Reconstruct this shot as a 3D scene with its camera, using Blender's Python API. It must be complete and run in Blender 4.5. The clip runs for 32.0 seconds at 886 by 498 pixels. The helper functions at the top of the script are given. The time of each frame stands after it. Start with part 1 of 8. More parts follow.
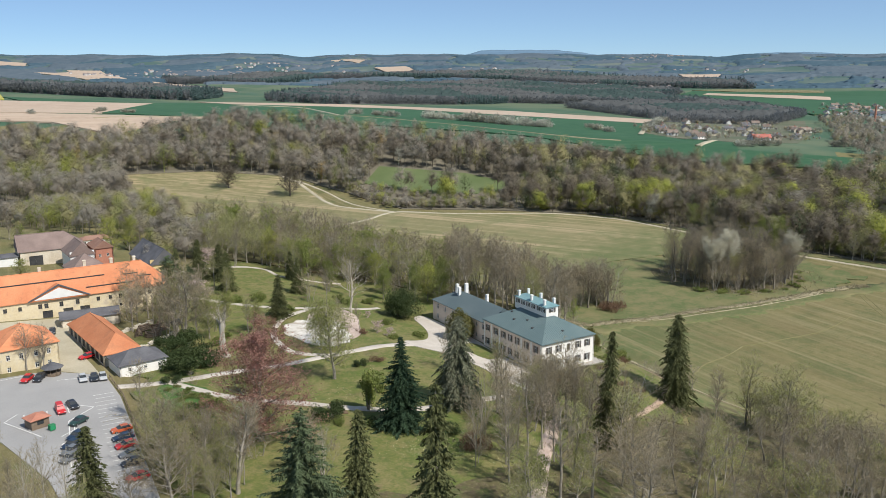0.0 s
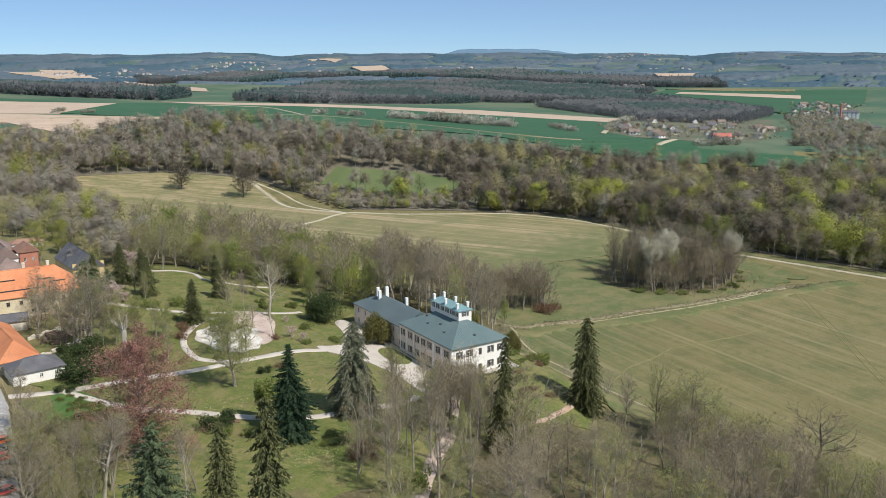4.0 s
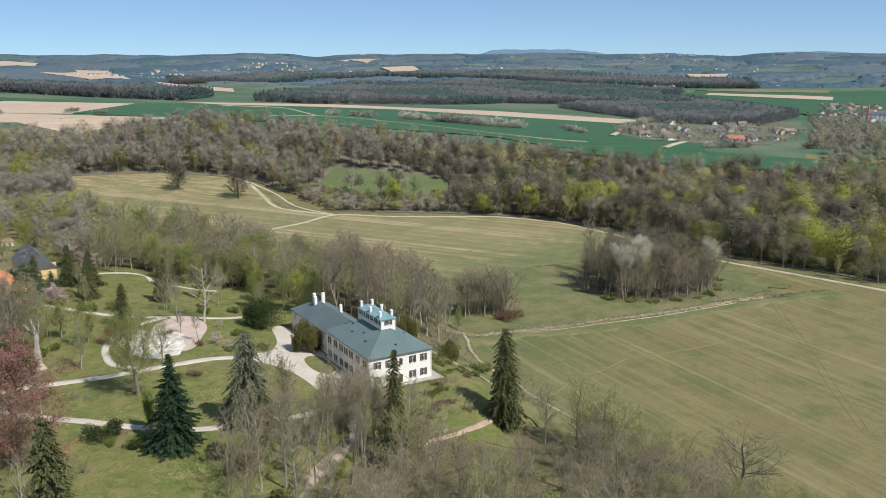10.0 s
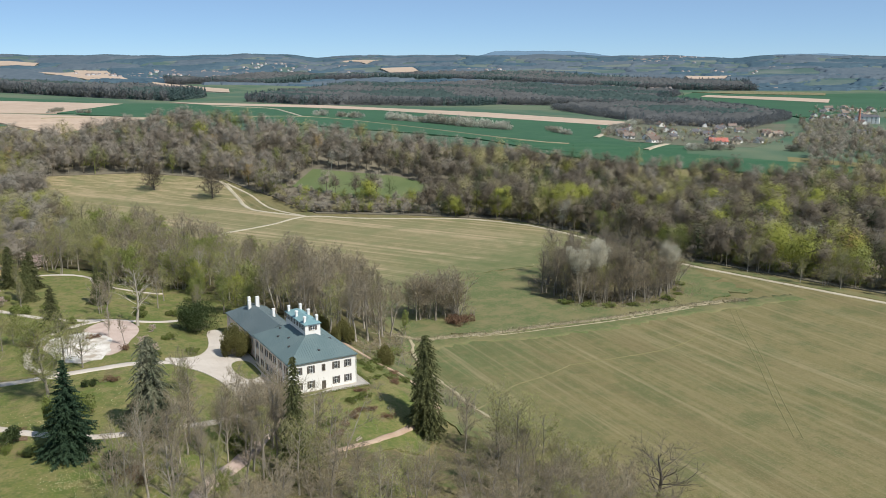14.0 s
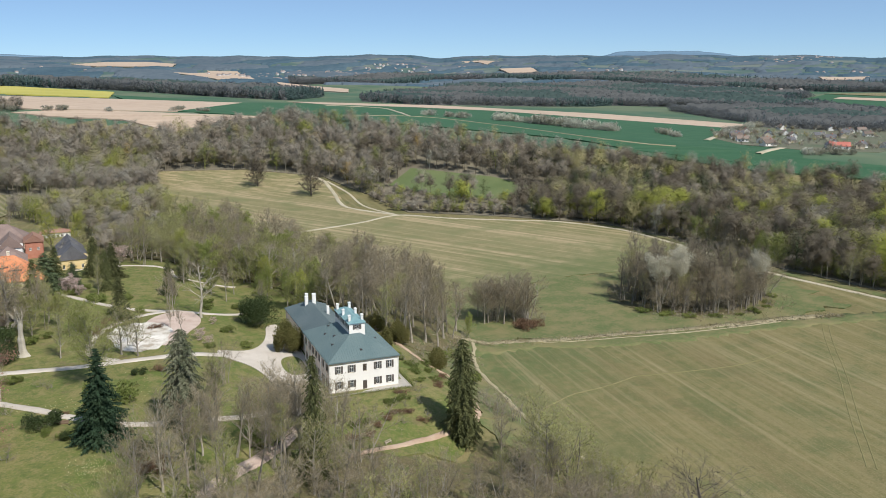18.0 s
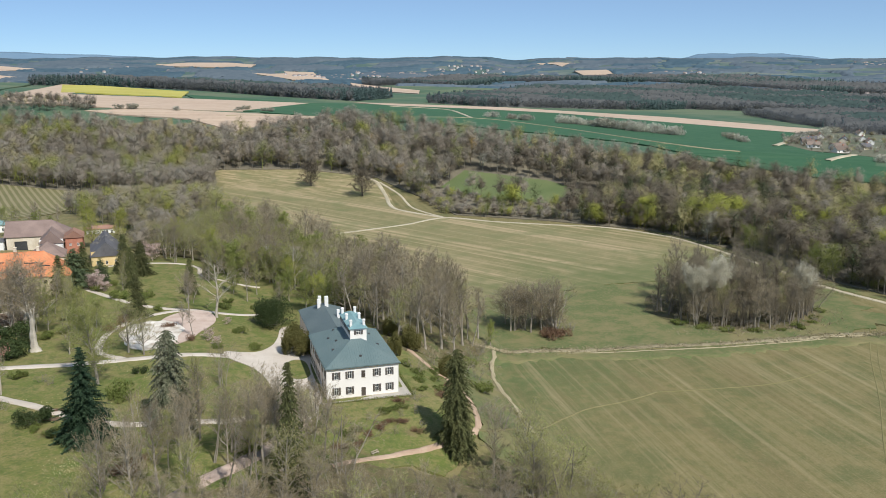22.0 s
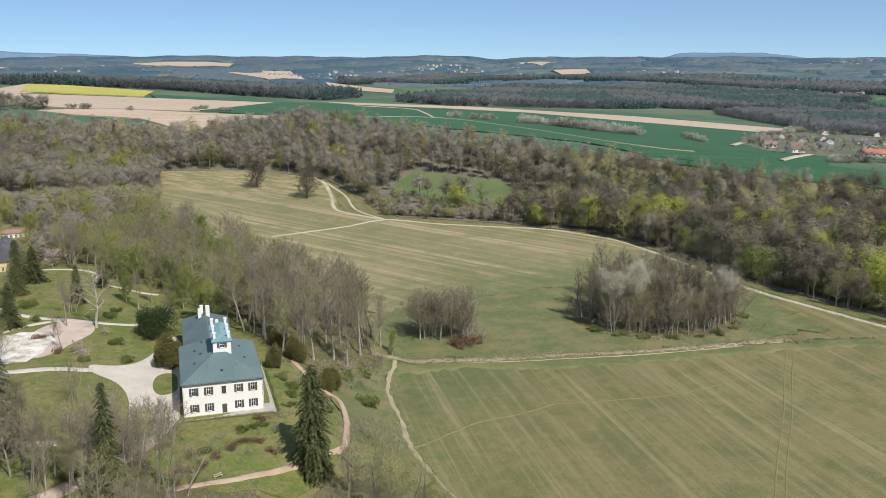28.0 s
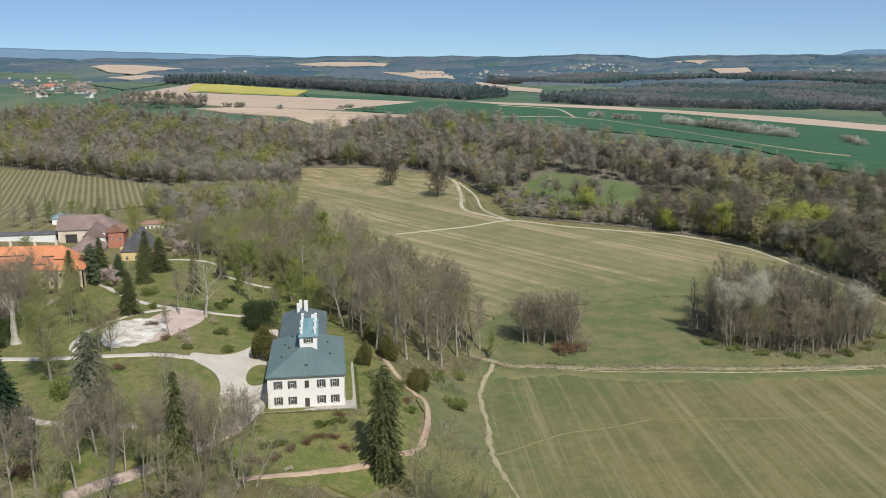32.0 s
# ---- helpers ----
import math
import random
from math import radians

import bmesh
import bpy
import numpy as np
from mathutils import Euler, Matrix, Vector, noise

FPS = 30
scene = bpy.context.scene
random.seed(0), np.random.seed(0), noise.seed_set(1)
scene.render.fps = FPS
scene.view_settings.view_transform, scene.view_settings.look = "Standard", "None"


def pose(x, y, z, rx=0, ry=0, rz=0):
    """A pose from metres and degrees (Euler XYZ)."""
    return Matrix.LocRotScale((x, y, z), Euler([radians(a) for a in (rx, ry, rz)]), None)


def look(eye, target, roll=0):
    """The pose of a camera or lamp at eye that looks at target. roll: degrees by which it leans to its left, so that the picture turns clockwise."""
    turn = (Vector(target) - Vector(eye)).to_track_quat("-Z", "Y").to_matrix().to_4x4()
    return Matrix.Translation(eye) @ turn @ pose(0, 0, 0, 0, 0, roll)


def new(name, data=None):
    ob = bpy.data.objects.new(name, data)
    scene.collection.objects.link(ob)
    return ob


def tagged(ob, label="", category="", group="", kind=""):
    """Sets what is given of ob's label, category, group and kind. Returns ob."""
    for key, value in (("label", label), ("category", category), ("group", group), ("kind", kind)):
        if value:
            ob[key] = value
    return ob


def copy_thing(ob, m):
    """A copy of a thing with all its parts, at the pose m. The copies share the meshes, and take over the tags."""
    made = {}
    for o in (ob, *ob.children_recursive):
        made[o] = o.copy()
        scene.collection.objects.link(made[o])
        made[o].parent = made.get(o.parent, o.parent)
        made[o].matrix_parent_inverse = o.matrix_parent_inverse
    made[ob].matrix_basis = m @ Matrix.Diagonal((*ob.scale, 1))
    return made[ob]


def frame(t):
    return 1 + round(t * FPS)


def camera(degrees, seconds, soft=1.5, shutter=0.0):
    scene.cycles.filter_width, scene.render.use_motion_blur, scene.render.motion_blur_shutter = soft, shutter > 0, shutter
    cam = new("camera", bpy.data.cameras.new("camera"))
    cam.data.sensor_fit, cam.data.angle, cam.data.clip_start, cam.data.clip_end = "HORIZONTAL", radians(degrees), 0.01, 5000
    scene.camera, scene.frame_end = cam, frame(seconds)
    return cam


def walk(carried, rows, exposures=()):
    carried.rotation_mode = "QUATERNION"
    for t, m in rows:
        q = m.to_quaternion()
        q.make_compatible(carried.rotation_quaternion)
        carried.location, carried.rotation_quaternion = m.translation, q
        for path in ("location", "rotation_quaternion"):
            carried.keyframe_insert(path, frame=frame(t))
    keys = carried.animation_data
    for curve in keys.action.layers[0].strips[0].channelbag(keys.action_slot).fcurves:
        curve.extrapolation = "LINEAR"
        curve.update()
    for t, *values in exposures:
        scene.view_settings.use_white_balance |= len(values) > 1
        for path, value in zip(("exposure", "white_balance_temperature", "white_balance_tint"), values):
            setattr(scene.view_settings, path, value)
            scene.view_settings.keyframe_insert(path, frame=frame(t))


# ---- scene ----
cam = camera(54.60, 32.0, soft=0.75)
PATH = [
    (0, (-135.236, -169.473, 82.725), (-84.008, -86.460, 60.713), -0.06),
    (1, (-130.698, -171.268, 82.858), (-78.962, -88.589, 60.775), -0.07),
    (2, (-125.941, -172.986, 82.976), (-73.655, -90.659, 60.872), -0.07),
    (3, (-121.330, -174.719, 83.018), (-68.505, -92.736, 60.920), -0.09),
    (3.5, (-118.980, -175.593, 82.983), (-65.880, -93.791, 60.874), -0.09),
    (5.5, (-109.015, -178.704, 82.704), (-58.612, -95.222, 60.559), -0.16),
    (6, (-106.597, -179.661, 82.719), (-57.357, -95.487, 60.580), -0.17),
    (7, (-101.902, -181.330, 82.818), (-53.278, -96.797, 60.684), -0.20),
    (8, (-96.885, -182.513, 82.782), (-47.915, -98.183, 60.638), -0.15),
    (9, (-91.621, -183.887, 82.765), (-42.630, -99.561, 60.654), -0.16),
    (10, (-86.793, -185.580, 82.750), (-37.548, -101.383, 60.706), -0.12),
    (11, (-81.900, -187.366, 82.808), (-32.434, -103.296, 60.779), -0.11),
    (12, (-76.805, -189.139, 82.839), (-27.296, -105.085, 60.844), -0.12),
    (13, (-71.905, -190.744, 82.780), (-22.408, -106.669, 60.837), -0.10),
    (13.5, (-69.545, -191.519, 82.723), (-20.097, -107.414, 60.785), -0.05),
    (15.5, (-60.275, -194.225, 82.219), (-16.188, -107.172, 60.354), 0.09),
    (16, (-57.649, -194.743, 82.116), (-15.346, -106.811, 60.244), 0.06),
    (17, (-52.488, -195.494, 81.960), (-12.819, -106.312, 60.210), 0.16),
    (18, (-48.511, -196.265, 81.898), (-12.103, -105.725, 60.059), -0.07),
    (19, (-44.353, -196.858, 81.821), (-12.381, -104.649, 60.018), -0.04),
    (20, (-39.460, -196.857, 81.720), (-11.425, -103.358, 59.994), -0.03),
    (21, (-34.631, -196.585, 81.634), (-6.818, -103.007, 59.965), 0.07),
    (22, (-29.655, -196.276, 81.612), (-1.427, -102.820, 59.956), 0.12),
    (23, (-24.499, -195.937, 81.584), (4.115, -102.598, 59.922), 0.17),
    (24, (-19.488, -195.676, 81.583), (9.471, -102.441, 59.933), 0.21),
    (25, (-14.557, -195.300, 81.570), (14.781, -102.178, 59.947), 0.27),
    (25.5, (-12.143, -195.046, 81.546), (17.394, -101.993, 59.895), 0.26),
    (27.5, (-1.471, -193.853, 81.323), (28.228, -100.862, 59.631), 0.26),
    (28, (0.720, -193.794, 81.207), (30.398, -100.805, 59.477), 0.14),
    (29, (4.892, -193.653, 80.929), (34.674, -100.697, 59.199), 0.10),
    (30, (9.527, -193.593, 80.795), (39.403, -100.669, 59.059), 0.16),
    (31, (13.726, -193.557, 81.026), (35.714, -98.451, 59.311), 0.23),
    (31.5, (15.157, -193.709, 81.189), (31.928, -97.570, 59.372), 0.07),
    (32, (16.394, -193.887, 81.363), (29.152, -97.128, 59.571), -0.21),
]
walk(cam, [(t, look(eye, target, roll)) for t, eye, target, roll in PATH], exposures=[(0.0, 0.0), (27.0, 0.0), (30.5, -0.06), (32.0, -0.14)])

# ---- light ----
SUN_TO = Vector((0.33, -0.94, 1.22)).normalized()
world = bpy.data.worlds.new("sky")
scene.world = world
world.use_nodes = True
wn = world.node_tree.nodes
sky = wn.new("ShaderNodeTexSky")
sky.sky_type, sky.sun_disc = "NISHITA", False
sky.sun_elevation = math.asin(SUN_TO.z)
sky.sun_rotation = math.atan2(SUN_TO.x, SUN_TO.y)
sky.air_density, sky.dust_density, sky.ozone_density, sky.altitude = 0.45, 0.0, 5.0, 300
tint = wn.new("ShaderNodeMix")
tint.data_type, tint.blend_type = "RGBA", "MULTIPLY"
tint.inputs["Factor"].default_value = 1.0
tint.inputs[7].default_value = (0.83, 1.02, 1.12, 1)
world.node_tree.links.new(sky.outputs[0], tint.inputs[6])
veil = wn.new("ShaderNodeMix")
veil.data_type = "RGBA"
veil.inputs["Factor"].default_value = 0.4
veil.inputs[7].default_value = (4.8, 6.5, 8.4, 1)
world.node_tree.links.new(tint.outputs[2], veil.inputs[6])
world.node_tree.links.new(veil.outputs[2], wn["Background"].inputs[0])
wn["Background"].inputs[1].default_value = 0.094
sun_data = bpy.data.lights.new("sun", "SUN")
sun_data.energy, sun_data.angle, sun_data.color = 4.9, radians(0.6), (1.0, 0.95, 0.87)
sun = new("sun", sun_data)
sun.matrix_world = look(SUN_TO * 500, (0, 0, 0))


# ---- materials ----
def mat(name, c1, c2, rough=0.9, s1=0.15, s2=4.0, bump=0.0, rand=0.0, metal=0.0, lo=0.35, hi=0.65, spec=0.3, obj=False, grain=0.35, thin=0.0):
    m = bpy.data.materials.new(name)
    m.use_nodes = True
    n, l = m.node_tree.nodes, m.node_tree.links
    b = n["Principled BSDF"]
    b.inputs["Roughness"].default_value, b.inputs["Metallic"].default_value = rough, metal
    b.inputs["Specular IOR Level"].default_value = spec
    if obj:
        src = n.new("ShaderNodeTexCoord").outputs["Object"]
    else:
        src = n.new("ShaderNodeNewGeometry").outputs["Position"]
    big, small = n.new("ShaderNodeTexNoise"), n.new("ShaderNodeTexNoise")
    for node, s in ((big, s1), (small, s2)):
        node.inputs["Scale"].default_value = s
        node.inputs["Detail"].default_value = 5
        l.new(src, node.inputs["Vector"])
    mix = n.new("ShaderNodeMix")
    mix.data_type = "FLOAT"
    mix.inputs["Factor"].default_value = grain
    l.new(big.outputs["Fac"], mix.inputs["A"])
    l.new(small.outputs["Fac"], mix.inputs["B"])
    ramp = n.new("ShaderNodeValToRGB")
    ramp.color_ramp.elements[0].position, ramp.color_ramp.elements[1].position = lo, hi
    ramp.color_ramp.elements[0].color, ramp.color_ramp.elements[1].color = (*c1, 1), (*c2, 1)
    l.new(mix.outputs["Result"], ramp.inputs["Fac"])
    out = ramp.outputs["Color"]
    if rand:
        info, hsv, rng = n.new("ShaderNodeObjectInfo"), n.new("ShaderNodeHueSaturation"), n.new("ShaderNodeMapRange")
        rng.inputs["To Min"].default_value, rng.inputs["To Max"].default_value = 1 - rand, 1 + rand
        l.new(info.outputs["Random"], rng.inputs["Value"])
        l.new(rng.outputs["Result"], hsv.inputs["Value"])
        l.new(out, hsv.inputs["Color"])
        out = hsv.outputs["Color"]
    l.new(out, b.inputs["Base Color"])
    if thin:
        tr, add = n.new("ShaderNodeBsdfTranslucent"), n.new("ShaderNodeMixShader")
        add.inputs["Fac"].default_value = thin
        l.new(out, tr.inputs["Color"])
        l.new(b.outputs["BSDF"], add.inputs[1])
        l.new(tr.outputs["BSDF"], add.inputs[2])
        l.new(add.outputs["Shader"], n["Material Output"].inputs["Surface"])
    if bump:
        bp = n.new("ShaderNodeBump")
        bp.inputs["Strength"].default_value, bp.inputs["Distance"].default_value = 0.8, bump
        l.new(small.outputs["Fac"], bp.inputs["Height"])
        l.new(bp.outputs["Normal"], b.inputs["Normal"])
    return m


def striped(name, c1, c2, c3, angle, width, amount=0.5, s1=0.02, s2=2.2):
    """Mown or drilled land: two tones in patches, with faint bands of a third along one direction."""
    m = mat(name, c1, c2, 0.95, s1, s2, lo=0.34, hi=0.66, grain=0.5)
    n, l = m.node_tree.nodes, m.node_tree.links
    b = n["Principled BSDF"]
    old = b.inputs["Base Color"].links[0].from_socket
    geo, mp = n.new("ShaderNodeNewGeometry"), n.new("ShaderNodeMapping")
    mp.vector_type = "TEXTURE"
    mp.inputs["Rotation"].default_value = (0, 0, angle)
    mp.inputs["Scale"].default_value = (width, width / 0.012, 1)
    ns = n.new("ShaderNodeTexNoise")
    ns.inputs["Scale"].default_value, ns.inputs["Detail"].default_value, ns.inputs["Roughness"].default_value = 1.0, 4, 0.65
    l.new(geo.outputs["Position"], mp.inputs["Vector"])
    l.new(mp.outputs["Vector"], ns.inputs["Vector"])
    rng = n.new("ShaderNodeMapRange")
    rng.inputs["From Min"].default_value, rng.inputs["From Max"].default_value = 0.44, 0.66
    rng.inputs["To Max"].default_value = amount
    l.new(ns.outputs["Fac"], rng.inputs["Value"])
    mx = n.new("ShaderNodeMix")
    mx.data_type = "RGBA"
    l.new(rng.outputs["Result"], mx.inputs["Factor"])
    l.new(old, mx.inputs[6])
    mx.inputs[7].default_value = (*c3, 1)
    l.new(mx.outputs[2], b.inputs["Base Color"])
    return m


def patchy(m, colour, scale, lo, hi, amount=1.0, stretch=(1, 1, 1), angle=0.0):
    """Lays worn or grown-over patches of another colour over a ground material."""
    n, l = m.node_tree.nodes, m.node_tree.links
    b = n["Principled BSDF"]
    old = b.inputs["Base Color"].links[0].from_socket
    geo, mp, ns, rng, mx = n.new("ShaderNodeNewGeometry"), n.new("ShaderNodeMapping"), n.new("ShaderNodeTexNoise"), n.new("ShaderNodeMapRange"), n.new("ShaderNodeMix")
    mp.vector_type = "TEXTURE"
    mp.inputs["Scale"].default_value, mp.inputs["Rotation"].default_value = tuple(1 / s for s in stretch), (0, 0, angle)
    ns.inputs["Scale"].default_value, ns.inputs["Detail"].default_value, ns.inputs["Roughness"].default_value = scale, 7, 0.66
    l.new(geo.outputs["Position"], mp.inputs["Vector"])
    l.new(mp.outputs["Vector"], ns.inputs["Vector"])
    rng.inputs["From Min"].default_value, rng.inputs["From Max"].default_value, rng.inputs["To Max"].default_value = lo, hi, amount
    l.new(ns.outputs["Fac"], rng.inputs["Value"])
    mx.data_type = "RGBA"
    l.new(rng.outputs["Result"], mx.inputs["Factor"])
    l.new(old, mx.inputs[6])
    mx.inputs[7].default_value = (*colour, 1)
    l.new(mx.outputs[2], b.inputs["Base Color"])
    return m


M = {}
M["meadow"] = striped("meadow_grass", (0.118, 0.118, 0.042), (0.168, 0.147, 0.064), (0.25, 0.212, 0.112), radians(-4), 2.2, 0.55)
def greener(m, colour, x, y, reach, amount):
    """Fresher grass round a damp place, thinning out with the distance from it."""
    n, l = m.node_tree.nodes, m.node_tree.links
    b = n["Principled BSDF"]
    old = b.inputs["Base Color"].links[0].from_socket
    geo, far, ns, add, rng, mx = n.new("ShaderNodeNewGeometry"), n.new("ShaderNodeVectorMath"), n.new("ShaderNodeTexNoise"), n.new("ShaderNodeMath"), n.new("ShaderNodeMapRange"), n.new("ShaderNodeMix")
    far.operation = "DISTANCE"
    far.inputs[1].default_value = (x, y, -16)
    l.new(geo.outputs["Position"], far.inputs[0])
    ns.inputs["Scale"].default_value, ns.inputs["Detail"].default_value = 0.12, 6
    l.new(geo.outputs["Position"], ns.inputs["Vector"])
    add.operation = "MULTIPLY_ADD"
    add.inputs[1].default_value = reach * 1.6
    l.new(ns.outputs["Fac"], add.inputs[0])
    l.new(far.outputs["Value"], add.inputs[2])
    rng.inputs["From Min"].default_value, rng.inputs["From Max"].default_value = reach * 1.9, reach * 0.9
    rng.inputs["To Max"].default_value = amount
    l.new(add.outputs["Value"], rng.inputs["Value"])
    mx.data_type = "RGBA"
    l.new(rng.outputs["Result"], mx.inputs["Factor"])
    l.new(old, mx.inputs[6])
    mx.inputs[7].default_value = (*colour, 1)
    l.new(mx.outputs[2], b.inputs["Base Color"])


greener(M["meadow"], (0.075, 0.118, 0.042), 66, 38, 42, 0.95)
greener(M["meadow"], (0.080, 0.118, 0.042), 54, -8, 24, 0.8)
greener(M["meadow"], (0.085, 0.115, 0.042), 120, 60, 34, 0.6)
M["upper_meadow"] = striped("pasture_grass", (0.150, 0.150, 0.064), (0.23, 0.203, 0.105), (0.40, 0.315, 0.195), radians(32), 6.0, 0.85)
patchy(M["meadow"], (0.195, 0.165, 0.072), 0.016, 0.42, 0.62, 0.45)
patchy(M["meadow"], (0.23, 0.185, 0.09), 0.30, 0.47, 0.64, 0.5)
patchy(M["meadow"], (0.082, 0.105, 0.038), 0.06, 0.48, 0.62, 0.6)
patchy(M["meadow"], (0.27, 0.23, 0.125), 0.6, 0.52, 0.68, 0.6, (1, 0.02, 1), radians(-4))
patchy(M["meadow"], (0.155, 0.125, 0.058), 0.09, 0.50, 0.66, 0.55, (1, 0.12, 1), radians(-4))
patchy(M["meadow"], (0.30, 0.255, 0.145), 0.22, 0.56, 0.68, 0.6, (1, 0.025, 1), radians(-4))
patchy(M["meadow"], (0.29, 0.25, 0.14), 2.2, 0.52, 0.68, 0.45)
patchy(M["meadow"], (0.085, 0.085, 0.034), 1.2, 0.52, 0.68, 0.5)
patchy(M["upper_meadow"], (0.30, 0.25, 0.14), 0.2, 0.47, 0.64, 0.55)
patchy(M["upper_meadow"], (0.125, 0.15, 0.06), 0.05, 0.50, 0.64, 0.55)
greener(M["upper_meadow"], (0.112, 0.136, 0.052), 112, 126, 44, 0.85)
greener(M["upper_meadow"], (0.112, 0.136, 0.052), 168, 138, 48, 0.85)
greener(M["upper_meadow"], (0.112, 0.136, 0.052), 225, 150, 46, 0.85)
M["tyre"] = mat("pressed_grass", (0.158, 0.148, 0.064), (0.205, 0.183, 0.086), 0.95, 0.1, 1.5)
M["lush"] = mat("lush_grass", (0.088, 0.122, 0.043), (0.140, 0.150, 0.062), 0.95, 0.05, 1.5)
M["lawn"] = mat("park_lawn", (0.095, 0.135, 0.027), (0.20, 0.18, 0.068), 0.95, 0.06, 1.3, lo=0.38, hi=0.68)
patchy(M["lush"], (0.20, 0.175, 0.085), 0.10, 0.44, 0.62, 0.8)
patchy(M["lush"], (0.215, 0.18, 0.095), 0.9, 0.48, 0.66, 0.5)
patchy(M["lawn"], (0.23, 0.195, 0.085), 0.22, 0.45, 0.62, 0.85)
patchy(M["lawn"], (0.070, 0.105, 0.026), 0.5, 0.50, 0.64, 0.7)
patchy(M["lawn"], (0.17, 0.12, 0.075), 0.14, 0.57, 0.66, 0.6)
patchy(M["lawn"], (0.085, 0.11, 0.03), 2.5, 0.46, 0.62, 0.55)
patchy(M["lawn"], (0.24, 0.21, 0.10), 1.4, 0.54, 0.66, 0.5)
patchy(M["lawn"], (0.55, 0.52, 0.36), 5.0, 0.68, 0.74, 0.5)
M["lawn_lush"] = mat("fresh_pasture_grass", (0.098, 0.135, 0.052), (0.138, 0.168, 0.072), 0.95, 0.05, 1.5)
M["litter"] = mat("leaf_litter", (0.095, 0.08, 0.042), (0.145, 0.13, 0.055), 0.95, 0.08, 1.2)
M["woodtwig"] = mat("wood_twigs", (0.325, 0.29, 0.238), (0.445, 0.40, 0.332), 0.9, 0.02, 0.4, thin=0.48)
patchy(M["litter"], (0.075, 0.105, 0.03), 0.3, 0.50, 0.64, 0.8)
patchy(M["litter"], (0.20, 0.165, 0.10), 1.6, 0.50, 0.66, 0.7)
patchy(M["litter"], (0.075, 0.058, 0.04), 0.7, 0.52, 0.66, 0.8)
M["woodtwig_dark"] = mat("dark_wood_twigs", (0.18, 0.155, 0.118), (0.262, 0.228, 0.175), 0.9, 0.02, 0.4, thin=0.48)
M["woodtwig_grey"] = mat("grey_wood_twigs", (0.325, 0.30, 0.252), (0.44, 0.41, 0.35), 0.9, 0.02, 0.4, thin=0.48)
# Dark tone covers both evergreen understory and painted shadow gaps in the wood.
M["leaf_shade"] = mat("understory_and_shade_leaves", (0.045, 0.060, 0.026), (0.085, 0.10, 0.045), 0.8, 0.05, 0.5, thin=0.2)
M["woodfloor"] = mat("valley_wood_floor", (0.13, 0.115, 0.085), (0.20, 0.18, 0.13), 0.95, 0.03, 0.5)
M["dry"] = mat("dry_grass", (0.27, 0.235, 0.145), (0.38, 0.335, 0.225), 0.95, 0.15, 2.0)
M["trod"] = mat("trodden_grass", (0.15, 0.138, 0.062), (0.22, 0.195, 0.10), 0.95, 0.6, 3.0)
M["gravel"] = mat("pale_gravel", (0.45, 0.40, 0.345), (0.59, 0.54, 0.48), 0.95, 0.2, 5.0, 0.03)
M["sand"] = mat("white_sand", (0.50, 0.46, 0.40), (0.76, 0.73, 0.68), 0.95, 0.25, 5.0, 0.03)
patchy(M["sand"], (0.33, 0.27, 0.20), 0.35, 0.48, 0.62, 0.75)
patchy(M["gravel"], (0.38, 0.32, 0.25), 0.4, 0.54, 0.72, 0.6)
M["path"] = mat("field_path", (0.36, 0.32, 0.23), (0.50, 0.45, 0.34), 0.95, 0.1, 2.0)
M["pinkgravel"] = mat("pinkish_gravel", (0.42, 0.32, 0.27), (0.56, 0.46, 0.40), 0.95, 0.25, 4.0, 0.02)
M["redpath"] = mat("brick_dust_path", (0.38, 0.265, 0.19), (0.48, 0.365, 0.275), 0.95, 0.3, 3.0)
M["asphalt"] = mat("asphalt", (0.29, 0.285, 0.28), (0.37, 0.36, 0.35), 0.9, 0.08, 4.0, 0.01)
M["marking"] = mat("road_paint", (0.62, 0.62, 0.60), (0.78, 0.78, 0.76), 0.7, 0.5, 6.0)
M["crop"] = striped("winter_wheat", (0.028, 0.088, 0.044), (0.040, 0.112, 0.056), (0.065, 0.135, 0.07), radians(60), 12, 0.4, 0.006, 0.2)
M["soil"] = striped("bare_soil", (0.40, 0.305, 0.228), (0.48, 0.375, 0.29), (0.54, 0.43, 0.335), radians(70), 14, 0.5, 0.006, 0.2)
M["rape"] = mat("rape_field", (0.36, 0.33, 0.075), (0.46, 0.42, 0.11), 0.95, 0.01, 0.2)
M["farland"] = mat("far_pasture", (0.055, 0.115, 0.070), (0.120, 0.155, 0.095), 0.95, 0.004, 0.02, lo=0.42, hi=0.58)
M["vineyard"] = mat("orchard_grass", (0.12, 0.12, 0.05), (0.165, 0.155, 0.07), 0.95, 0.03, 1.0)


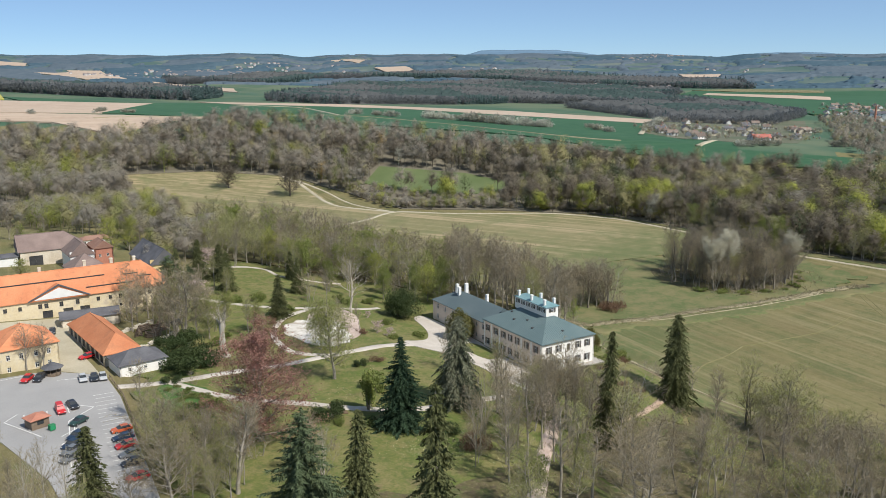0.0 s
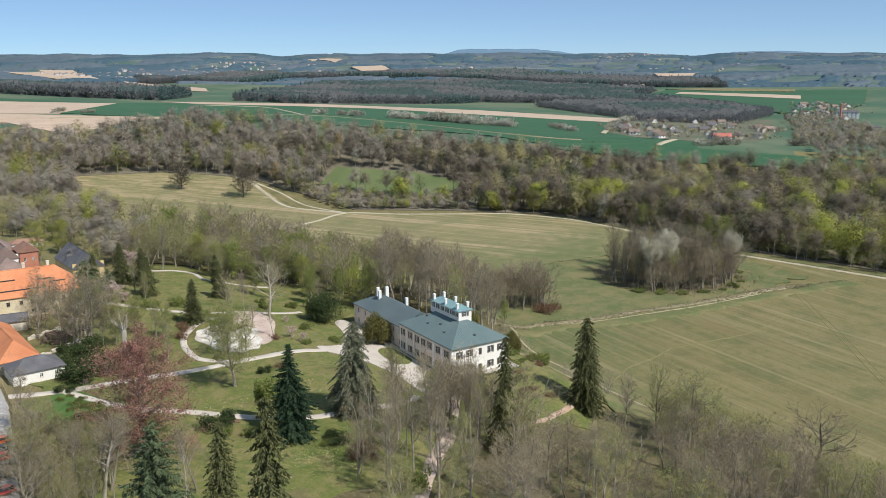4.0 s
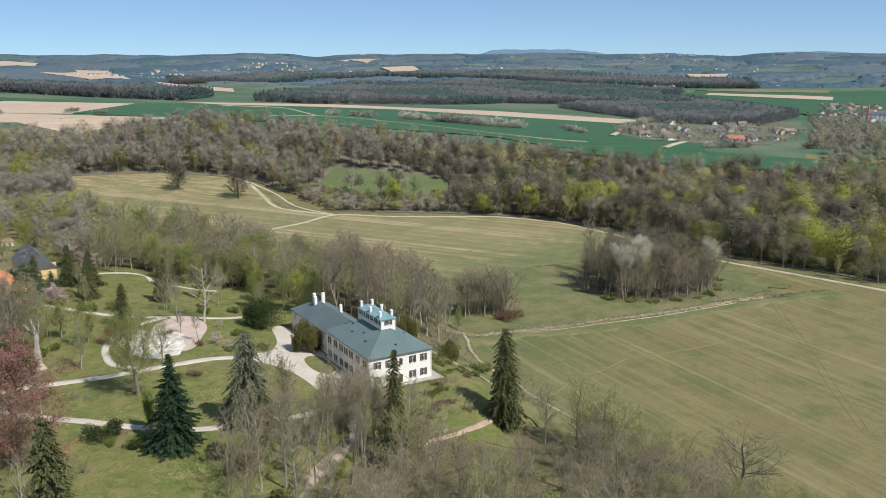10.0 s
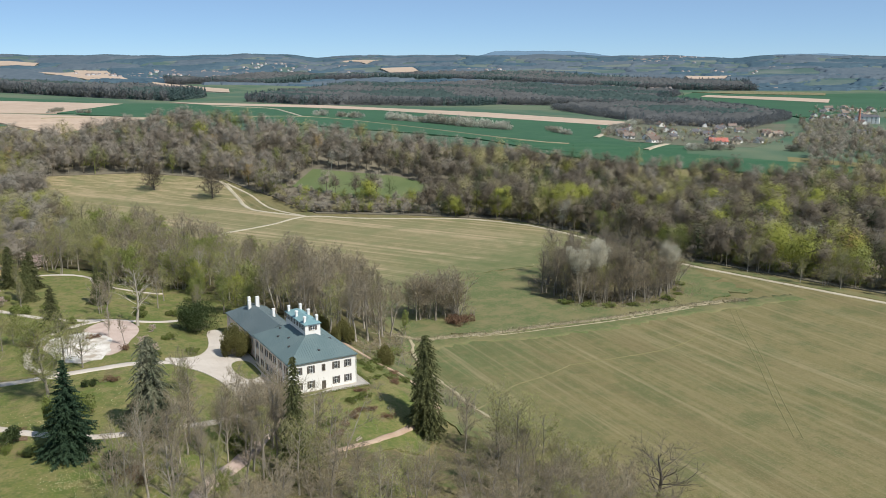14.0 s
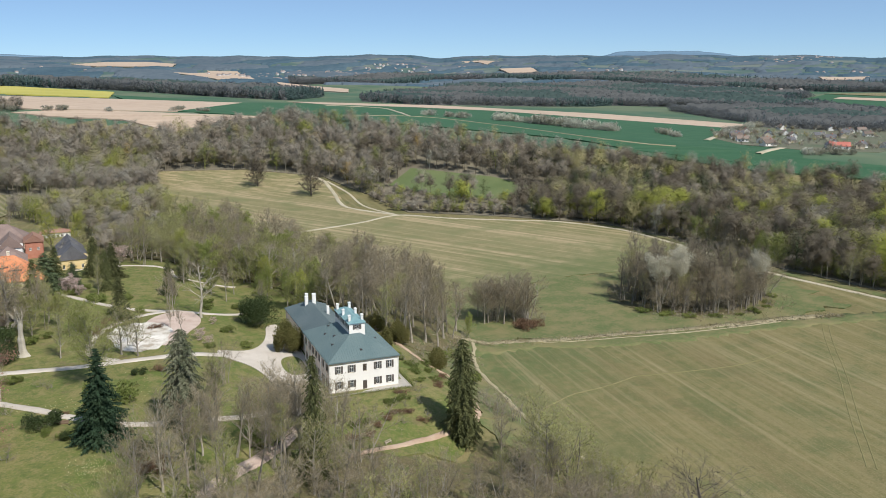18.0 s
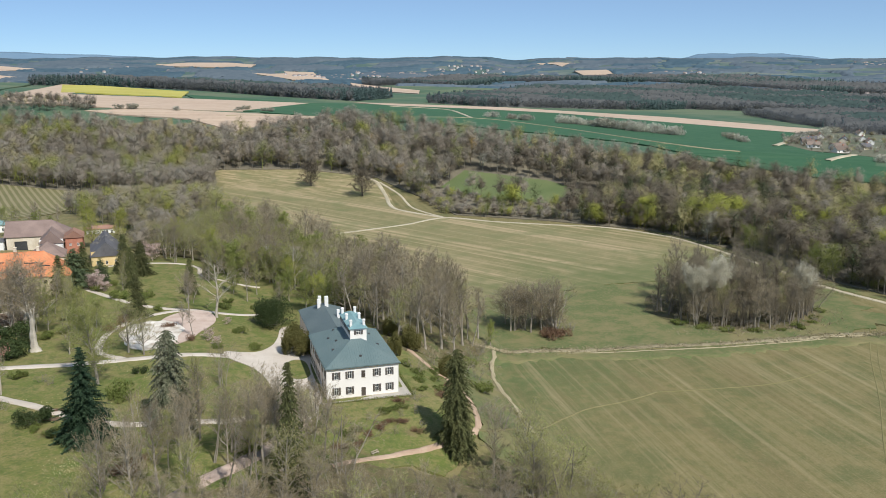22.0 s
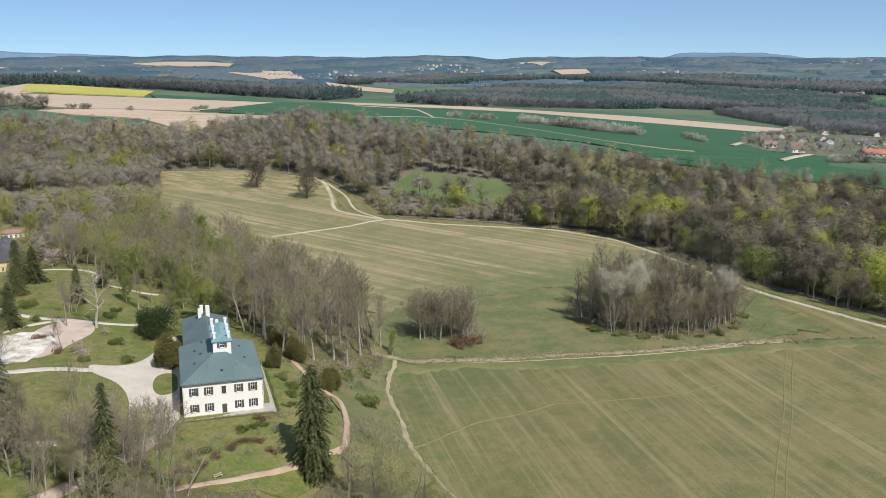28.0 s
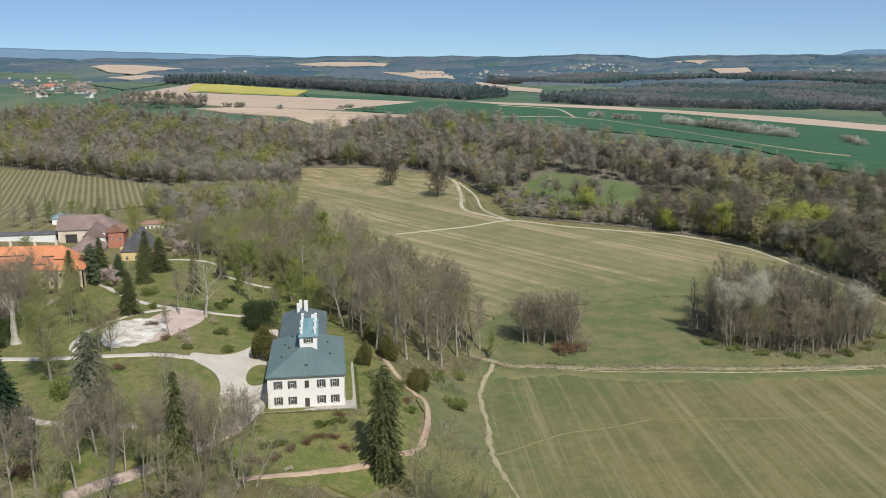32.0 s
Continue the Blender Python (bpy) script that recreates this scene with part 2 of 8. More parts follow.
def rowed(m, colour, spacing, angle, amount):
    """Adds slightly wavering planted rows to a field material."""
    n, l = m.node_tree.nodes, m.node_tree.links
    b = n["Principled BSDF"]
    old = b.inputs["Base Color"].links[0].from_socket
    geo, mp, wv, rng, mx = n.new("ShaderNodeNewGeometry"), n.new("ShaderNodeMapping"), n.new("ShaderNodeTexWave"), n.new("ShaderNodeMapRange"), n.new("ShaderNodeMix")
    mp.vector_type = "TEXTURE"
    mp.inputs["Rotation"].default_value = (0, 0, angle)
    wv.inputs["Scale"].default_value = math.pi / 10 / spacing
    wv.inputs["Distortion"].default_value, wv.inputs["Detail"].default_value, wv.inputs["Detail Scale"].default_value = 0.7, 2, 1.0
    l.new(geo.outputs["Position"], mp.inputs["Vector"])
    l.new(mp.outputs["Vector"], wv.inputs["Vector"])
    rng.inputs["From Min"].default_value, rng.inputs["From Max"].default_value, rng.inputs["To Max"].default_value = 0.35, 0.8, amount
    l.new(wv.outputs["Fac"], rng.inputs["Value"])
    mx.data_type = "RGBA"
    l.new(rng.outputs["Result"], mx.inputs["Factor"])
    l.new(old, mx.inputs[6])
    mx.inputs[7].default_value = (*colour, 1)
    l.new(mx.outputs[2], b.inputs["Base Color"])


rowed(M["vineyard"], (0.29, 0.25, 0.155), 4.2, radians(14), 0.7)
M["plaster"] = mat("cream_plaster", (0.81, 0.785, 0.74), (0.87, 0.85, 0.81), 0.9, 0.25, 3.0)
# Pinker, darker plaster: the west side's shade is put into its colour.
M["pinkshade"] = mat("pink_shade_plaster", (0.68, 0.56, 0.48), (0.78, 0.68, 0.60), 0.9, 0.3, 3.0)
M["stone"] = mat("sandstone", (0.50, 0.45, 0.37), (0.62, 0.57, 0.48), 0.9, 0.5, 5.0, 0.02)
M["herbs"] = mat("fresh_ground_cover", (0.045, 0.105, 0.022), (0.095, 0.165, 0.045), 0.9, 0.3, 2.5)
M["bedsoil"] = mat("garden_soil", (0.13, 0.085, 0.055), (0.21, 0.15, 0.10), 0.95, 0.5, 3.0)
M["paving"] = mat("grey_paving", (0.34, 0.32, 0.285), (0.46, 0.43, 0.385), 0.9, 0.4, 4.0, 0.02)
M["copper"] = mat("patinated_sheet_roof", (0.098, 0.150, 0.157), (0.142, 0.195, 0.196), 0.55, 0.12, 2.5, spec=0.4)
M["coppernew"] = mat("pale_patina_roof", (0.145, 0.265, 0.29), (0.215, 0.345, 0.36), 0.5, 0.3, 3.0, spec=0.4)
M["dullroof"] = mat("dull_sheet_roof", (0.085, 0.120, 0.130), (0.122, 0.158, 0.166), 0.6, 0.12, 2.5, spec=0.35)
M["seam"] = mat("standing_seam", (0.100, 0.152, 0.158), (0.144, 0.197, 0.198), 0.55, 0.2, 3.0)
M["shutter"] = mat("brown_shutter_paint", (0.085, 0.070, 0.058), (0.125, 0.105, 0.085), 0.7, 0.8, 9.0)
M["white"] = mat("white_paint", (0.74, 0.74, 0.72), (0.82, 0.82, 0.80), 0.6, 0.6, 5.0)
M["orange"] = mat("orange_roof_tile", (0.52, 0.19, 0.09), (0.66, 0.28, 0.14), 0.85, 0.15, 3.0, 0.04, rand=0.12)
M["oldtile"] = mat("weathered_red_tile", (0.24, 0.13, 0.095), (0.34, 0.21, 0.16), 0.9, 0.2, 3.0, 0.04)
M["barnroof"] = mat("purplish_brown_tile", (0.19, 0.14, 0.125), (0.285, 0.215, 0.19), 0.9, 0.2, 3.0, 0.04)
M["redtile"] = mat("dull_red_tile", (0.40, 0.13, 0.10), (0.50, 0.19, 0.15), 0.9, 0.2, 3.0)
M["slate"] = mat("grey_slate", (0.085, 0.085, 0.095), (0.15, 0.15, 0.16), 0.75, 0.3, 4.0, 0.03)
M["yellowwall"] = mat("ochre_plaster", (0.62, 0.45, 0.20), (0.72, 0.58, 0.33), 0.9, 0.2, 2.0)
M["oldwall"] = mat("weathered_plaster", (0.55, 0.47, 0.36), (0.72, 0.66, 0.55), 0.95, 0.25, 2.0)
M["creamwall"] = mat("faded_cream_plaster", (0.60, 0.50, 0.32), (0.74, 0.66, 0.48), 0.95, 0.25, 2.0)
patchy(M["creamwall"], (0.50, 0.42, 0.33), 0.5, 0.54, 0.64, 0.7)
patchy(M["orange"], (0.40, 0.17, 0.09), 0.5, 0.52, 0.66, 0.6, (1, 1, 0.2))
M["brick"] = mat("red_brick", (0.38, 0.15, 0.10), (0.50, 0.24, 0.17), 0.9, 0.4, 4.0)
M["wood"] = mat("grey_timber", (0.16, 0.12, 0.085), (0.25, 0.19, 0.14), 0.85, 0.5, 6.0)
M["paleplank"] = mat("bleached_planks", (0.34, 0.29, 0.22), (0.46, 0.40, 0.31), 0.85, 0.8, 9.0)
M["iron"] = mat("dark_iron", (0.04, 0.04, 0.045), (0.07, 0.07, 0.07), 0.6, 0.8, 5.0)
M["rubber"] = mat("tyre_rubber", (0.02, 0.02, 0.02), (0.035, 0.035, 0.035), 0.8, 3, 20)
M["alloy"] = mat("wheel_alloy", (0.45, 0.45, 0.46), (0.55, 0.55, 0.56), 0.35, 3, 20, metal=0.9)
glass = mat("window_glass", (0.03, 0.035, 0.04), (0.06, 0.065, 0.07), 0.08, 0.5, 2.0, spec=0.6)
M["glass"] = glass
M["bark"] = mat("grey_bark", (0.22, 0.195, 0.16), (0.37, 0.335, 0.28), 0.9, 0.6, 5.0, 0.03, rand=0.2)
# Bark darkened all over to stand for shadow round the copse trunks' feet.
M["shadebark"] = mat("shade_toned_bark", (0.15, 0.132, 0.105), (0.26, 0.232, 0.19), 0.9, 0.6, 5.0, 0.03, rand=0.3)
M["palebark"] = mat("pale_plane_bark", (0.36, 0.33, 0.27), (0.52, 0.48, 0.41), 0.9, 0.6, 5.0, 0.03)
M["twig"] = mat("bare_twigs", (0.255, 0.213, 0.138), (0.385, 0.328, 0.222), 0.9, 0.12, 1.5, rand=0.22, thin=0.35)
M["twig_dark"] = mat("dark_bare_twigs", (0.115, 0.096, 0.07), (0.18, 0.155, 0.115), 0.9, 0.12, 1.5, rand=0.15, thin=0.25)
M["twig_wood"] = mat("brown_wood_twigs", (0.245, 0.21, 0.148), (0.355, 0.307, 0.22), 0.9, 0.12, 1.5, rand=0.25, thin=0.4)
M["darkbark"] = mat("dark_oak_bark", (0.11, 0.095, 0.078), (0.19, 0.165, 0.135), 0.9, 0.6, 5.0, 0.03)
M["twig_olive"] = mat("budding_twigs", (0.27, 0.25, 0.125), (0.40, 0.365, 0.19), 0.9, 0.15, 1.5, rand=0.2, thin=0.3)
M["leaf_young"] = mat("young_leaves", (0.235, 0.265, 0.075), (0.34, 0.36, 0.12), 0.75, 0.2, 1.5, rand=0.2, thin=0.3)
M["leaf_lime"] = mat("lime_green_leaves", (0.30, 0.325, 0.06), (0.43, 0.45, 0.105), 0.75, 0.2, 1.5, rand=0.15, thin=0.3)
M["leaf_fresh"] = mat("fresh_green_leaves", (0.19, 0.235, 0.06), (0.28, 0.315, 0.09), 0.75, 0.2, 1.5, rand=0.2, thin=0.35)
M["leaf_orange"] = mat("bronze_young_leaves", (0.28, 0.20, 0.06), (0.38, 0.27, 0.10), 0.8, 0.2, 1.5, thin=0.3)
M["leaf_dark"] = mat("evergreen_leaves", (0.030, 0.052, 0.016), (0.062, 0.085, 0.026), 0.7, 0.3, 1.5, rand=0.15, thin=0.15)
M["leaf_olive"] = mat("olive_yew_needles", (0.13, 0.128, 0.04), (0.21, 0.195, 0.07), 0.8, 0.3, 1.5, thin=0.35)
M["leaf_bush"] = mat("shrub_leaves", (0.125, 0.165, 0.04), (0.21, 0.235, 0.075), 0.8, 0.3, 1.5, rand=0.2, thin=0.35)
M["needle"] = mat("spruce_needles", (0.080, 0.092, 0.034), (0.135, 0.142, 0.058), 0.8, 0.3, 1.5, rand=0.2, thin=0.15)
M["needle_blue"] = mat("fir_needles", (0.022, 0.050, 0.026), (0.044, 0.080, 0.040), 0.8, 0.3, 1.5, rand=0.1, thin=0.15)
M["needle_grey"] = mat("grey_green_needles", (0.09, 0.108, 0.06), (0.23, 0.235, 0.16), 0.8, 0.3, 1.5, thin=0.15)
M["copperbeech"] = mat("copper_beech_leaves", (0.31, 0.155, 0.125), (0.43, 0.245, 0.20), 0.8, 0.3, 1.5, thin=0.35)
M["redbush"] = mat("russet_twigs", (0.17, 0.105, 0.068), (0.26, 0.165, 0.105), 0.9, 0.3, 1.5, thin=0.35)
M["blossom"] = mat("cream_blossom", (0.54, 0.52, 0.41), (0.68, 0.66, 0.54), 0.85, 0.3, 1.5, rand=0.1, thin=0.35)
M["pinkblossom"] = mat("pink_blossom", (0.52, 0.38, 0.36), (0.66, 0.54, 0.50), 0.85, 0.3, 1.5, thin=0.35)
M["pineneedle"] = mat("pine_needles", (0.070, 0.10, 0.048), (0.125, 0.16, 0.082), 0.8, 0.3, 1.5, rand=0.15, thin=0.15)
M["villagetile"] = mat("dull_brown_tile", (0.17, 0.14, 0.12), (0.26, 0.20, 0.165), 0.9, 0.02, 2.0, rand=0.3)
M["maybush"] = mat("greyish_blossom", (0.36, 0.365, 0.30), (0.58, 0.575, 0.49), 0.9, 0.12, 1.0, rand=0.25, thin=0.3)
M["fieldbush"] = mat("grey_field_bush", (0.25, 0.245, 0.19), (0.36, 0.345, 0.27), 0.9, 0.12, 1.0, rand=0.25, thin=0.3)
# Aerial haze is put into the next five colours as a blue-grey tint.
M["hazeconifer"] = mat("haze_toned_conifers", (0.088, 0.138, 0.134), (0.132, 0.182, 0.172), 0.95, 0.01, 0.10, spec=0.0, thin=0.5)
M["hazewood"] = mat("haze_toned_bare_wood", (0.158, 0.170, 0.174), (0.218, 0.226, 0.226), 0.95, 0.01, 0.06, spec=0.0, thin=0.5)
M["hazehillconifer"] = mat("hill_haze_conifers", (0.054, 0.095, 0.128), (0.088, 0.134, 0.165), 1.0, 0.006, 0.04, spec=0.0, grain=0.5)
M["hazehillwood"] = mat("hill_haze_bare_wood", (0.084, 0.116, 0.146), (0.125, 0.156, 0.182), 1.0, 0.006, 0.04, spec=0.0, grain=0.5)
M["hazeland"] = mat("distant_haze_pasture", (0.085, 0.135, 0.125), (0.155, 0.185, 0.172), 1.0, 0.003, 0.012, spec=0.0, lo=0.42, hi=0.6)
M["gardenland"] = mat("village_garden_ground", (0.085, 0.115, 0.068), (0.165, 0.152, 0.11), 0.95, 0.03, 0.3)
M["farwall"] = mat("pale_house_walls", (0.42, 0.43, 0.44), (0.62, 0.62, 0.61), 0.9, 0.02, 0.5)
M["farroof"] = mat("dull_house_roofs", (0.20, 0.185, 0.18), (0.33, 0.27, 0.25), 0.9, 0.02, 0.5)
# Mountain blue is painted haze, not the rock's own colour.
M["hazemountain"] = mat("mountain_haze_blue", (0.135, 0.215, 0.30), (0.16, 0.245, 0.335), 1.0, 0.001, 0.01, spec=0.0)


# ---- mesh helpers ----
def link_mesh(name, verts, faces, material, parent=None, label="", smooth=False):
    me = bpy.data.meshes.new(name)
    me.from_pydata([tuple(v) for v in verts], [], [tuple(f) for f in faces])
    me.materials.append(material)
    if smooth:
        me.polygons.foreach_set("use_smooth", [True] * len(me.polygons))
    ob = new(name, me)
    if parent:
        ob.parent = parent
    if label:
        tagged(ob, label)
    return ob


def part(name, bm, material, parent, label=""):
    me = bpy.data.meshes.new(name)
    bmesh.ops.recalc_face_normals(bm, faces=bm.faces)
    bm.to_mesh(me)
    bm.free()
    me.materials.append(material)
    ob = new(name, me)
    if parent:
        ob.parent = parent
    if label:
        tagged(ob, label)
    return ob


def thing(name, label, category, x=0, y=0, z=0, rz=0, group="", kind=""):
    ob = new(name)
    ob.matrix_basis = pose(x, y, z, 0, 0, rz)
    return tagged(ob, label, category, group, kind)


def box(bm, x0, x1, y0, y1, z0, z1, bevel=0.0):
    g = bmesh.ops.create_cube(bm, size=1, matrix=Matrix.Translation(((x0 + x1) / 2, (y0 + y1) / 2, (z0 + z1) / 2)) @ Matrix.Diagonal((x1 - x0, y1 - y0, z1 - z0, 1)))
    if bevel:
        edges = {e for v in g["verts"] for e in v.link_edges}
        bmesh.ops.bevel(bm, geom=list(edges), offset=bevel, segments=1, affect="EDGES")
    return bm


def boxes(*args, bevel=0.0):
    bm = bmesh.new()
    for a in args:
        box(bm, *a, bevel=bevel)
    return bm


def ss(a, b, x):
    k = min(1.0, max(0.0, (x - a) / (b - a)))
    return k * k * (3 - 2 * k)


def edge_x(y):
    # where the park terrace begins to fall to the meadow
    return 20 + 12 * ss(20, 90, y) - 30 * ss(90, 260, y)


def horizon(a):
    # height of the last ridge by bearing in degrees
    h = 80 + 2.5 * math.sin(a * 0.9) + 1.8 * math.sin(a * 2.3 + 1.0)
    for at, wide, up in ((18.0, 2.6, 9), (21.5, 1.3, -14), (26.0, 3.0, 4), (36.0, 5.0, 5), (47.5, 1.6, -9), (53.0, 2.5, 5), (3.0, 5.0, 3), (-10.0, 5.0, -6)):
        h += up * math.exp(-((a - at) / wide) ** 2)
    return h


def ground(x, y):
    top = 4.6 * ss(-4, -34, x) * (1 - ss(110, 240, y)) + 2.0 * ss(-90, -130, x)
    top -= 9 * ss(-8, -110, y) * ss(-75, 5, x)
    low = -16 + 3.5 * ss(75, 62, x) * ss(40, 80, y) * ss(120, 90, y)
    w = edge_x(y)
    z = top + (low - top) * ss(w, w + 42, x)
    # hollow below the house front
    z -= 7.5 * math.exp(-((x - 28) / 15) ** 2 - ((y + 31) / 15) ** 2) * (1 - ss(w, w + 42, x))
    # north end of the terrace
    z = z + (-16 - z) * ss(250, 430, y)
    # far side of the valley
    s = y + 0.75 * x - 30
    far = max(-6.0, min(34.0, 27 - 0.042 * x))
    z = z + (far - z) * ss(430, 700, s)
    # far hills up to the last ridge
    r = math.hypot(x, y + 185)
    if r > 1500:
        z += (6 - z) * ss(1750, 2500, r)
        a = math.degrees(math.atan2(x, y + 185))
        roll = 9 * math.sin(x * 0.0042 + 1.1) * math.sin(y * 0.0031) + 5 * math.sin(x * 0.011 + y * 0.007)
        z += roll * ss(1600, 2400, r) * (1 - ss(4000, 4600, r))
        z += (horizon(a) - 6) * ss(2200, 4800, r) ** 0.85
    return z


def in_poly(x, y, poly):
    c = False
    for i in range(len(poly)):
        (x0, y0), (x1, y1) = poly[i - 1], poly[i]
        if (y0 > y) != (y1 > y) and x < (x1 - x0) * (y - y0) / (y1 - y0) + x0:
            c = not c
    return c


DRAPED = []


def drape(name, poly, material, lift, step=12.0, label="", smooth=True):
    """A sheet of land cover with the outline poly, laid on the ground and lifted a little, with a skirt down to the ground."""
    DRAPED.append((poly, min(p[0] for p in poly), max(p[0] for p in poly), min(p[1] for p in poly), max(p[1] for p in poly)))
    bm = bmesh.new()
    vs = [bm.verts.new((x, y, 0)) for x, y in poly]
    bm.faces.new(vs)
    xs, ys = [p[0] for p in poly], [p[1] for p in poly]
    for axis, lo, hi in ((0, min(xs), max(xs)), (1, min(ys), max(ys))):
        k = math.floor(lo / step) * step + step
        while k < hi:
            co, no = ((k, 0, 0), (1, 0, 0)) if axis == 0 else ((0, k, 0), (0, 1, 0))
            bmesh.ops.bisect_plane(bm, geom=bm.verts[:] + bm.edges[:] + bm.faces[:], plane_co=co, plane_no=no, dist=0.01)
            k += step
    bmesh.ops.triangulate(bm, faces=[f for f in bm.faces if len(f.verts) > 4])
    for v in bm.verts:
        v.co.z = ground(v.co.x, v.co.y) + lift
    rim = [e for e in bm.edges if len(e.link_faces) == 1]
    ext = bmesh.ops.extrude_edge_only(bm, edges=rim)
    for v in ext["geom"]:
        if isinstance(v, bmesh.types.BMVert):
            v.co.z -= lift + 0.9
    for f in bm.faces:
        if f.normal.z < 0:
            f.normal_flip()
    ob = part(name, bm, material, None)
    return tagged(ob, label, "", "", "structure")


def curve_pts(pts, step=3.0):
    """A smooth line through a few plan points."""
    out = []
    n = len(pts)
    for i in range(n - 1):
        p0, p1, p2, p3 = pts[max(0, i - 1)], pts[i], pts[i + 1], pts[min(n - 1, i + 2)]
        m = max(2, int(math.hypot(p2[0] - p1[0], p2[1] - p1[1]) / step))
        for j in range(m):
            t = j / m
            out.append(tuple(0.5 * (2 * b + (c - a) * t + (2 * a - 5 * b + 4 * c - d) * t * t + (3 * b - a - 3 * c + d) * t ** 3) for a, b, c, d in zip(p0, p1, p2, p3)))
    out.append(pts[-1])
    return out


def rounded(poly, times=2):
    """The outline with its corners cut to smooth bends."""
    for k in range(times):
        out = []
        for i in range(len(poly)):
            (x0, y0), (x1, y1) = poly[i - 1], poly[i]
            out += [(x0 * 0.75 + x1 * 0.25, y0 * 0.75 + y1 * 0.25), (x0 * 0.25 + x1 * 0.75, y0 * 0.25 + y1 * 0.75)]
        poly = out
    return poly


def ragged(poly, amp=1.6, step=3.0):
    """The outline broken into short uneven bits, as grown edges are."""
    out = []
    for i in range(len(poly)):
        (x0, y0), (x1, y1) = poly[i - 1], poly[i]
        d = math.hypot(x1 - x0, y1 - y0)
        n = max(1, int(d / step))
        for k in range(n):
            x, y = x0 + (x1 - x0) * k / n, y0 + (y1 - y0) * k / n
            w = amp * (noise.noise(Vector((x * 0.21, y * 0.21, 4.0))) + 0.5 * noise.noise(Vector((x * 0.6, y * 0.6, 8.0)))) * 1.6
            out.append((x - (y1 - y0) / d * w, y + (x1 - x0) / d * w))
    return out


def strip(name, pts, width, material, lift, label, ragged=0.12, step=2.0):
    """A path along plan points, with slightly uneven edges and a low shoulder."""
    line = curve_pts(pts, step)
    rng = random.Random(len(name) + int(width * 10) + len(pts))
    verts, faces = [], []
    for i, (x, y) in enumerate(line):
        a, b = line[max(0, i - 1)], line[min(len(line) - 1, i + 1)]
        dx, dy = b[0] - a[0], b[1] - a[1]
        d = math.hypot(dx, dy) or 1
        nx, ny = -dy / d, dx / d
        wl, wr = width / 2 * (1 + rng.uniform(-ragged, ragged)), width / 2 * (1 + rng.uniform(-ragged, ragged))
        for s, dz in ((-wl - 0.15, -0.3), (-wl, lift), (-wl * 0.4, lift + 0.02), (wr * 0.4, lift + 0.02), (wr, lift), (wr + 0.15, -0.3)):
            px, py = x + nx * s, y + ny * s
            verts.append((px, py, ground(px, py) + dz))
    for i in range(len(line) - 1):
        for k in range(5):
            faces.append((i * 6 + k, i * 6 + k + 1, i * 6 + k + 7, i * 6 + k + 6))
    ob = link_mesh(name, verts, [f[::-1] for f in faces], material, smooth=True)
    return tagged(ob, label, "path", "", "structure")


# ---- land ----
def build_ground():
    angs = list(np.arange(-32, 74, 0.5)) + list(np.arange(74, 328, 6.0))
    rads = [0.0]
    r = 14.0
    while r < 620:
        rads.append(r)
        r *= 1.0115
    while r < 4980:
        rads.append(r)
        r *= 1.03
    rads.append(4990)
    verts, faces = [(0, -185, ground(0, -185))], []
    for r in rads[1:]:
        for a in angs:
            x, y = r * math.sin(radians(a)), -185 + r * math.cos(radians(a))
            z = ground(x, y)
            if any(q[1] < x < q[2] and q[3] < y < q[4] and in_poly(x, y, q[0]) for q in DRAPED):
                z -= 0.5 + 0.0012 * r
            verts.append((x, y, z))
    n = len(angs)
    for j in range(n):
        faces.append((0, 1 + (j + 1) % n, 1 + j))
    for i in range(len(rads) - 2):
        for j in range(n):
            a, b = 1 + i * n + j, 1 + i * n + (j + 1) % n
            faces.append((a, b, b + n, a + n))
    ob = link_mesh("ground", verts, faces, M["meadow"], smooth=True)
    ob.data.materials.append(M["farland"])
    # Ground past 2350 m takes the tone with haze painted in.
    ob.data.materials.append(M["hazeland"])
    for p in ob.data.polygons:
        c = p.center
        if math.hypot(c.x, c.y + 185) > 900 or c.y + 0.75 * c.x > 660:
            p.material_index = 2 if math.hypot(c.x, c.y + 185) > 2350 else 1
    return tagged(ob, "wide rolling land of mown spring meadow grass", "ground", "", "structure")


# land cover: outlines in plan
drape("upper_meadow", [(-14, 236), (-4, 330), (-8, 430), (-14, 540), (40, 520), (98, 475), (112, 440), (111, 402), (104, 352), (125, 311), (150, 290), (178, 272), (207, 254), (227, 224), (232, 204), (236, 150), (236, 112), (200, 131), (150, 136), (100, 126), (75, 119), (66, 132), (58, 170), (46, 206), (8, 237)], M["upper_meadow"], 0.06, 9, "mown pasture of pale green and straw bands")
drape("ground_lush", ragged([(58, 61), (84, 62), (108, 54), (143, 48.5), (183, 47), (226, 52), (236, 110), (200, 130), (150, 135), (100, 125), (75, 118), (62, 90)], 5.0, 4.0), M["lush"], 0.12, 6, "fresh green grass hollow behind the ditch")
drape("ground_lush_edge", ragged([(36, 28), (56, 54), (60, 50), (57, 20), (56, 0), (54, -20), (46, -30), (34, -24), (38, 5)]), M["lush"], 0.07, 3, "rough green grass at the foot of the terrace")
drape("park_lawn", ragged([(-101, 60), (-92, 40), (-98, 28), (-104, -40), (-90, -120), (-60, -120), (-30, -60), (-6, -34), (20, -32), (34, -16), (36, 6), (30, 30), (22, 62), (4, 110), (-8, 130), (-36, 160), (-66, 150), (-66, 104), (-84, 78)]), M["lawn"], 0.05, 4, "mown park lawn in fresh spring green")
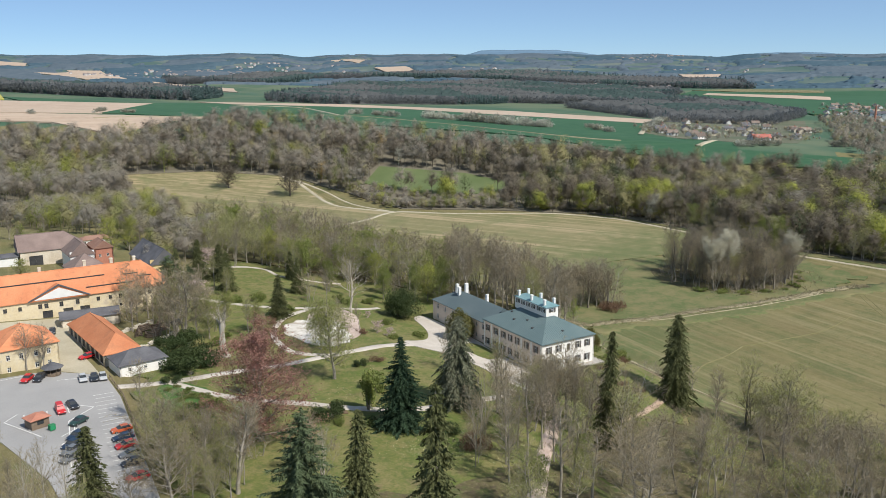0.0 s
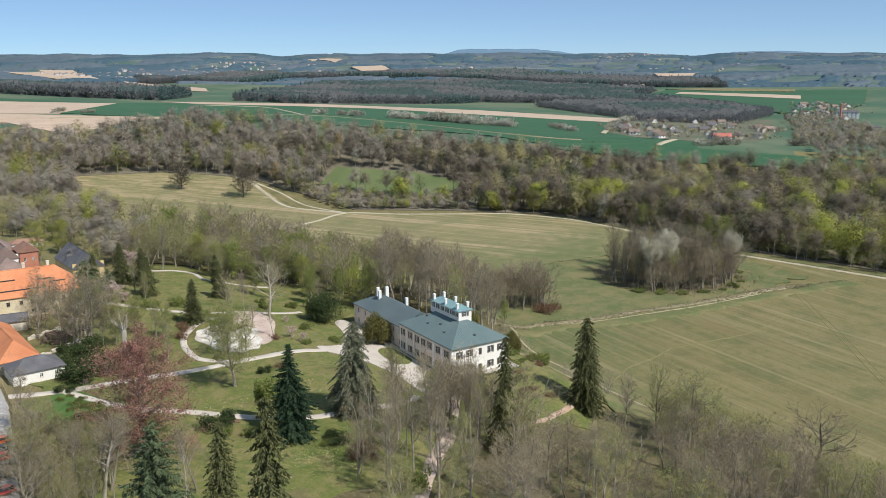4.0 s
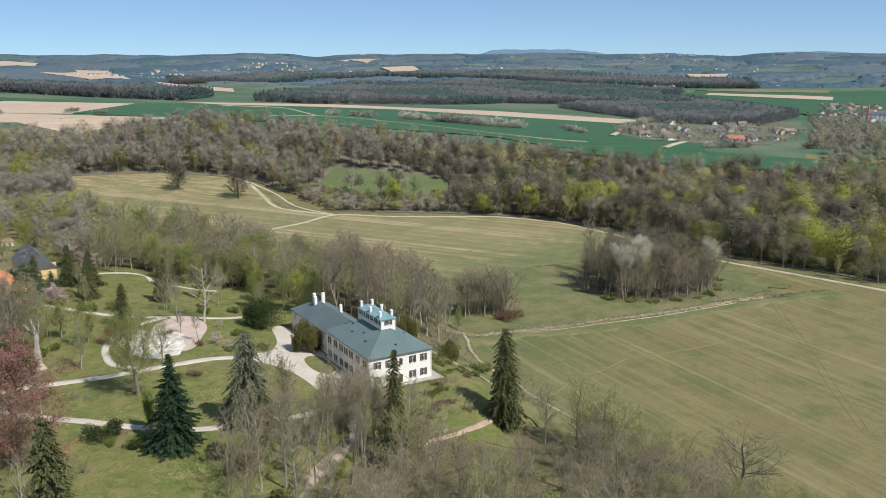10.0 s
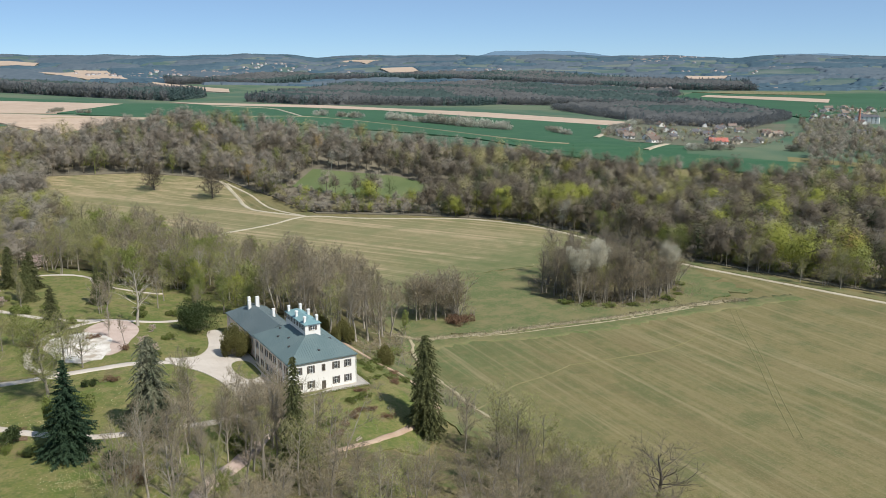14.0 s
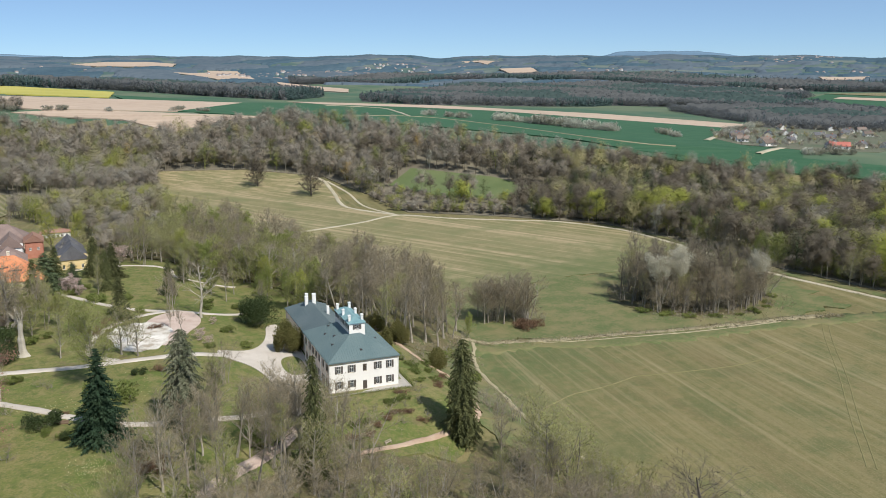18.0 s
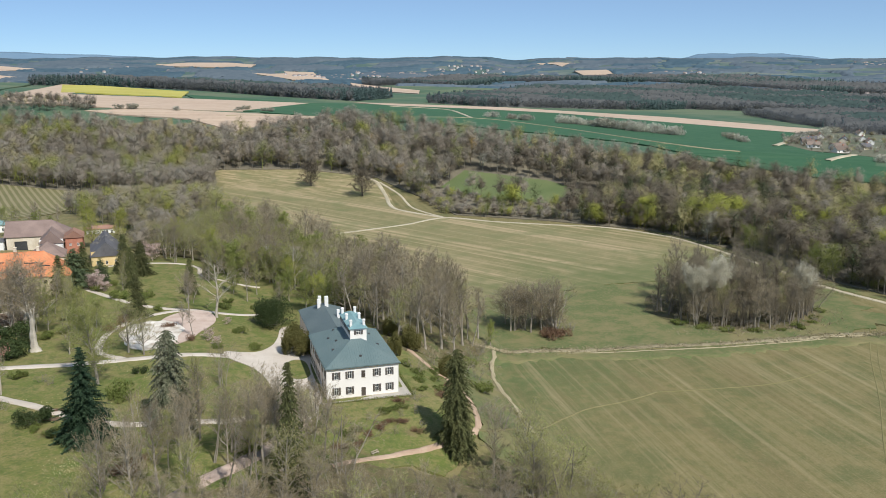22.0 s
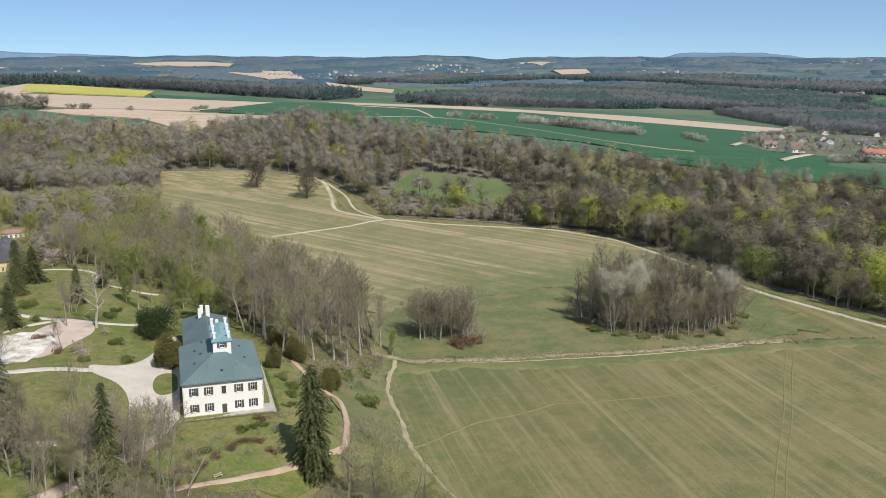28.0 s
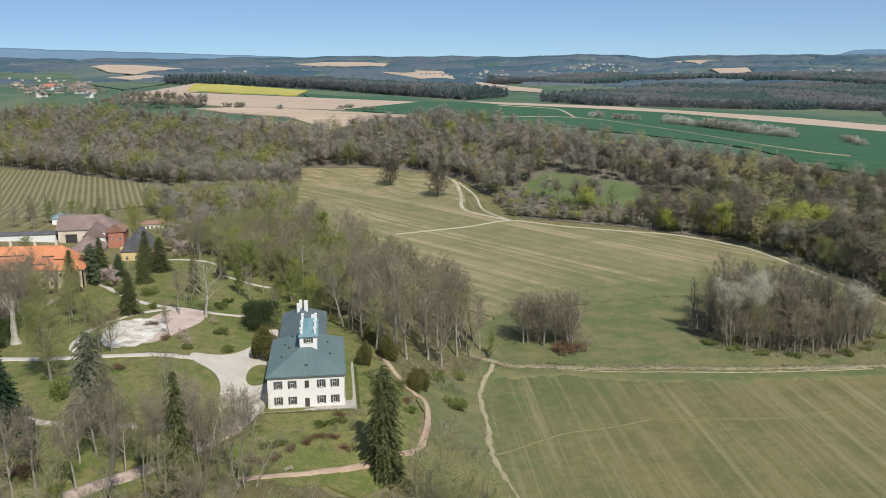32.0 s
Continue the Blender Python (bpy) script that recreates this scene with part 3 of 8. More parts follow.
drape("wood_floor", ragged([(-60, -46), (-30, -44), (-6, -32), (18, -34), (32, -24), (46, -22), (60, -30), (70, -80), (60, -170), (-90, -170), (-110, -60), (-106, -24), (-86, -34)]), M["litter"], 0.09, 5, "leaf litter and thin grass under trees")
drape("wood_floor_slope", ragged([(24, 34), (38, 36), (60, 56), (64, 84), (66, 130), (40, 200), (-10, 235), (-60, 240), (-60, 190), (-38, 165), (-8, 134), (6, 112), (24, 64)]), M["litter"], 0.10, 5, "brown leaf litter on the wooded slope")

# paths
strip("path_main", [(-100, 37), (-87, 34), (-75, 33), (-59, 31), (-44, 31), (-25, 31), (-16, 33)], 2.6, M["gravel"], 0.17, "pale gravel park path")
strip("path_lower", [(-88, 33), (-78, 16), (-65, 4), (-57, -4), (-45, -12), (-26, -14), (-15, -8)], 2.2, M["gravel"], 0.17, "pale gravel park path curving over the lawn")
strip("path_loop", [(-48, 32), (-54, 38), (-55, 46), (-53, 57), (-47, 67), (-40, 72), (-33, 74)], 1.9, M["gravel"], 0.17, "looping pale gravel path")
strip("path_upper", [(-70, 118), (-61, 104), (-48, 86), (-36, 76), (-22, 73), (-9, 76)], 1.8, M["gravel"], 0.17, "narrow gravel park path")
strip("path_north", [(-60, 146), (-45, 147), (-34, 142), (-27, 134), (-26, 122), (-16, 116), (-6, 112)], 1.6, M["gravel"], 0.17, "narrow gravel park path")
drape("court_gravel", rounded([(-23, 35.4), (-18, 35.6), (-13, 37.5), (-8.5, 44), (-6, 52), (-4.5, 62), (0.6, 62), (1.0, 29), (-0.6, 26), (-0.6, 0), (-2.0, -2), (-4, -9), (-9, -14), (-12.5, -8), (-11.8, 8), (-13, 18), (-16, 25), (-22, 29.6)]), M["gravel"], 0.20, 3, "pale gravel forecourt and drive")
drape("court_grass", rounded([(-5.2, 15), (-1.2, 17), (-0.9, 22), (-1.0, 29), (-3.5, 31.5), (-6.6, 29), (-7.2, 20)]), M["lawn"], 0.27, 3, "small grass island in the forecourt")
pond = [(-41.5 + 8.3 * math.cos(a) * (1 + 0.10 * math.sin(3 * a) + 0.05 * math.sin(9 * a)), 51 + 14.5 * math.sin(a) * (1 + 0.08 * math.cos(2 * a) + 0.04 * math.cos(11 * a))) for a in np.linspace(0, 2 * math.pi, 64, endpoint=False)]
drape("sand_bed", pond, M["sand"], 0.22, 4, "bright sandy bed of the drained garden basin")
drape("pink_gravel", rounded([(-40, 64), (-36, 70), (-31, 73), (-26, 74), (-23.5, 70), (-23.2, 64), (-25, 58), (-28, 52), (-30.5, 45), (-33.5, 41), (-37, 40), (-36, 48), (-36, 57)]), M["pinkgravel"], 0.19, 4, "bare pinkish gravel beside the basin")
strip("field_track", [(100, 476), (106, 455), (110, 438), (108, 402), (103, 368), (105, 345), (125, 311)], 2.6, M["path"], 0.2, "pale double field track")
strip("field_track_east", [(112, 440), (118, 400), (115, 350), (125, 311)], 1.6, M["path"], 0.19, "faint worn track in grass")
strip("field_path", [(52, 280), (69, 286), (96, 296), (125, 311), (150, 290), (178, 272), (207, 254), (226, 225), (232, 204), (236, 150), (236, 107), (241, 82), (251, 42), (262, 0), (280, -60)], 2.4, M["path"], 0.2, "pale gravel path along the wood")
strip("wood_verge", [(230, 229), (237, 204), (241, 150), (241, 107), (246, 82), (256, 42), (267, 0)], 5.5, M["lush"], 0.3, "grassy verge between the path and the wood", 0.4)
strip("ditch_verge", [(57, 55), (86, 57), (107, 50), (122, 47), (143, 44), (183, 42), (212, 38), (236, 34)], 9, M["lush"], 0.07, "green verge along the ditch", 0.4)
strip("ditch_bank", [(58, 62), (69, 63), (84, 60.5), (99.6, 56.4), (122, 54), (143, 50.3), (167, 48), (193, 46.5), (206, 44)], 2.6, M["dry"], 0.2, "bank of pale dry grass along a ditch", 0.75)
strip("ditch_bottom", [(72, 60.6), (86, 58), (101, 54.4), (122, 52), (143, 48.6), (163, 46.6)], 0.7, M["lush"], 0.24, "narrow green bottom of the ditch", 0.7)
strip("field_edge", [(88, 57.4), (104, 53.2), (124, 50.2), (146, 46.8), (168, 45.0), (186, 44.4)], 0.5, M["dry"], 0.22, "pale mown edge of the meadow beside the ditch", 0.7)
strip("meadow_trod", [(66, 60.5), (58, 39.6), (55.8, 15), (53.8, 0), (54.5, -12), (57, -30)], 1.2, M["dry"], 0.42, "narrow trodden path at the meadow's edge", 0.8)
strip("meadow_trod_east", [(54, -1), (60, 3), (68, 7.6), (77, 11.5), (89, 13.2), (102, 17)], 0.36, M["trod"], 0.2, "faint trodden path across the meadow", 0.7)
for gap in (-0.8, 0.8):
    strip("tyre_track", [(214 + gap, 52 - gap), (187.3 + gap, 22.6 - gap), (163 + gap, -7 - gap), (141 + gap, -32 - gap), (120 + gap, -57 - gap)], 0.32, M["tyre"], 0.05, "faint tyre track over the meadow", 0.5)
strip("meadow_trod_far", [(102, 17), (120, 14.5), (141, 13), (165, 18)], 0.3, M["tyre"], 0.12, "faint trodden line across the meadow", 0.8)
# Dark floor added to put the copse's inner shade into the ground colour.
drape("copse_floor", ragged([(176 + 33 * math.cos(a) - 6 * math.sin(a), 87 + 29 * math.sin(a)) for a in np.linspace(0, 2 * math.pi, 24, endpoint=False)]), M["litter"], 0.2, 6, "leaf litter darkening the copse floor for shade")
strip("slope_path", [(30, 36), (35, 21), (38.8, 18), (39.3, 10.5), (37.6, -2), (34.3, -14), (29.6, -17.3), (20.8, -22.4), (13.4, -26.3), (7.3, -29.5), (-4, -32)], 1.4, M["redpath"], 0.2, "reddish sandy footpath")
strip("slope_path_link", [(34.3, -14.6), (38, -13.6), (42.7, -9.3), (47, -5), (51.6, -1.4)], 0.6, M["trod"], 0.3, "narrow sandy footpath down to the meadow")
strip("drive", [(-6, -10), (-13, -20), (-22, -32), (-34, -44), (-50, -62), (-60, -74)], 3.0, M["pinkgravel"], 0.19, "narrow pinkish gravel drive")

# fields beyond the valley
drape("crop_field", [(-24, 1165), (54, 1100), (139, 1012), (208, 1034), (420, 1000), (592, 818), (675, 629), (684, 555), (430, 286), (397, 345), (356, 395), (337, 450), (220, 635), (116, 696), (18, 789)], M["crop"], 0.25, 40, "dark green field of winter wheat")
drape("crop_field_east", [(421, 669), (456, 426), (454, 329), (508, 268), (551, 222), (517, 200), (404, 308), (350, 384)], M["crop"], 0.2, 40, "dark green field of winter wheat")
drape("soil_strip", [(215, 1073), (442, 1058), (639, 894), (732, 685), (638, 613), (558, 764), (476, 923), (378, 979), (252, 1009)], M["soil"], 0.5, 40, "strip of pale bare soil between green fields")
drape("soil_field", [(-249, 983), (-235, 1528), (-144, 1408), (-175, 1059), (-30, 1034), (140, 1003), (28, 758), (-94, 776), (-206, 861)], M["soil"], 0.4, 40, "pale brown ploughed field")
drape("soil_field_near", [(-126, 774), (-56, 760), (120, 697), (48, 635), (16, 627), (-24, 693), (-90, 740)], M["soil"], 0.45, 30, "pale brown ploughed field")
drape("rape_field", [(-230, 1494), (-16, 1280), (-28, 1073), (-189, 1125)], M["rape"], 0.8, 40, "field of yellow flowering rape")
drape("soil_far", [(335, 2999), (426, 2902), (382, 2267), (306, 2347)], M["soil"], 1.5, 80, "distant pale ploughed field")
drape("soil_far", [(422, 2193), (526, 1842), (464, 1625), (399, 1983)], M["soil"], 1.5, 80, "distant pale ploughed field")
drape("soil_far", [(1592, 3651), (1674, 3607), (1728, 3466), (1456, 3068)], M["soil"], 2.5, 90, "distant pale ploughed field")
drape("soil_far", [(1298, 2617), (1418, 2604), (1345, 2413), (1268, 2474)], M["soil"], 2.5, 90, "distant pale ploughed field")
drape("soil_far", [(181, 2648), (371, 2982), (377, 2312), (282, 2343)], M["soil"], 1.5, 90, "distant pale ploughed field")
drape("soil_far", [(1411, 1209), (1418, 1104), (1414, 886), (1537, 973), (1532, 1064), (1463, 1242)], M["soil"], 1.5, 90, "distant pale ploughed field")
drape("crop_far", [(1322, 1224), (1500, 1316), (1664, 1063), (1760, 960), (1367, 725), (1116, 625), (1040, 660), (1119, 842), (1170, 1070)], M["crop"], 1.0, 80, "distant green field")
drape("crop_far_pale", [(1499, 1321), (1601, 1264), (1669, 1081), (1624, 1048), (1537, 1208)], M["vineyard"], 2.0, 80, "distant pale green field")
drape("soil_far", [(1984, 1826), (2162, 1797), (1934, 1622), (1873, 1698)], M["soil"], 2.0, 90, "distant pale ploughed field")
drape("soil_far", [(-862, 3243), (-712, 3310), (-515, 3260), (-624, 2872), (-739, 2976)], M["soil"], 1.5, 90, "distant pale ploughed field")
drape("soil_far", [(-698, 2795), (-580, 2835), (-490, 2735), (-606, 2700)], M["soil"], 1.5, 90, "distant pale ploughed field")
drape("soil_far", [(-126, 3711), (71, 3680), (296, 3717), (244, 3298), (-26, 3536)], M["soil"], 2.5, 90, "distant pale ploughed field")
drape("crop_far", [(-1031, 2803), (-878, 3002), (-283, 1534), (-292, 1194), (-824, 2466), (-935, 2522)], M["farland"], 1.0, 80, "distant pasture")
drape("vineyard", [(-276, 616), (-203, 612), (-110, 531), (-92, 484), (-102, 435), (-110, 320), (-136, 265), (-151, 262)], M["vineyard"], 0.3, 30, "hillside orchard field with pale rows")
strip("farm_track", [(248, 976), (313, 935), (306, 842), (289, 747)], 3.5, M["path"], 0.8, "pale farm track between fields", 0.1, 25)
strip("farm_track", [(13, 695), (141, 705), (289, 747), (337, 620), (362, 447), (398, 395)], 1.4, M["dry"], 0.7, "grassy field boundary", 0.1, 25)
strip("farm_track", [(465, 440), (644, 606)], 5, M["path"], 0.8, "pale farm track", 0.1, 25)
strip("farm_track", [(441, 346), (489, 369)], 5, M["path"], 0.8, "pale farm track", 0.1, 25)


build_ground()


# ---- manor house ----
def wall_panel(origin, along, length, z0, z1, holes, thick, material, parent, name="wall"):
    """A wall with real openings. holes: (a0, a1, z0, z1) along the wall. along: unit direction in plan; the outside lies to its right."""
    ax, ay = along
    nx, ny = ay, -ax
    us = sorted({0.0, length, *(h[0] for h in holes), *(h[1] for h in holes)})
    zs = sorted({z0, z1, *(h[2] for h in holes), *(h[3] for h in holes)})
    bm = bmesh.new()

    def solid(i, j):
        if not (0 <= i < len(us) - 1 and 0 <= j < len(zs) - 1):
            return False
        u, z = (us[i] + us[i + 1]) / 2, (zs[j] + zs[j + 1]) / 2
        return not any(h[0] < u < h[1] and h[2] < z < h[3] for h in holes)

    cache = {}

    def v(i, j, inner):
        key = (i, j, inner)
        if key not in cache:
            d = -thick if inner else 0.0
            cache[key] = bm.verts.new((origin[0] + ax * us[i] + nx * d, origin[1] + ay * us[i] + ny * d, zs[j]))
        return cache[key]

    for i in range(len(us) - 1):
        for j in range(len(zs) - 1):
            if not solid(i, j):
                continue
            bm.faces.new((v(i, j, 0), v(i + 1, j, 0), v(i + 1, j + 1, 0), v(i, j + 1, 0)))
            bm.faces.new((v(i, j, 1), v(i, j + 1, 1), v(i + 1, j + 1, 1), v(i + 1, j, 1)))
            for di, dj, p, q in ((-1, 0, (i, j), (i, j + 1)), (1, 0, (i + 1, j), (i + 1, j + 1)), (0, -1, (i, j), (i + 1, j)), (0, 1, (i, j + 1), (i + 1, j + 1))):
                if not solid(i + di, j + dj):
                    bm.faces.new((v(*p, 0), v(*q, 0), v(*q, 1), v(*p, 1)))
    return part(name, bm, material, parent)


def placed(bm, origin, along):
    """Turns geometry built with x along the wall, y inwards and z up, to stand in the wall."""
    ax, ay = along
    bm.transform(Matrix(((ax, -ay, 0, origin[0]), (ay, ax, 0, origin[1]), (0, 0, 1, 0), (0, 0, 0, 1))))
    return bm


def window(parent, origin, along, a, z, w, h, shutters=True, closed=False, frame_mat=None, sill=True):
    fm = frame_mat or M["white"]
    t = 0.07
    win = part("window", placed(boxes((a - w / 2, a - w / 2 + t, 0.06, 0.16, z, z + h), (a + w / 2 - t, a + w / 2, 0.06, 0.16, z, z + h),
        (a - w / 2 + t, a + w / 2 - t, 0.06, 0.16, z, z + t), (a - w / 2 + t, a + w / 2 - t, 0.06, 0.16, z + h - t, z + h),
        (a - t / 2, a + t / 2, 0.07, 0.15, z + t, z + h - t), (a - w / 2 + t, a - t / 2, 0.075, 0.145, z + h * 0.62, z + h * 0.62 + t), (a + t / 2, a + w / 2 - t, 0.075, 0.145, z + h * 0.62, z + h * 0.62 + t)), origin, along), fm, parent)
    if not closed:
        part("pane", placed(boxes((a - w / 2 + t, a + w / 2 - t, 0.10, 0.115, z + t, z + h - t)), origin, along), M["glass"], win)
    if sill:
        part("window_sill", placed(boxes((a - w / 2 - 0.08, a + w / 2 + 0.08, -0.10, 0.05, z - 0.09, z - 0.004), bevel=0.01), origin, along), M["stone"], win)
    sw = w * 0.52
    for s in (-1, 1) if shutters else ():
        if closed:
            x0, x1, y0 = (a - w / 2, a - 0.01, 0.0) if s < 0 else (a + 0.01, a + w / 2, 0.0)
        else:
            x0, x1, y0 = (a - w / 2 - sw, a - w / 2 - 0.02, -0.07) if s < 0 else (a + w / 2 + 0.02, a + w / 2 + sw, -0.07)
        bm = boxes((x0, x0 + 0.06, y0, y0 + 0.05, z, z + h), (x1 - 0.06, x1, y0, y0 + 0.05, z, z + h), (x0 + 0.06, x1 - 0.06, y0, y0 + 0.05, z, z + 0.08), (x0 + 0.06, x1 - 0.06, y0, y0 + 0.05, z + h - 0.08, z + h))
        k = z + 0.1
        while k < z + h - 0.12:
            box(bm, x0 + 0.06, x1 - 0.06, y0 + 0.012, y0 + 0.04, k, k + 0.07)
            k += 0.11
        part("shutter", placed(bm, origin, along), M["shutter"], win)
    return win


def hip_roof(parent, x0, x1, y0, y1, ze, zr, ya, yb, material, over=0.35, thick=0.16, name="roof", xr=None):
    """A hipped roof with a ridge along y from ya to yb; a flat ya == y0 makes a gable."""
    X0, X1, Y0, Y1 = x0 - over, x1 + over, y0 - over, y1 + over
    xm = (x0 + x1) / 2 if xr is None else xr
    bm = bmesh.new()
    b = [bm.verts.new(p) for p in ((X0, Y0, ze), (X1, Y0, ze), (X1, Y1, ze), (X0, Y1, ze))]
    c = [bm.verts.new(p) for p in ((X0, Y0, ze + thick), (X1, Y0, ze + thick), (X1, Y1, ze + thick), (X0, Y1, ze + thick))]
    r = [bm.verts.new((xm, ya, zr)), bm.verts.new((xm, yb, zr))]
    for f in ((b[0], b[3], b[2], b[1]), (b[0], b[1], c[1], c[0]), (b[1], b[2], c[2], c[1]), (b[2], b[3], c[3], c[2]), (b[3], b[0], c[0], c[3]),
              (c[0], c[1], r[0]), (c[1], c[2], r[1], r[0]), (c[2], c[3], r[1]), (c[3], c[0], r[0], r[1])):
        bm.faces.new(f)
    return part(name, bm, material, parent)


def roof_z(x, y, x0, x1, y0, y1, ze, zr, ya, yb):
    """Height of a hipped roof's surface."""
    h = min((x - x0) / ((x1 - x0) / 2), (x1 - x) / ((x1 - x0) / 2))
    if ya > y0 and y < ya:
        h = min(h, (y - y0) / (ya - y0))
    if yb < y1 and y > yb:
        h = min(h, (y1 - y) / (y1 - yb))
    return ze + (zr - ze) * h


def seams(parent, x0, x1, y0, y1, ze, zr, ya, yb, pitch=0.62, material=None):
    """Standing seams of a sheet-metal roof, each a ridge of folded sheet."""
    args = (x0, x1, y0, y1, ze, zr, ya, yb)
    xm = (x0 + x1) / 2
    for side in ("west", "east", "south", "north"):
        if side in ("west", "east"):
            k = y0 + pitch
            while k < y1 - pitch / 2:
                f = min(1.0, (k - y0) / max(0.01, ya - y0), (y1 - k) / max(0.01, y1 - yb))
                xa, xb = (x0, x0 + (xm - x0) * f) if side == "west" else (x1, x1 + (xm - x1) * f)
                za, zb = ze, ze + (zr - ze) * f
                bm = bmesh.new()
                vs = [bm.verts.new(p) for p in ((xa, k - 0.02, za), (xa, k + 0.02, za), (xb, k + 0.02, zb), (xb, k - 0.02, zb), (xa, k, za + 0.04), (xb, k, zb + 0.04))]
                bm.faces.new((vs[0], vs[3], vs[5], vs[4]))
                bm.faces.new((vs[1], vs[4], vs[5], vs[2]))
                part("standing_seam", bm, material or M["seam"], parent)
                k += pitch
        else:
            if (side == "south" and ya <= y0 + 0.1) or (side == "north" and yb >= y1 - 0.1):
                continue
            ye, yr = (y0, ya) if side == "south" else (y1, yb)
            k = x0 + pitch
            while k < x1 - pitch / 2:
                f = min((k - x0) / (xm - x0), (x1 - k) / (x1 - xm))
                yb2, zb = ye + (yr - ye) * f, ze + (zr - ze) * f
                bm = bmesh.new()
                vs = [bm.verts.new(p) for p in ((k - 0.02, ye, ze), (k + 0.02, ye, ze), (k + 0.02, yb2, zb), (k - 0.02, yb2, zb), (k, ye, ze + 0.04), (k, yb2, zb + 0.04))]
                bm.faces.new((vs[0], vs[3], vs[5], vs[4]))
                bm.faces.new((vs[1], vs[4], vs[5], vs[2]))
                part("standing_seam", bm, material or M["seam"], parent)
                k += pitch


def chimney(parent, x, y, z0, z1, w, d, cap=True, material=None):
    ch = part("chimney", boxes((x - w / 2, x + w / 2, y - d / 2, y + d / 2, z0, z1), bevel=0.02), material or M["white"], parent)
    if cap:
        part("chimney_cap", boxes((x - w / 2 - 0.1, x + w / 2 + 0.1, y - d / 2 - 0.1, y + d / 2 + 0.1, z1 + 0.003, z1 + 0.14), (x - w / 2 - 0.02, x + w / 2 + 0.02, y - d / 2 - 0.02, y + d / 2 + 0.02, z1 + 0.143, z1 + 0.3), bevel=0.02), material or M["white"], ch)
    return ch


W, L, EAVE, RIDGE = 17.8, 27.2, 8.0, 13.1
house = thing("manor_house", "two-storey cream manor house with blue-green sheet-metal hipped roof", "house", 0.3, 0.3, -0.3)
OZ = 0.3
floors = ((1.0, 1.9), (5.0, 1.9))
SX = [2.3, 5.6, 9.0, 12.4, 15.6]
holes = [(a - 0.5, a + 0.5, z + OZ, z + h + OZ) for a in SX for z, h in floors if a != 9.0] + [(8.5, 9.5, 5.3, 7.1), (8.45, 9.55, 0.35, 2.7)]
wall_panel((0.004, -0.004), (1, 0), W - 0.008, 0, EAVE + OZ, holes, 0.45, M["plaster"], house, "wall")
for a in SX:
    for z, h in floors:
        if a != 9.0:
            window(house, (0, 0), (1, 0), a, z + OZ, 1.0, h)
window(house, (0, 0), (1, 0), 9.0, 5.3, 1.0, 1.8, closed=True)
door = part("door", placed(boxes((8.45, 8.52, 0.05, 0.16, 0.35, 2.7), (9.48, 9.55, 0.05, 0.16, 0.35, 2.7), (8.52, 8.995, 0.08, 0.13, 0.38, 2.66), (9.005, 9.48, 0.08, 0.13, 0.38, 2.66)), (0, 0), (1, 0)), M["shutter"], house, "dark brown double door")
WY = [25.2, 21.2, 17.4, 14.2, 11.0, 6.8, 2.6]
# west front, walked from north to south so that the outside lies to the right
holes = [(L - y - 0.5, L - y + 0.5, z + OZ, z + h + OZ) for y in WY for z, h in floors]
# West wall toned darker than the others for its shade.
wall_panel((0, L), (0, -1), L, 0, EAVE + OZ, holes, 0.45, M["pinkshade"], house)
for y in WY:
    for z, h in floors:
        window(house, (0, L), (0, -1), L - y, z + OZ, 1.0, h)
holes = [(y - 0.5, y + 0.5, z + OZ, z + h + OZ) for y in WY for z, h in floors]
wall_panel((W, 0), (0, 1), L, 0, EAVE + OZ, holes, 0.45, M["plaster"], house)
for y in WY:
    for z, h in floors:
        window(house, (W, 0), (0, 1), y, z + OZ, 1.0, h)
wall_panel((W - 0.004, L + 0.002), (-1, 0), W - 0.008, 0, EAVE + OZ, [], 0.45, M["plaster"], house)
part("plinth", boxes((-0.09, W + 0.09, -0.09, -0.004, 0, 0.5), (-0.09, -0.004, -0.004, L, 0, 0.5), (W + 0.004, W + 0.09, -0.004, L, 0, 0.5), bevel=0.02), M["stone"], house)
part("cornice", boxes((-0.28, W + 0.28, -0.28, -0.004, 7.9, 8.28), (-0.28, -0.004, -0.004, L, 7.9, 8.28), (W + 0.004, W + 0.28, -0.004, L, 7.9, 8.28), bevel=0.05), M["pinkshade"], house)
# pilasters of the west front
for y in (0.4, 4.7, 9.0, 19.3, 23.2, 26.8):
    part("pilaster", boxes((-0.10, -0.004, y - 0.28, y + 0.28, 0.5, 7.9), bevel=0.015), M["plaster"], house)
roof = hip_roof(house, 0, W, 0, L, EAVE + OZ, RIDGE + OZ, 9.2, 18.0, M["copper"], 0.4)
O = 0.4
seams(roof, -O, W + O, -O, L + O, EAVE + OZ + 0.16, RIDGE + OZ, 9.2, 18.0)
for x, y in ((8.9, 2.6), (3.0, 8.2), (4.6, 12.5), (3.3, 17.0), (14.6, 9.0), (14.0, 17.0), (5.2, 20.6)):
    z = roof_z(x, y, -O, W + O, -O, L + O, EAVE + OZ + 0.16, RIDGE + OZ, 9.2, 18.0)
    hatch = boxes((x - 0.3, x + 0.3, y - 0.3, y + 0.3, z - 0.3, z + 0.22), bevel=0.04)
    part("roof_hatch", hatch, M["iron"], house)
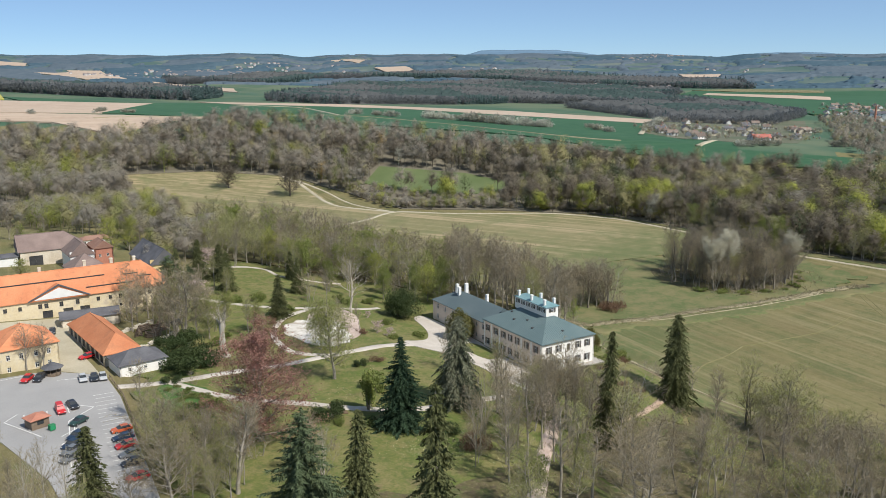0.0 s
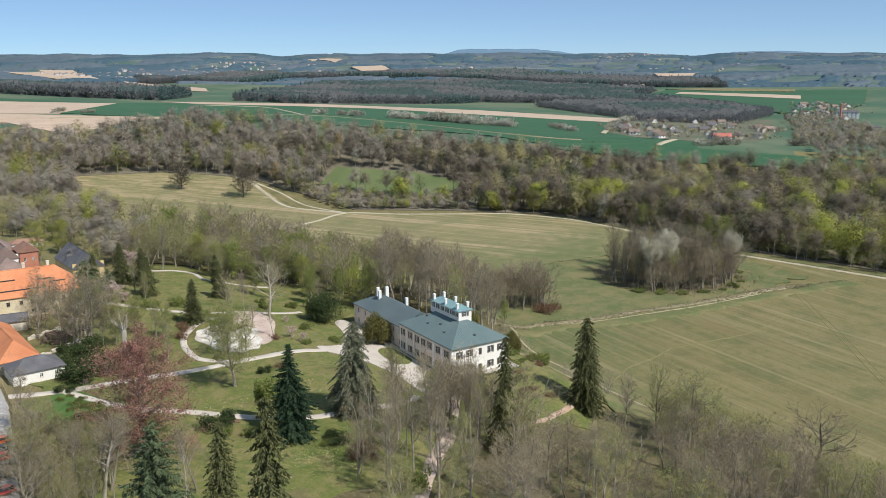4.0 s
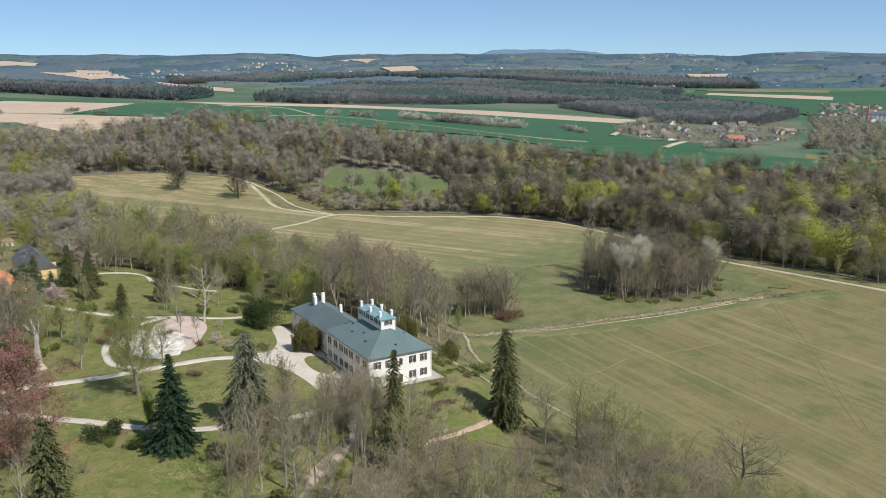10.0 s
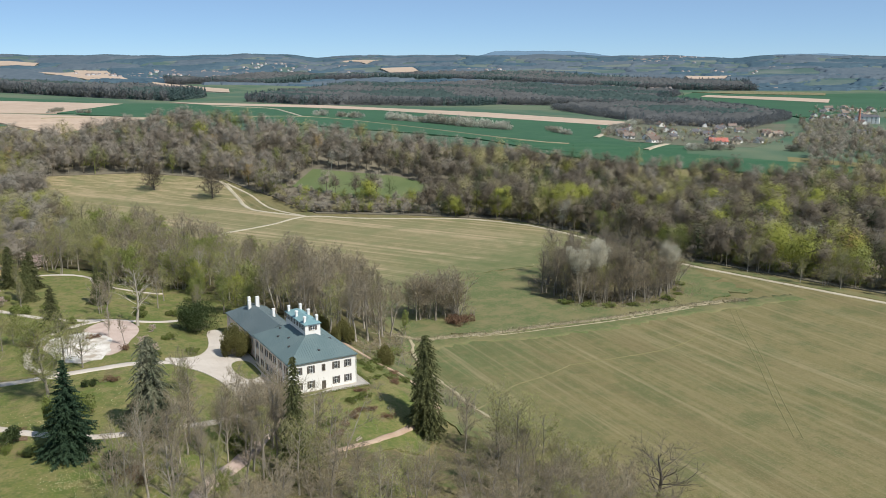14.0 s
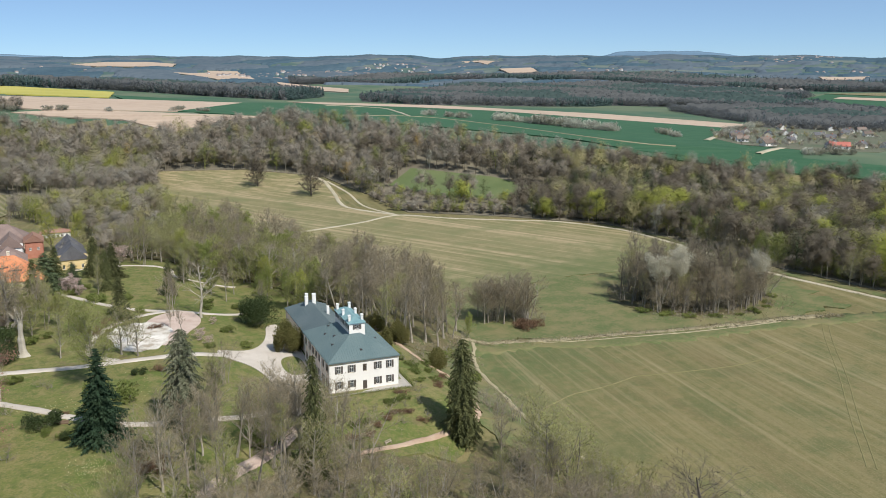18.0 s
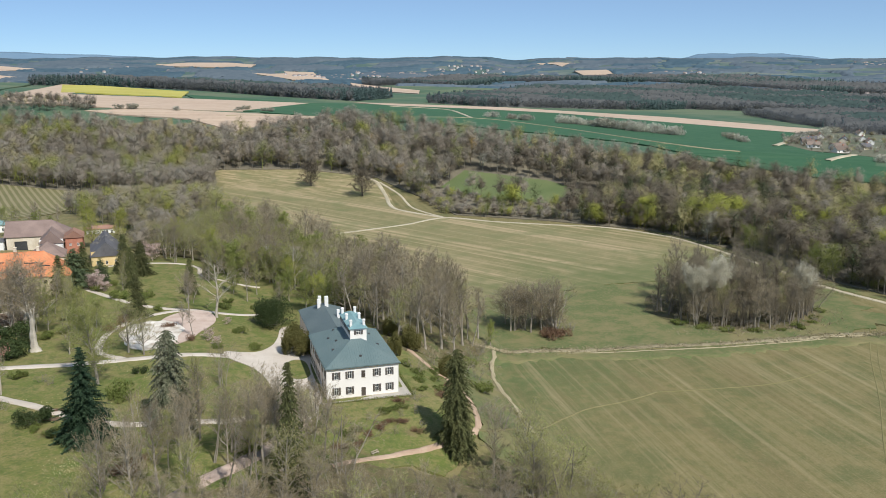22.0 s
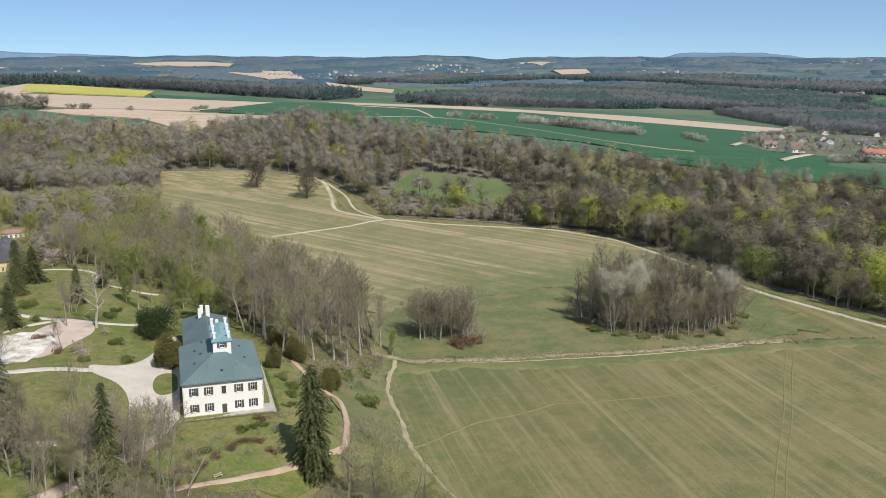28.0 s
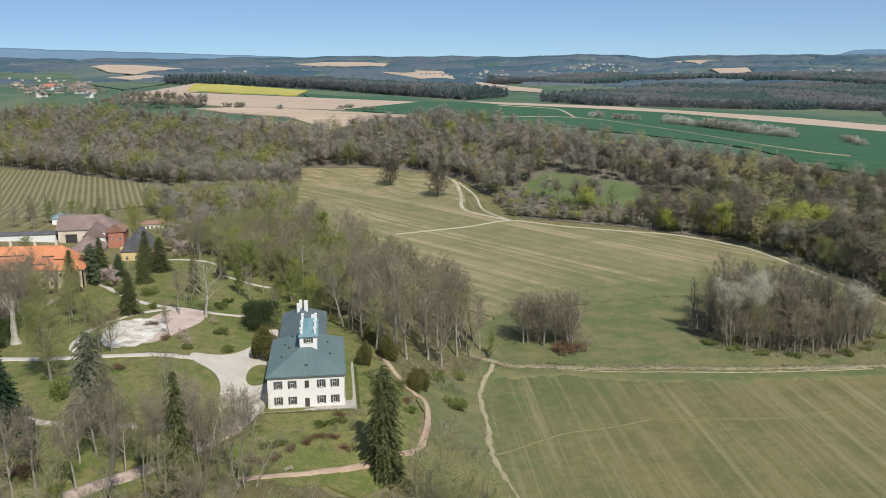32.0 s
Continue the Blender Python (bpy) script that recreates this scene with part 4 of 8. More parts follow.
part("gutter", boxes((-0.56, W + 0.56, -0.54, -0.42, EAVE + 0.2, EAVE + 0.34), (-0.56, -0.42, -0.42, L + 0.4, EAVE + 0.2, EAVE + 0.34), (W + 0.42, W + 0.56, -0.42, L + 0.4, EAVE + 0.2, EAVE + 0.34), bevel=0.03), M["seam"], house)
for x, y in ((-0.13, 0.14), (W + 0.13, 0.14), (-0.13, 19.0), (-0.13, 9.3)):
    bm = bmesh.new()
    bmesh.ops.create_cone(bm, cap_ends=True, segments=8, radius1=0.06, radius2=0.06, depth=7.6, matrix=Matrix.Translation((x, y - 0.26 if y < 1 else y, 4.3)))
    part("downpipe", bm, M["plaster"], house)

# lantern storey on the ridge
TX0, TX1, TY0, TY1, TZ0, TZ1 = 7.4, 11.6, 7.9, 22.2, 12.0, 15.3
part("lantern_floor", boxes((TX0 + 0.25, TX1 - 0.25, TY0 + 0.25, TY1 - 0.25, TZ0, TZ0 + 0.2)), M["wood"], house)
wy = [1.4, 3.8, 6.2, 8.6, 11.0, 13.1]
wall_panel((TX0 + 0.004, TY0 - 0.004), (1, 0), TX1 - TX0 - 0.008, TZ0, TZ1, [(1.55, 2.65, 13.75, 14.95)], 0.25, M["plaster"], house)
window(house, (TX0, TY0), (1, 0), 2.1, 13.75, 1.1, 1.2)
wall_panel((TX0, TY1), (0, -1), TY1 - TY0, TZ0, TZ1, [(a - 0.4, a + 0.4, 13.75, 14.95) for a in wy], 0.25, M["plaster"], house)
wall_panel((TX1, TY0), (0, 1), TY1 - TY0, TZ0, TZ1, [(a - 0.4, a + 0.4, 13.75, 14.95) for a in wy], 0.25, M["plaster"], house)
wall_panel((TX1 - 0.004, TY1 + 0.004), (-1, 0), TX1 - TX0 - 0.008, TZ0, TZ1, [], 0.25, M["plaster"], house)
for a in wy:
    window(house, (TX0, TY1), (0, -1), a, 13.75, 0.8, 1.2)
    window(house, (TX1, TY0), (0, 1), a, 13.75, 0.8, 1.2)
lr = hip_roof(house, TX0, TX1, TY0, TY1, TZ1, TZ1 + 1.25, TY0 + 2.4, TY1 - 2.4, M["coppernew"], 0.3, 0.12)
seams(lr, TX0 - 0.3, TX1 + 0.3, TY0 - 0.3, TY1 + 0.3, TZ1 + 0.12, TZ1 + 1.25, TY0 + 2.4, TY1 - 2.4, 0.6, M["coppernew"])
for y in (TY0 + 1.3, (TY0 + TY1) / 2, TY1 - 1.3):
    for x in (TX0 + 0.45, TX1 - 0.45):
        chimney(house, x, y, TZ1 + 0.1, TZ1 + 1.75, 0.62, 0.62)

# north wing
AX0, AX1, AY0, AY1, AE, AR = 1.0, 13.4, L + 0.004, 57.6, 6.5, 10.3
wys = [3.0, 7.4, 11.8, 16.2, 20.6, 25.0, 28.4]
LA = AY1 - AY0
holes = [(a - 0.45, a + 0.45, z, z + 1.5) for a in wys for z in (1.2, 4.4)]
# Wing's west and north walls share the shade-toned plaster.
wall_panel((AX0, AY1), (0, -1), LA, 0, AE, holes, 0.4, M["pinkshade"], house)
wall_panel((AX1, AY0), (0, 1), LA, 0, AE, holes, 0.4, M["plaster"], house)
wall_panel((AX1 - 0.004, AY1 + 0.004), (-1, 0), AX1 - AX0 - 0.008, 0, AE, [(a - 0.45, a + 0.45, 4.4, 5.9) for a in (2.5, 6.2, 9.9)], 0.4, M["pinkshade"], house)
for a in wys:
    for z in (1.2, 4.4):
        window(house, (AX0, AY1), (0, -1), a, z, 0.9, 1.5, shutters=False)
for a in (2.5, 6.2, 9.9):
    window(house, (AX1, AY1), (-1, 0), a, 4.4, 0.9, 1.5, shutters=False)
wing = hip_roof(house, AX0, AX1, AY0 + 0.36, AY1, AE, AR, AY0, AY1 - 6.2, M["dullroof"], 0.35)
seams(wing, AX0 - 0.35, AX1 + 0.35, AY0 + 0.42, AY1 + 0.35, AE + 0.16, AR, AY0 + 0.42, AY1 - 6.2, material=M["dullroof"])
for x, y, top, w, d in ((5.7, 49.3, 12.0, 0.9, 0.9), (7.9, 48.6, 13.0, 1.1, 0.7), (6.3, 51.5, 12.4, 0.9, 0.8), (9.9, 40.0, 11.2, 0.8, 0.8)):
    chimney(house, x, y, AE + 1.5, top, w, d, False)

# terrace round the south and east fronts
terr = thing("terrace_wall", "low stone terrace edging round the manor house", "wall", 0, 0, 0, kind="structure")
part("paving", boxes((-1.0, 20.6, -1.7, 0.2, -1.2, 0.02), (18.12, 20.6, 0.2, 30, -1.2, 0.02)), M["paving"], terr)
part("kerb", boxes((-1.2, 20.9, -2.0, -1.7, -1.6, 0.22), (20.6, 20.9, -1.7, 30, -2.4, 0.10), bevel=0.03), M["paving"], terr)


# ---- plants ----
def tube(verts, faces, p, q, r0, r1, sides=5):
    d = (q - p).normalized()
    u = d.cross(Vector((0.31, 0.87, 0.21))).normalized()
    w = d.cross(u)
    n = len(verts)
    for c, r in ((p, r0), (q, r1)):
        for k in range(sides):
            a = 2 * math.pi * k / sides
            verts.append(c + (u * math.cos(a) + w * math.sin(a)) * r)
    for k in range(sides):
        m = (k + 1) % sides
        faces.append((n + k, n + m, n + sides + m, n + sides + k))


def sliver(verts, faces, p, d, length, width, rng):
    side = d.cross(Vector((rng.uniform(-1, 1), rng.uniform(-1, 1), rng.uniform(-1, 1)))).normalized() * width / 2
    n = len(verts)
    verts.extend((p - side, p + side, p + d * length))
    faces.append((n, n + 1, n + 2))


def leaf(verts, faces, p, size, rng):
    a = Vector((rng.gauss(0, 1), rng.gauss(0, 1), rng.gauss(0, 1))).normalized()
    b = a.cross(Vector((rng.gauss(0, 1), rng.gauss(0, 1), rng.gauss(0, 1)))).normalized()
    n = len(verts)
    verts.extend((p - a * size * 0.5, p + b * size * 0.42, p + a * size * 0.5, p - b * size * 0.38))
    faces.append((n, n + 1, n + 2, n + 3))


def rand_dir(rng, up=0.0):
    return Vector((rng.gauss(0, 1), rng.gauss(0, 1), rng.gauss(0, 0.7) + up)).normalized()


def broadleaf(seed, h, spread, bole=0.3, limbs=11, twigs=1500, leaves=0, leaf_size=0.4, twig_w=0.07, lean=0.03, stems=1, girth=1.0, steep=0.35):
    """Trunk and limbs in one mesh, twigs and leaves in another; the height h is that of the crown's top."""
    rng = random.Random(seed)
    tv, tf, cv, cf, lv, lf = [], [], [], [], [], []
    tips = []
    for s in range(stems):
        base = Vector((0, 0, -0.6)) if stems == 1 else Vector((rng.uniform(-1.2, 1.2), rng.uniform(-1.2, 1.2), -0.6))
        r = h * (0.0165 if stems == 1 else 0.010) * girth
        p, d = base, Vector((rng.gauss(0, lean), rng.gauss(0, lean), 1)).normalized()
        if stems > 1:
            d = Vector((base.x * 0.12 + rng.gauss(0, 0.1), base.y * 0.12 + rng.gauss(0, 0.1), 1)).normalized()
        nseg = 7
        trunk = [(p, r * 1.25)]
        for k in range(nseg):
            q = p + d * (h * 0.82 / nseg + (0.6 / nseg))
            r1 = r * (1 - 0.84 * (k + 1) / nseg) + 0.02
            tube(tv, tf, p, q, trunk[-1][1], r1, 6)
            trunk.append((q, r1))
            p, d = q, (d + Vector((rng.gauss(0, 0.07), rng.gauss(0, 0.07), 0.04))).normalized()
        for k in range(limbs if stems == 1 else max(4, limbs // stems)):
            f = bole + (0.97 - bole) * (k + rng.random() * 0.6) / limbs * (1 if stems == 1 else stems)
            f = min(f, 0.97)
            i = min(nseg - 1, int(f * nseg))
            a, b = trunk[i], trunk[i + 1]
            c = a[0].lerp(b[0], f * nseg - i)
            ang = k * 2.4 + rng.uniform(-0.5, 0.5)
            rise = steep + 0.9 * f + rng.uniform(-0.1, 0.25)
            dd = Vector((math.cos(ang), math.sin(ang), rise)).normalized()
            length = spread * (1.05 - 0.55 * abs(f - 0.5) - 0.25 * f) * rng.uniform(0.8, 1.15)
            rr = a[1] * 0.5 * rng.uniform(0.8, 1.1)
            p1 = c
            for j in range(3):
                p2 = p1 + dd * length / 3
                tube(tv, tf, p1, p2, rr, rr * 0.62, 4)
                for m in range(3 if j else 2):
                    sd = (dd + rand_dir(rng, 0.25) * 0.9).normalized()
                    sl = length * rng.uniform(0.3, 0.55)
                    pm = p1.lerp(p2, rng.random())
                    tube(tv, tf, pm, pm + sd * sl, rr * 0.5, rr * 0.14 + 0.012, 3)
                    tips.append((pm, sd, sl))
                rr *= 0.62
                dd = (dd + rand_dir(rng, 0.35) * 0.3).normalized()
                p1 = p2
            tips.append((p1, dd, length * 0.3))
        tips.append((p, d, h * 0.14))
    per = max(1, round(twigs / len(tips) / 5))
    for c, d, sl in tips:
        for k in range(per):
            f = 0.15 + 0.85 * (k + rng.random()) / per
            p1 = c + d * sl * f
            d1 = (d * 0.9 + rand_dir(rng, 0.3) * 0.8).normalized()
            ln = sl * rng.uniform(0.4, 0.75)
            sliver(cv, cf, p1, d1, ln, twig_w * rng.uniform(0.9, 1.5), rng)
            for q in range(4):
                d2 = (d1 * 0.7 + rand_dir(rng, 0.3)).normalized()
                sliver(cv, cf, p1 + d1 * ln * rng.uniform(0.1, 0.95), d2, ln * rng.uniform(0.35, 0.75), twig_w * rng.uniform(0.6, 1.1), rng)
    for k in range(leaves):
        c, d, sl = tips[rng.randrange(len(tips))]
        pp = c + d * sl * rng.uniform(0.2, 1.2) + rand_dir(rng, 0.1) * (rng.random() ** 0.6) * (sl * 0.4 + 0.3)
        leaf(lv, lf, pp, leaf_size * rng.uniform(0.6, 1.4), rng)
    return (tv, tf), (cv, cf), (lv, lf)


def tree_thing(name, label, category, geo, bark, twig, leafm, crown_label=""):
    root = thing(name, label, category, 0, 0, -500)
    (tv, tf), (cv, cf), (lv, lf) = geo
    link_mesh("trunk", tv, tf, bark, root, smooth=True)
    if cf:
        tagged(link_mesh("branchwork" if lf else "crown", cv, cf, twig, root), "", "", "", "stuff" if lf else "")
    if lf:
        link_mesh("crown", lv, lf, leafm, root)
    return root


def conifer(seed, h, rad, whorls=26, per=9, droop=0.35, bare=0.06, gap=0.0, shaggy=1.0, power=0.85, fine=3):
    """A trunk, and a crown of whorls of drooping branches set with short hanging sprays."""
    rng = random.Random(seed)
    tv, tf, cv, cf = [], [], [], []
    tube(tv, tf, Vector((0, 0, -0.6)), Vector((0, 0, h * 0.5)), h * 0.016, h * 0.009, 7)
    tube(tv, tf, Vector((0, 0, h * 0.5)), Vector((0, 0, h * 0.985)), h * 0.009, 0.02, 6)
    lobes = [rng.uniform(0, 6.28) for k in range(3)]
    for w in range(whorls):
        f = bare + (0.985 - bare) * (w + rng.random() * 0.8) / whorls
        reach = rad * (1 - f) ** power * rng.uniform(0.78, 1.12) + 0.25
        n = max(4, int(per * (0.55 + 0.6 * (1 - f))))
        off = rng.uniform(0, 6.28)
        for k in range(n):
            if rng.random() < gap:
                continue
            a = off + 6.283 * k / n + rng.uniform(-0.3, 0.3)
            d = Vector((math.cos(a), math.sin(a), 0))
            side = Vector((-d.y, d.x, 0))
            lng = reach * rng.uniform(0.62, 1.1) * (1 + 0.12 * math.sin(2 * a + lobes[0] + 5 * f) + 0.1 * math.sin(3 * a + lobes[1] - 7 * f))
            z0 = h * f + rng.uniform(-0.3, 0.3)
            tip_z = lng * (0.12 - droop)
            seg = max(3, int(lng / 0.55))
            prev = Vector((0, 0, z0))
            for j in range(seg):
                t1 = (j + 1) / seg
                cur = Vector((0, 0, z0)) + d * lng * t1 + Vector((0, 0, lng * (0.12 * t1 - droop * t1 * t1)))
                if j == 0 and f < 0.8:
                    tube(tv, tf, prev, cur, 0.05, 0.03, 3)
                for q in range(fine * 2):
                    s = -1 if q % 2 else 1
                    wd = (0.30 * lng * (1.05 - t1 * 0.8) + 0.30) * shaggy * rng.uniform(0.5, 1.15)
                    p = prev.lerp(cur, rng.random())
                    dr = (side * s * rng.uniform(0.3, 1.0) + d * rng.uniform(0.1, 0.9) + Vector((0, 0, rng.uniform(-0.9, 0.12) - droop * 0.5))).normalized()
                    sliver(cv, cf, p, dr, wd, rng.uniform(0.16, 0.34), rng)
                prev = cur
            sliver(cv, cf, prev, (d + Vector((0, 0, -droop * 0.6))).normalized(), 0.45, 0.2, rng)
    return (tv, tf), (cv, cf), ([], [])


def stump_tree(seed, h):
    """An old tree: a stout flared and furrowed trunk with broken limbs and a small twiggy top."""
    rng = random.Random(seed)
    tv, tf, cv, cf = [], [], [], []
    sides, rings = 16, 14
    for i in range(rings + 1):
        t = i / rings
        r = 0.95 * (1 - 0.42 * t) + 1.3 * math.exp(-t * 13) + 0.08 * math.sin(t * 17)
        for k in range(sides):
            a = 6.283 * k / sides
            q = r * (1 + 0.13 * math.sin(3 * a + 2 * t) + 0.10 * math.sin(5 * a - 3 * t) + (0.22 * math.sin(7 * a) * math.exp(-t * 8)) + rng.uniform(-0.05, 0.05))
            tv.append(Vector((q * math.cos(a) + 0.25 * math.sin(t * 3), q * math.sin(a), -0.5 + (h * 0.66 + 0.5) * t)))
    for i in range(rings):
        for k in range(sides):
            m = (k + 1) % sides
            tf.append((i * sides + k, i * sides + m, (i + 1) * sides + m, (i + 1) * sides + k))
    tips = []
    for k in range(7):
        a = k * 2.4
        c = Vector((0.25 + 0.3 * math.cos(a), 0.3 * math.sin(a), h * rng.uniform(0.52, 0.66)))
        d = Vector((math.cos(a), math.sin(a), rng.uniform(0.9, 2.2))).normalized()
        ln = h * rng.uniform(0.16, 0.34)
        p1, rr = c, 0.26
        for j in range(3):
            p2 = p1 + d * ln / 3
            tube(tv, tf, p1, p2, rr, rr * 0.6, 6)
            for q in range(3):
                sd = (d + rand_dir(rng, 0.4)).normalized()
                tube(tv, tf, p2, p2 + sd * ln * 0.3, rr * 0.4, 0.02, 3)
                tips.append((p2, sd, ln * 0.4))
            rr *= 0.6
            d = (d + rand_dir(rng, 0.3) * 0.4).normalized()
            p1 = p2
    for c, d, sl in tips:
        for k in range(9):
            sliver(cv, cf, c + d * sl * rng.random(), (d + rand_dir(rng, 0.3)).normalized(), sl * rng.uniform(0.3, 0.8), 0.05, rng)
    return (tv, tf), (cv, cf), ([], [])


def shrub(seed, rx, ry, h, n, size, lumps=9, skirt=0.0):
    """Leaves in overlapping uneven lumps over a few stems."""
    rng = random.Random(seed)
    tv, tf, lv, lf = [], [], [], []
    centres = []
    for k in range(lumps):
        a, r = rng.uniform(0, 6.28), rng.random() ** 0.5 * 0.72
        zc = h * rng.uniform(0.22, 0.74) * (1.0 - 0.4 * r)
        centres.append((Vector((rx * r * math.cos(a), ry * r * math.sin(a), zc)), rng.uniform(0.24, 0.46)))
        tube(tv, tf, Vector((rx * 0.12 * math.cos(a), ry * 0.12 * math.sin(a), -0.3)), centres[-1][0], 0.05 + h * 0.008, 0.02, 4)
    for k in range(n):
        c, s = centres[rng.randrange(lumps)]
        d = rand_dir(rng, 0.15)
        rr = rng.random() ** 0.35
        pp = c + Vector((d.x * rx * s * rr, d.y * ry * s * rr, d.z * h * s * 0.85 * rr))
        pp.z = max(pp.z, 0.05 + 0.1 * rng.random())
        leaf(lv, lf, pp, size * rng.uniform(0.6, 1.4), rng)
    return (tv, tf), ([], []), (lv, lf)


PROTO = {}
TREES = ((21, 4.6, 0.42, 3300, 1), (19, 4.2, 0.36, 3100, 1), (23, 4.2, 0.50, 3300, 1), (17, 4.6, 0.28, 3100, 1), (18, 6.0, 0.24, 3800, 1), (13, 4.6, 0.15, 3100, 4), (22, 4.4, 0.46, 3300, 2))
for i, (h, sp, bole, tw, st) in enumerate(TREES):
    name, look_of = {4: ("spreading_tree", "leafless wide-spreading deciduous tree in early spring"), 5: ("multi_stemmed_tree", "leafless tree of several slender stems"), 6: ("forked_tree", "tall leafless tree with a forked pale trunk")}.get(i, ("bare_tree", "leafless grey-brown deciduous tree in early spring"))
    PROTO["bare", i] = tree_thing(name, look_of, "tree", broadleaf(10 + i, h, sp, bole, 22, tw, twig_w=0.052, stems=st, girth=0.8, steep=0.3 if i == 4 else 0.65), M["bark"], M["twig"], None)
    PROTO["bud", i] = tree_thing("budding_tree", "deciduous tree with a thin veil of olive-yellow buds", "tree", broadleaf(40 + i, h, sp, bole, 20, int(tw * 0.7), 3200, 0.13, twig_w=0.052, stems=st, girth=0.85, steep=0.5), M["bark"], M["twig_olive"], M["leaf_young"])
for i, (h, sp, bole) in enumerate(((24, 3.7, 0.5), (22, 3.4, 0.42), (20, 3.8, 0.34), (18, 4.4, 0.3))):
    PROTO["copsetree", i] = tree_thing("woodland_tree", "slender leafless woodland tree with a tall trunk darkened for shade", "tree", broadleaf(60 + i, h, sp, bole, 20, 2300, twig_w=0.055, stems=1, girth=0.95, lean=0.015, steep=0.5), M["shadebark"], M["twig_wood"], None)
for i, (h, sp) in enumerate(((15, 4.8), (17, 5.4), (12, 4.0))):
    PROTO["green", i] = tree_thing("green_tree", "tree in bright yellow-green young leaf", "tree", broadleaf(70 + i, h, sp, 0.2, 20, 900, 5200, 0.25, steep=0.5), M["bark"], M["twig_olive"], M["leaf_fresh"])
for i, (h, sp) in enumerate(((13, 4.6), (10, 3.4))):
    PROTO["blossom", i] = tree_thing("blossoming_tree", "wild cherry in full white blossom", "tree", broadleaf(80 + i, h, sp, 0.58, 20, 1800, 8000, 0.13, twig_w=0.05, steep=0.5, girth=0.5), M["bark"], M["twig"], M["blossom"])
for i in range(4):
    PROTO["spruce", i] = tree_thing("spruce", "tall dark olive-green spruce with drooping branches", "tree", conifer(100 + i, 20, 3.6 + 0.3 * i, 42, 13, 0.55, 0.04, 0.08, 1.0, 0.72, 4), M["bark"], M["needle"], None)
PROTO["fir", 0] = tree_thing("fir", "broad dense dark blue-green fir", "tree", conifer(120, 23, 7.0, 36, 18, 0.26, 0.02, 0.05, 1.0, 0.80, 4), M["bark"], M["needle_blue"], None)
PROTO["colspruce", 0] = tree_thing("spruce", "tall columnar olive-brown spruce with drooping branches", "tree", conifer(106, 25, 4.6, 54, 15, 0.6, 0.03, 0.06, 1.0, 0.38, 4), M["bark"], M["needle"], None)
PROTO["greyspruce", 0] = tree_thing("grey_spruce", "grey-green weeping spruce with thin hanging sprays", "tree", conifer(121, 25, 6.6, 50, 15, 0.7, 0.03, 0.12, 1.05, 0.5, 4), M["bark"], M["needle_grey"], None)
PROTO["pine", 0] = tree_thing("pine", "broad dark green pine with a loose crown", "tree", conifer(122, 22, 8.2, 26, 15, 0.22, 0.05, 0.16, 1.1, 0.62, 4), M["bark"], M["pineneedle"], None)
PROTO["yewtree", 0] = tree_thing("yew", "dense dark green rounded evergreen", "tree", shrub(130, 6.8, 6.6, 10.5, 12000, 0.34, 34), M["bark"], None, M["leaf_dark"])
PROTO["goldcypress", 0] = tree_thing("cypress", "narrow yellow-green columnar cypress", "tree", shrub(132, 1.7, 1.7, 11, 4500, 0.3, 14), M["bark"], None, M["leaf_fresh"])
PROTO["yewcone", 0] = tree_thing("yew", "clipped olive-green egg-shaped yew", "bush", shrub(131, 4.0, 4.0, 9.3, 15000, 0.34, 26), M["bark"], None, M["leaf_olive"])
for i in range(3):
    PROTO["bush", i] = tree_thing("bush", "rounded green leafy garden shrub", "bush", shrub(140 + i, 2.6, 2.2, 2.4, 1500, 0.24, 9), M["bark"], None, M["leaf_bush"])
PROTO["redbush", 0] = tree_thing("bush", "low thicket of russet twigs", "bush", shrub(150, 3.4, 2.6, 2.4, 1600, 0.2, 10), M["bark"], None, M["redbush"])
PROTO["evergreen", 0] = tree_thing("evergreen_bush", "large dark evergreen shrub", "bush", shrub(151, 4.5, 4.0, 5.0, 3200, 0.32, 13), M["bark"], None, M["leaf_dark"])
PROTO["youngleaf", 0] = tree_thing("young_leaf_tree", "broad tree in thin yellow-green young leaf", "tree", broadleaf(167, 22, 7.4, 0.2, 26, 3000, 15000, 0.19, twig_w=0.05, steep=0.3, girth=1.1), M["bark"], M["twig_olive"], M["leaf_young"])
PROTO["limeleaf", 0] = tree_thing("young_leaf_tree", "full tree in bright yellow-green young leaf", "tree", broadleaf(168, 18, 5.4, 0.15, 26, 1500, 10000, 0.19, twig_w=0.05, steep=0.5), M["bark"], M["twig_olive"], M["leaf_lime"])
PROTO["beech", 0] = tree_thing("copper_beech", "large copper beech with dusky red young leaves", "tree", broadleaf(160, 24, 9.0, 0.05, 30, 4200, 23000, 0.24, steep=0.35), M["bark"], M["redbush"], M["copperbeech"])
PROTO["oak", 0] = tree_thing("oak", "broad spreading leafless oak", "tree", broadleaf(165, 20, 9.5, 0.14, 26, 5600, twig_w=0.16, steep=0.25, girth=1.7), M["darkbark"], M["twig_dark"], None)
PROTO["parkoak", 0] = tree_thing("oak", "broad leafless oak with heavy dark spreading limbs", "tree", broadleaf(166, 20, 9.0, 0.14, 20, 1700, twig_w=0.06, steep=0.12, girth=1.5), M["darkbark"], M["twig_dark"], None)
PROTO["plane", 0] = tree_thing("pale_tree", "leafless plane tree with pale bark and open limbs", "tree", broadleaf(161, 20, 7.0, 0.3, 15, 1500, twig_w=0.05, girth=1.15), M["palebark"], M["twig"], None)
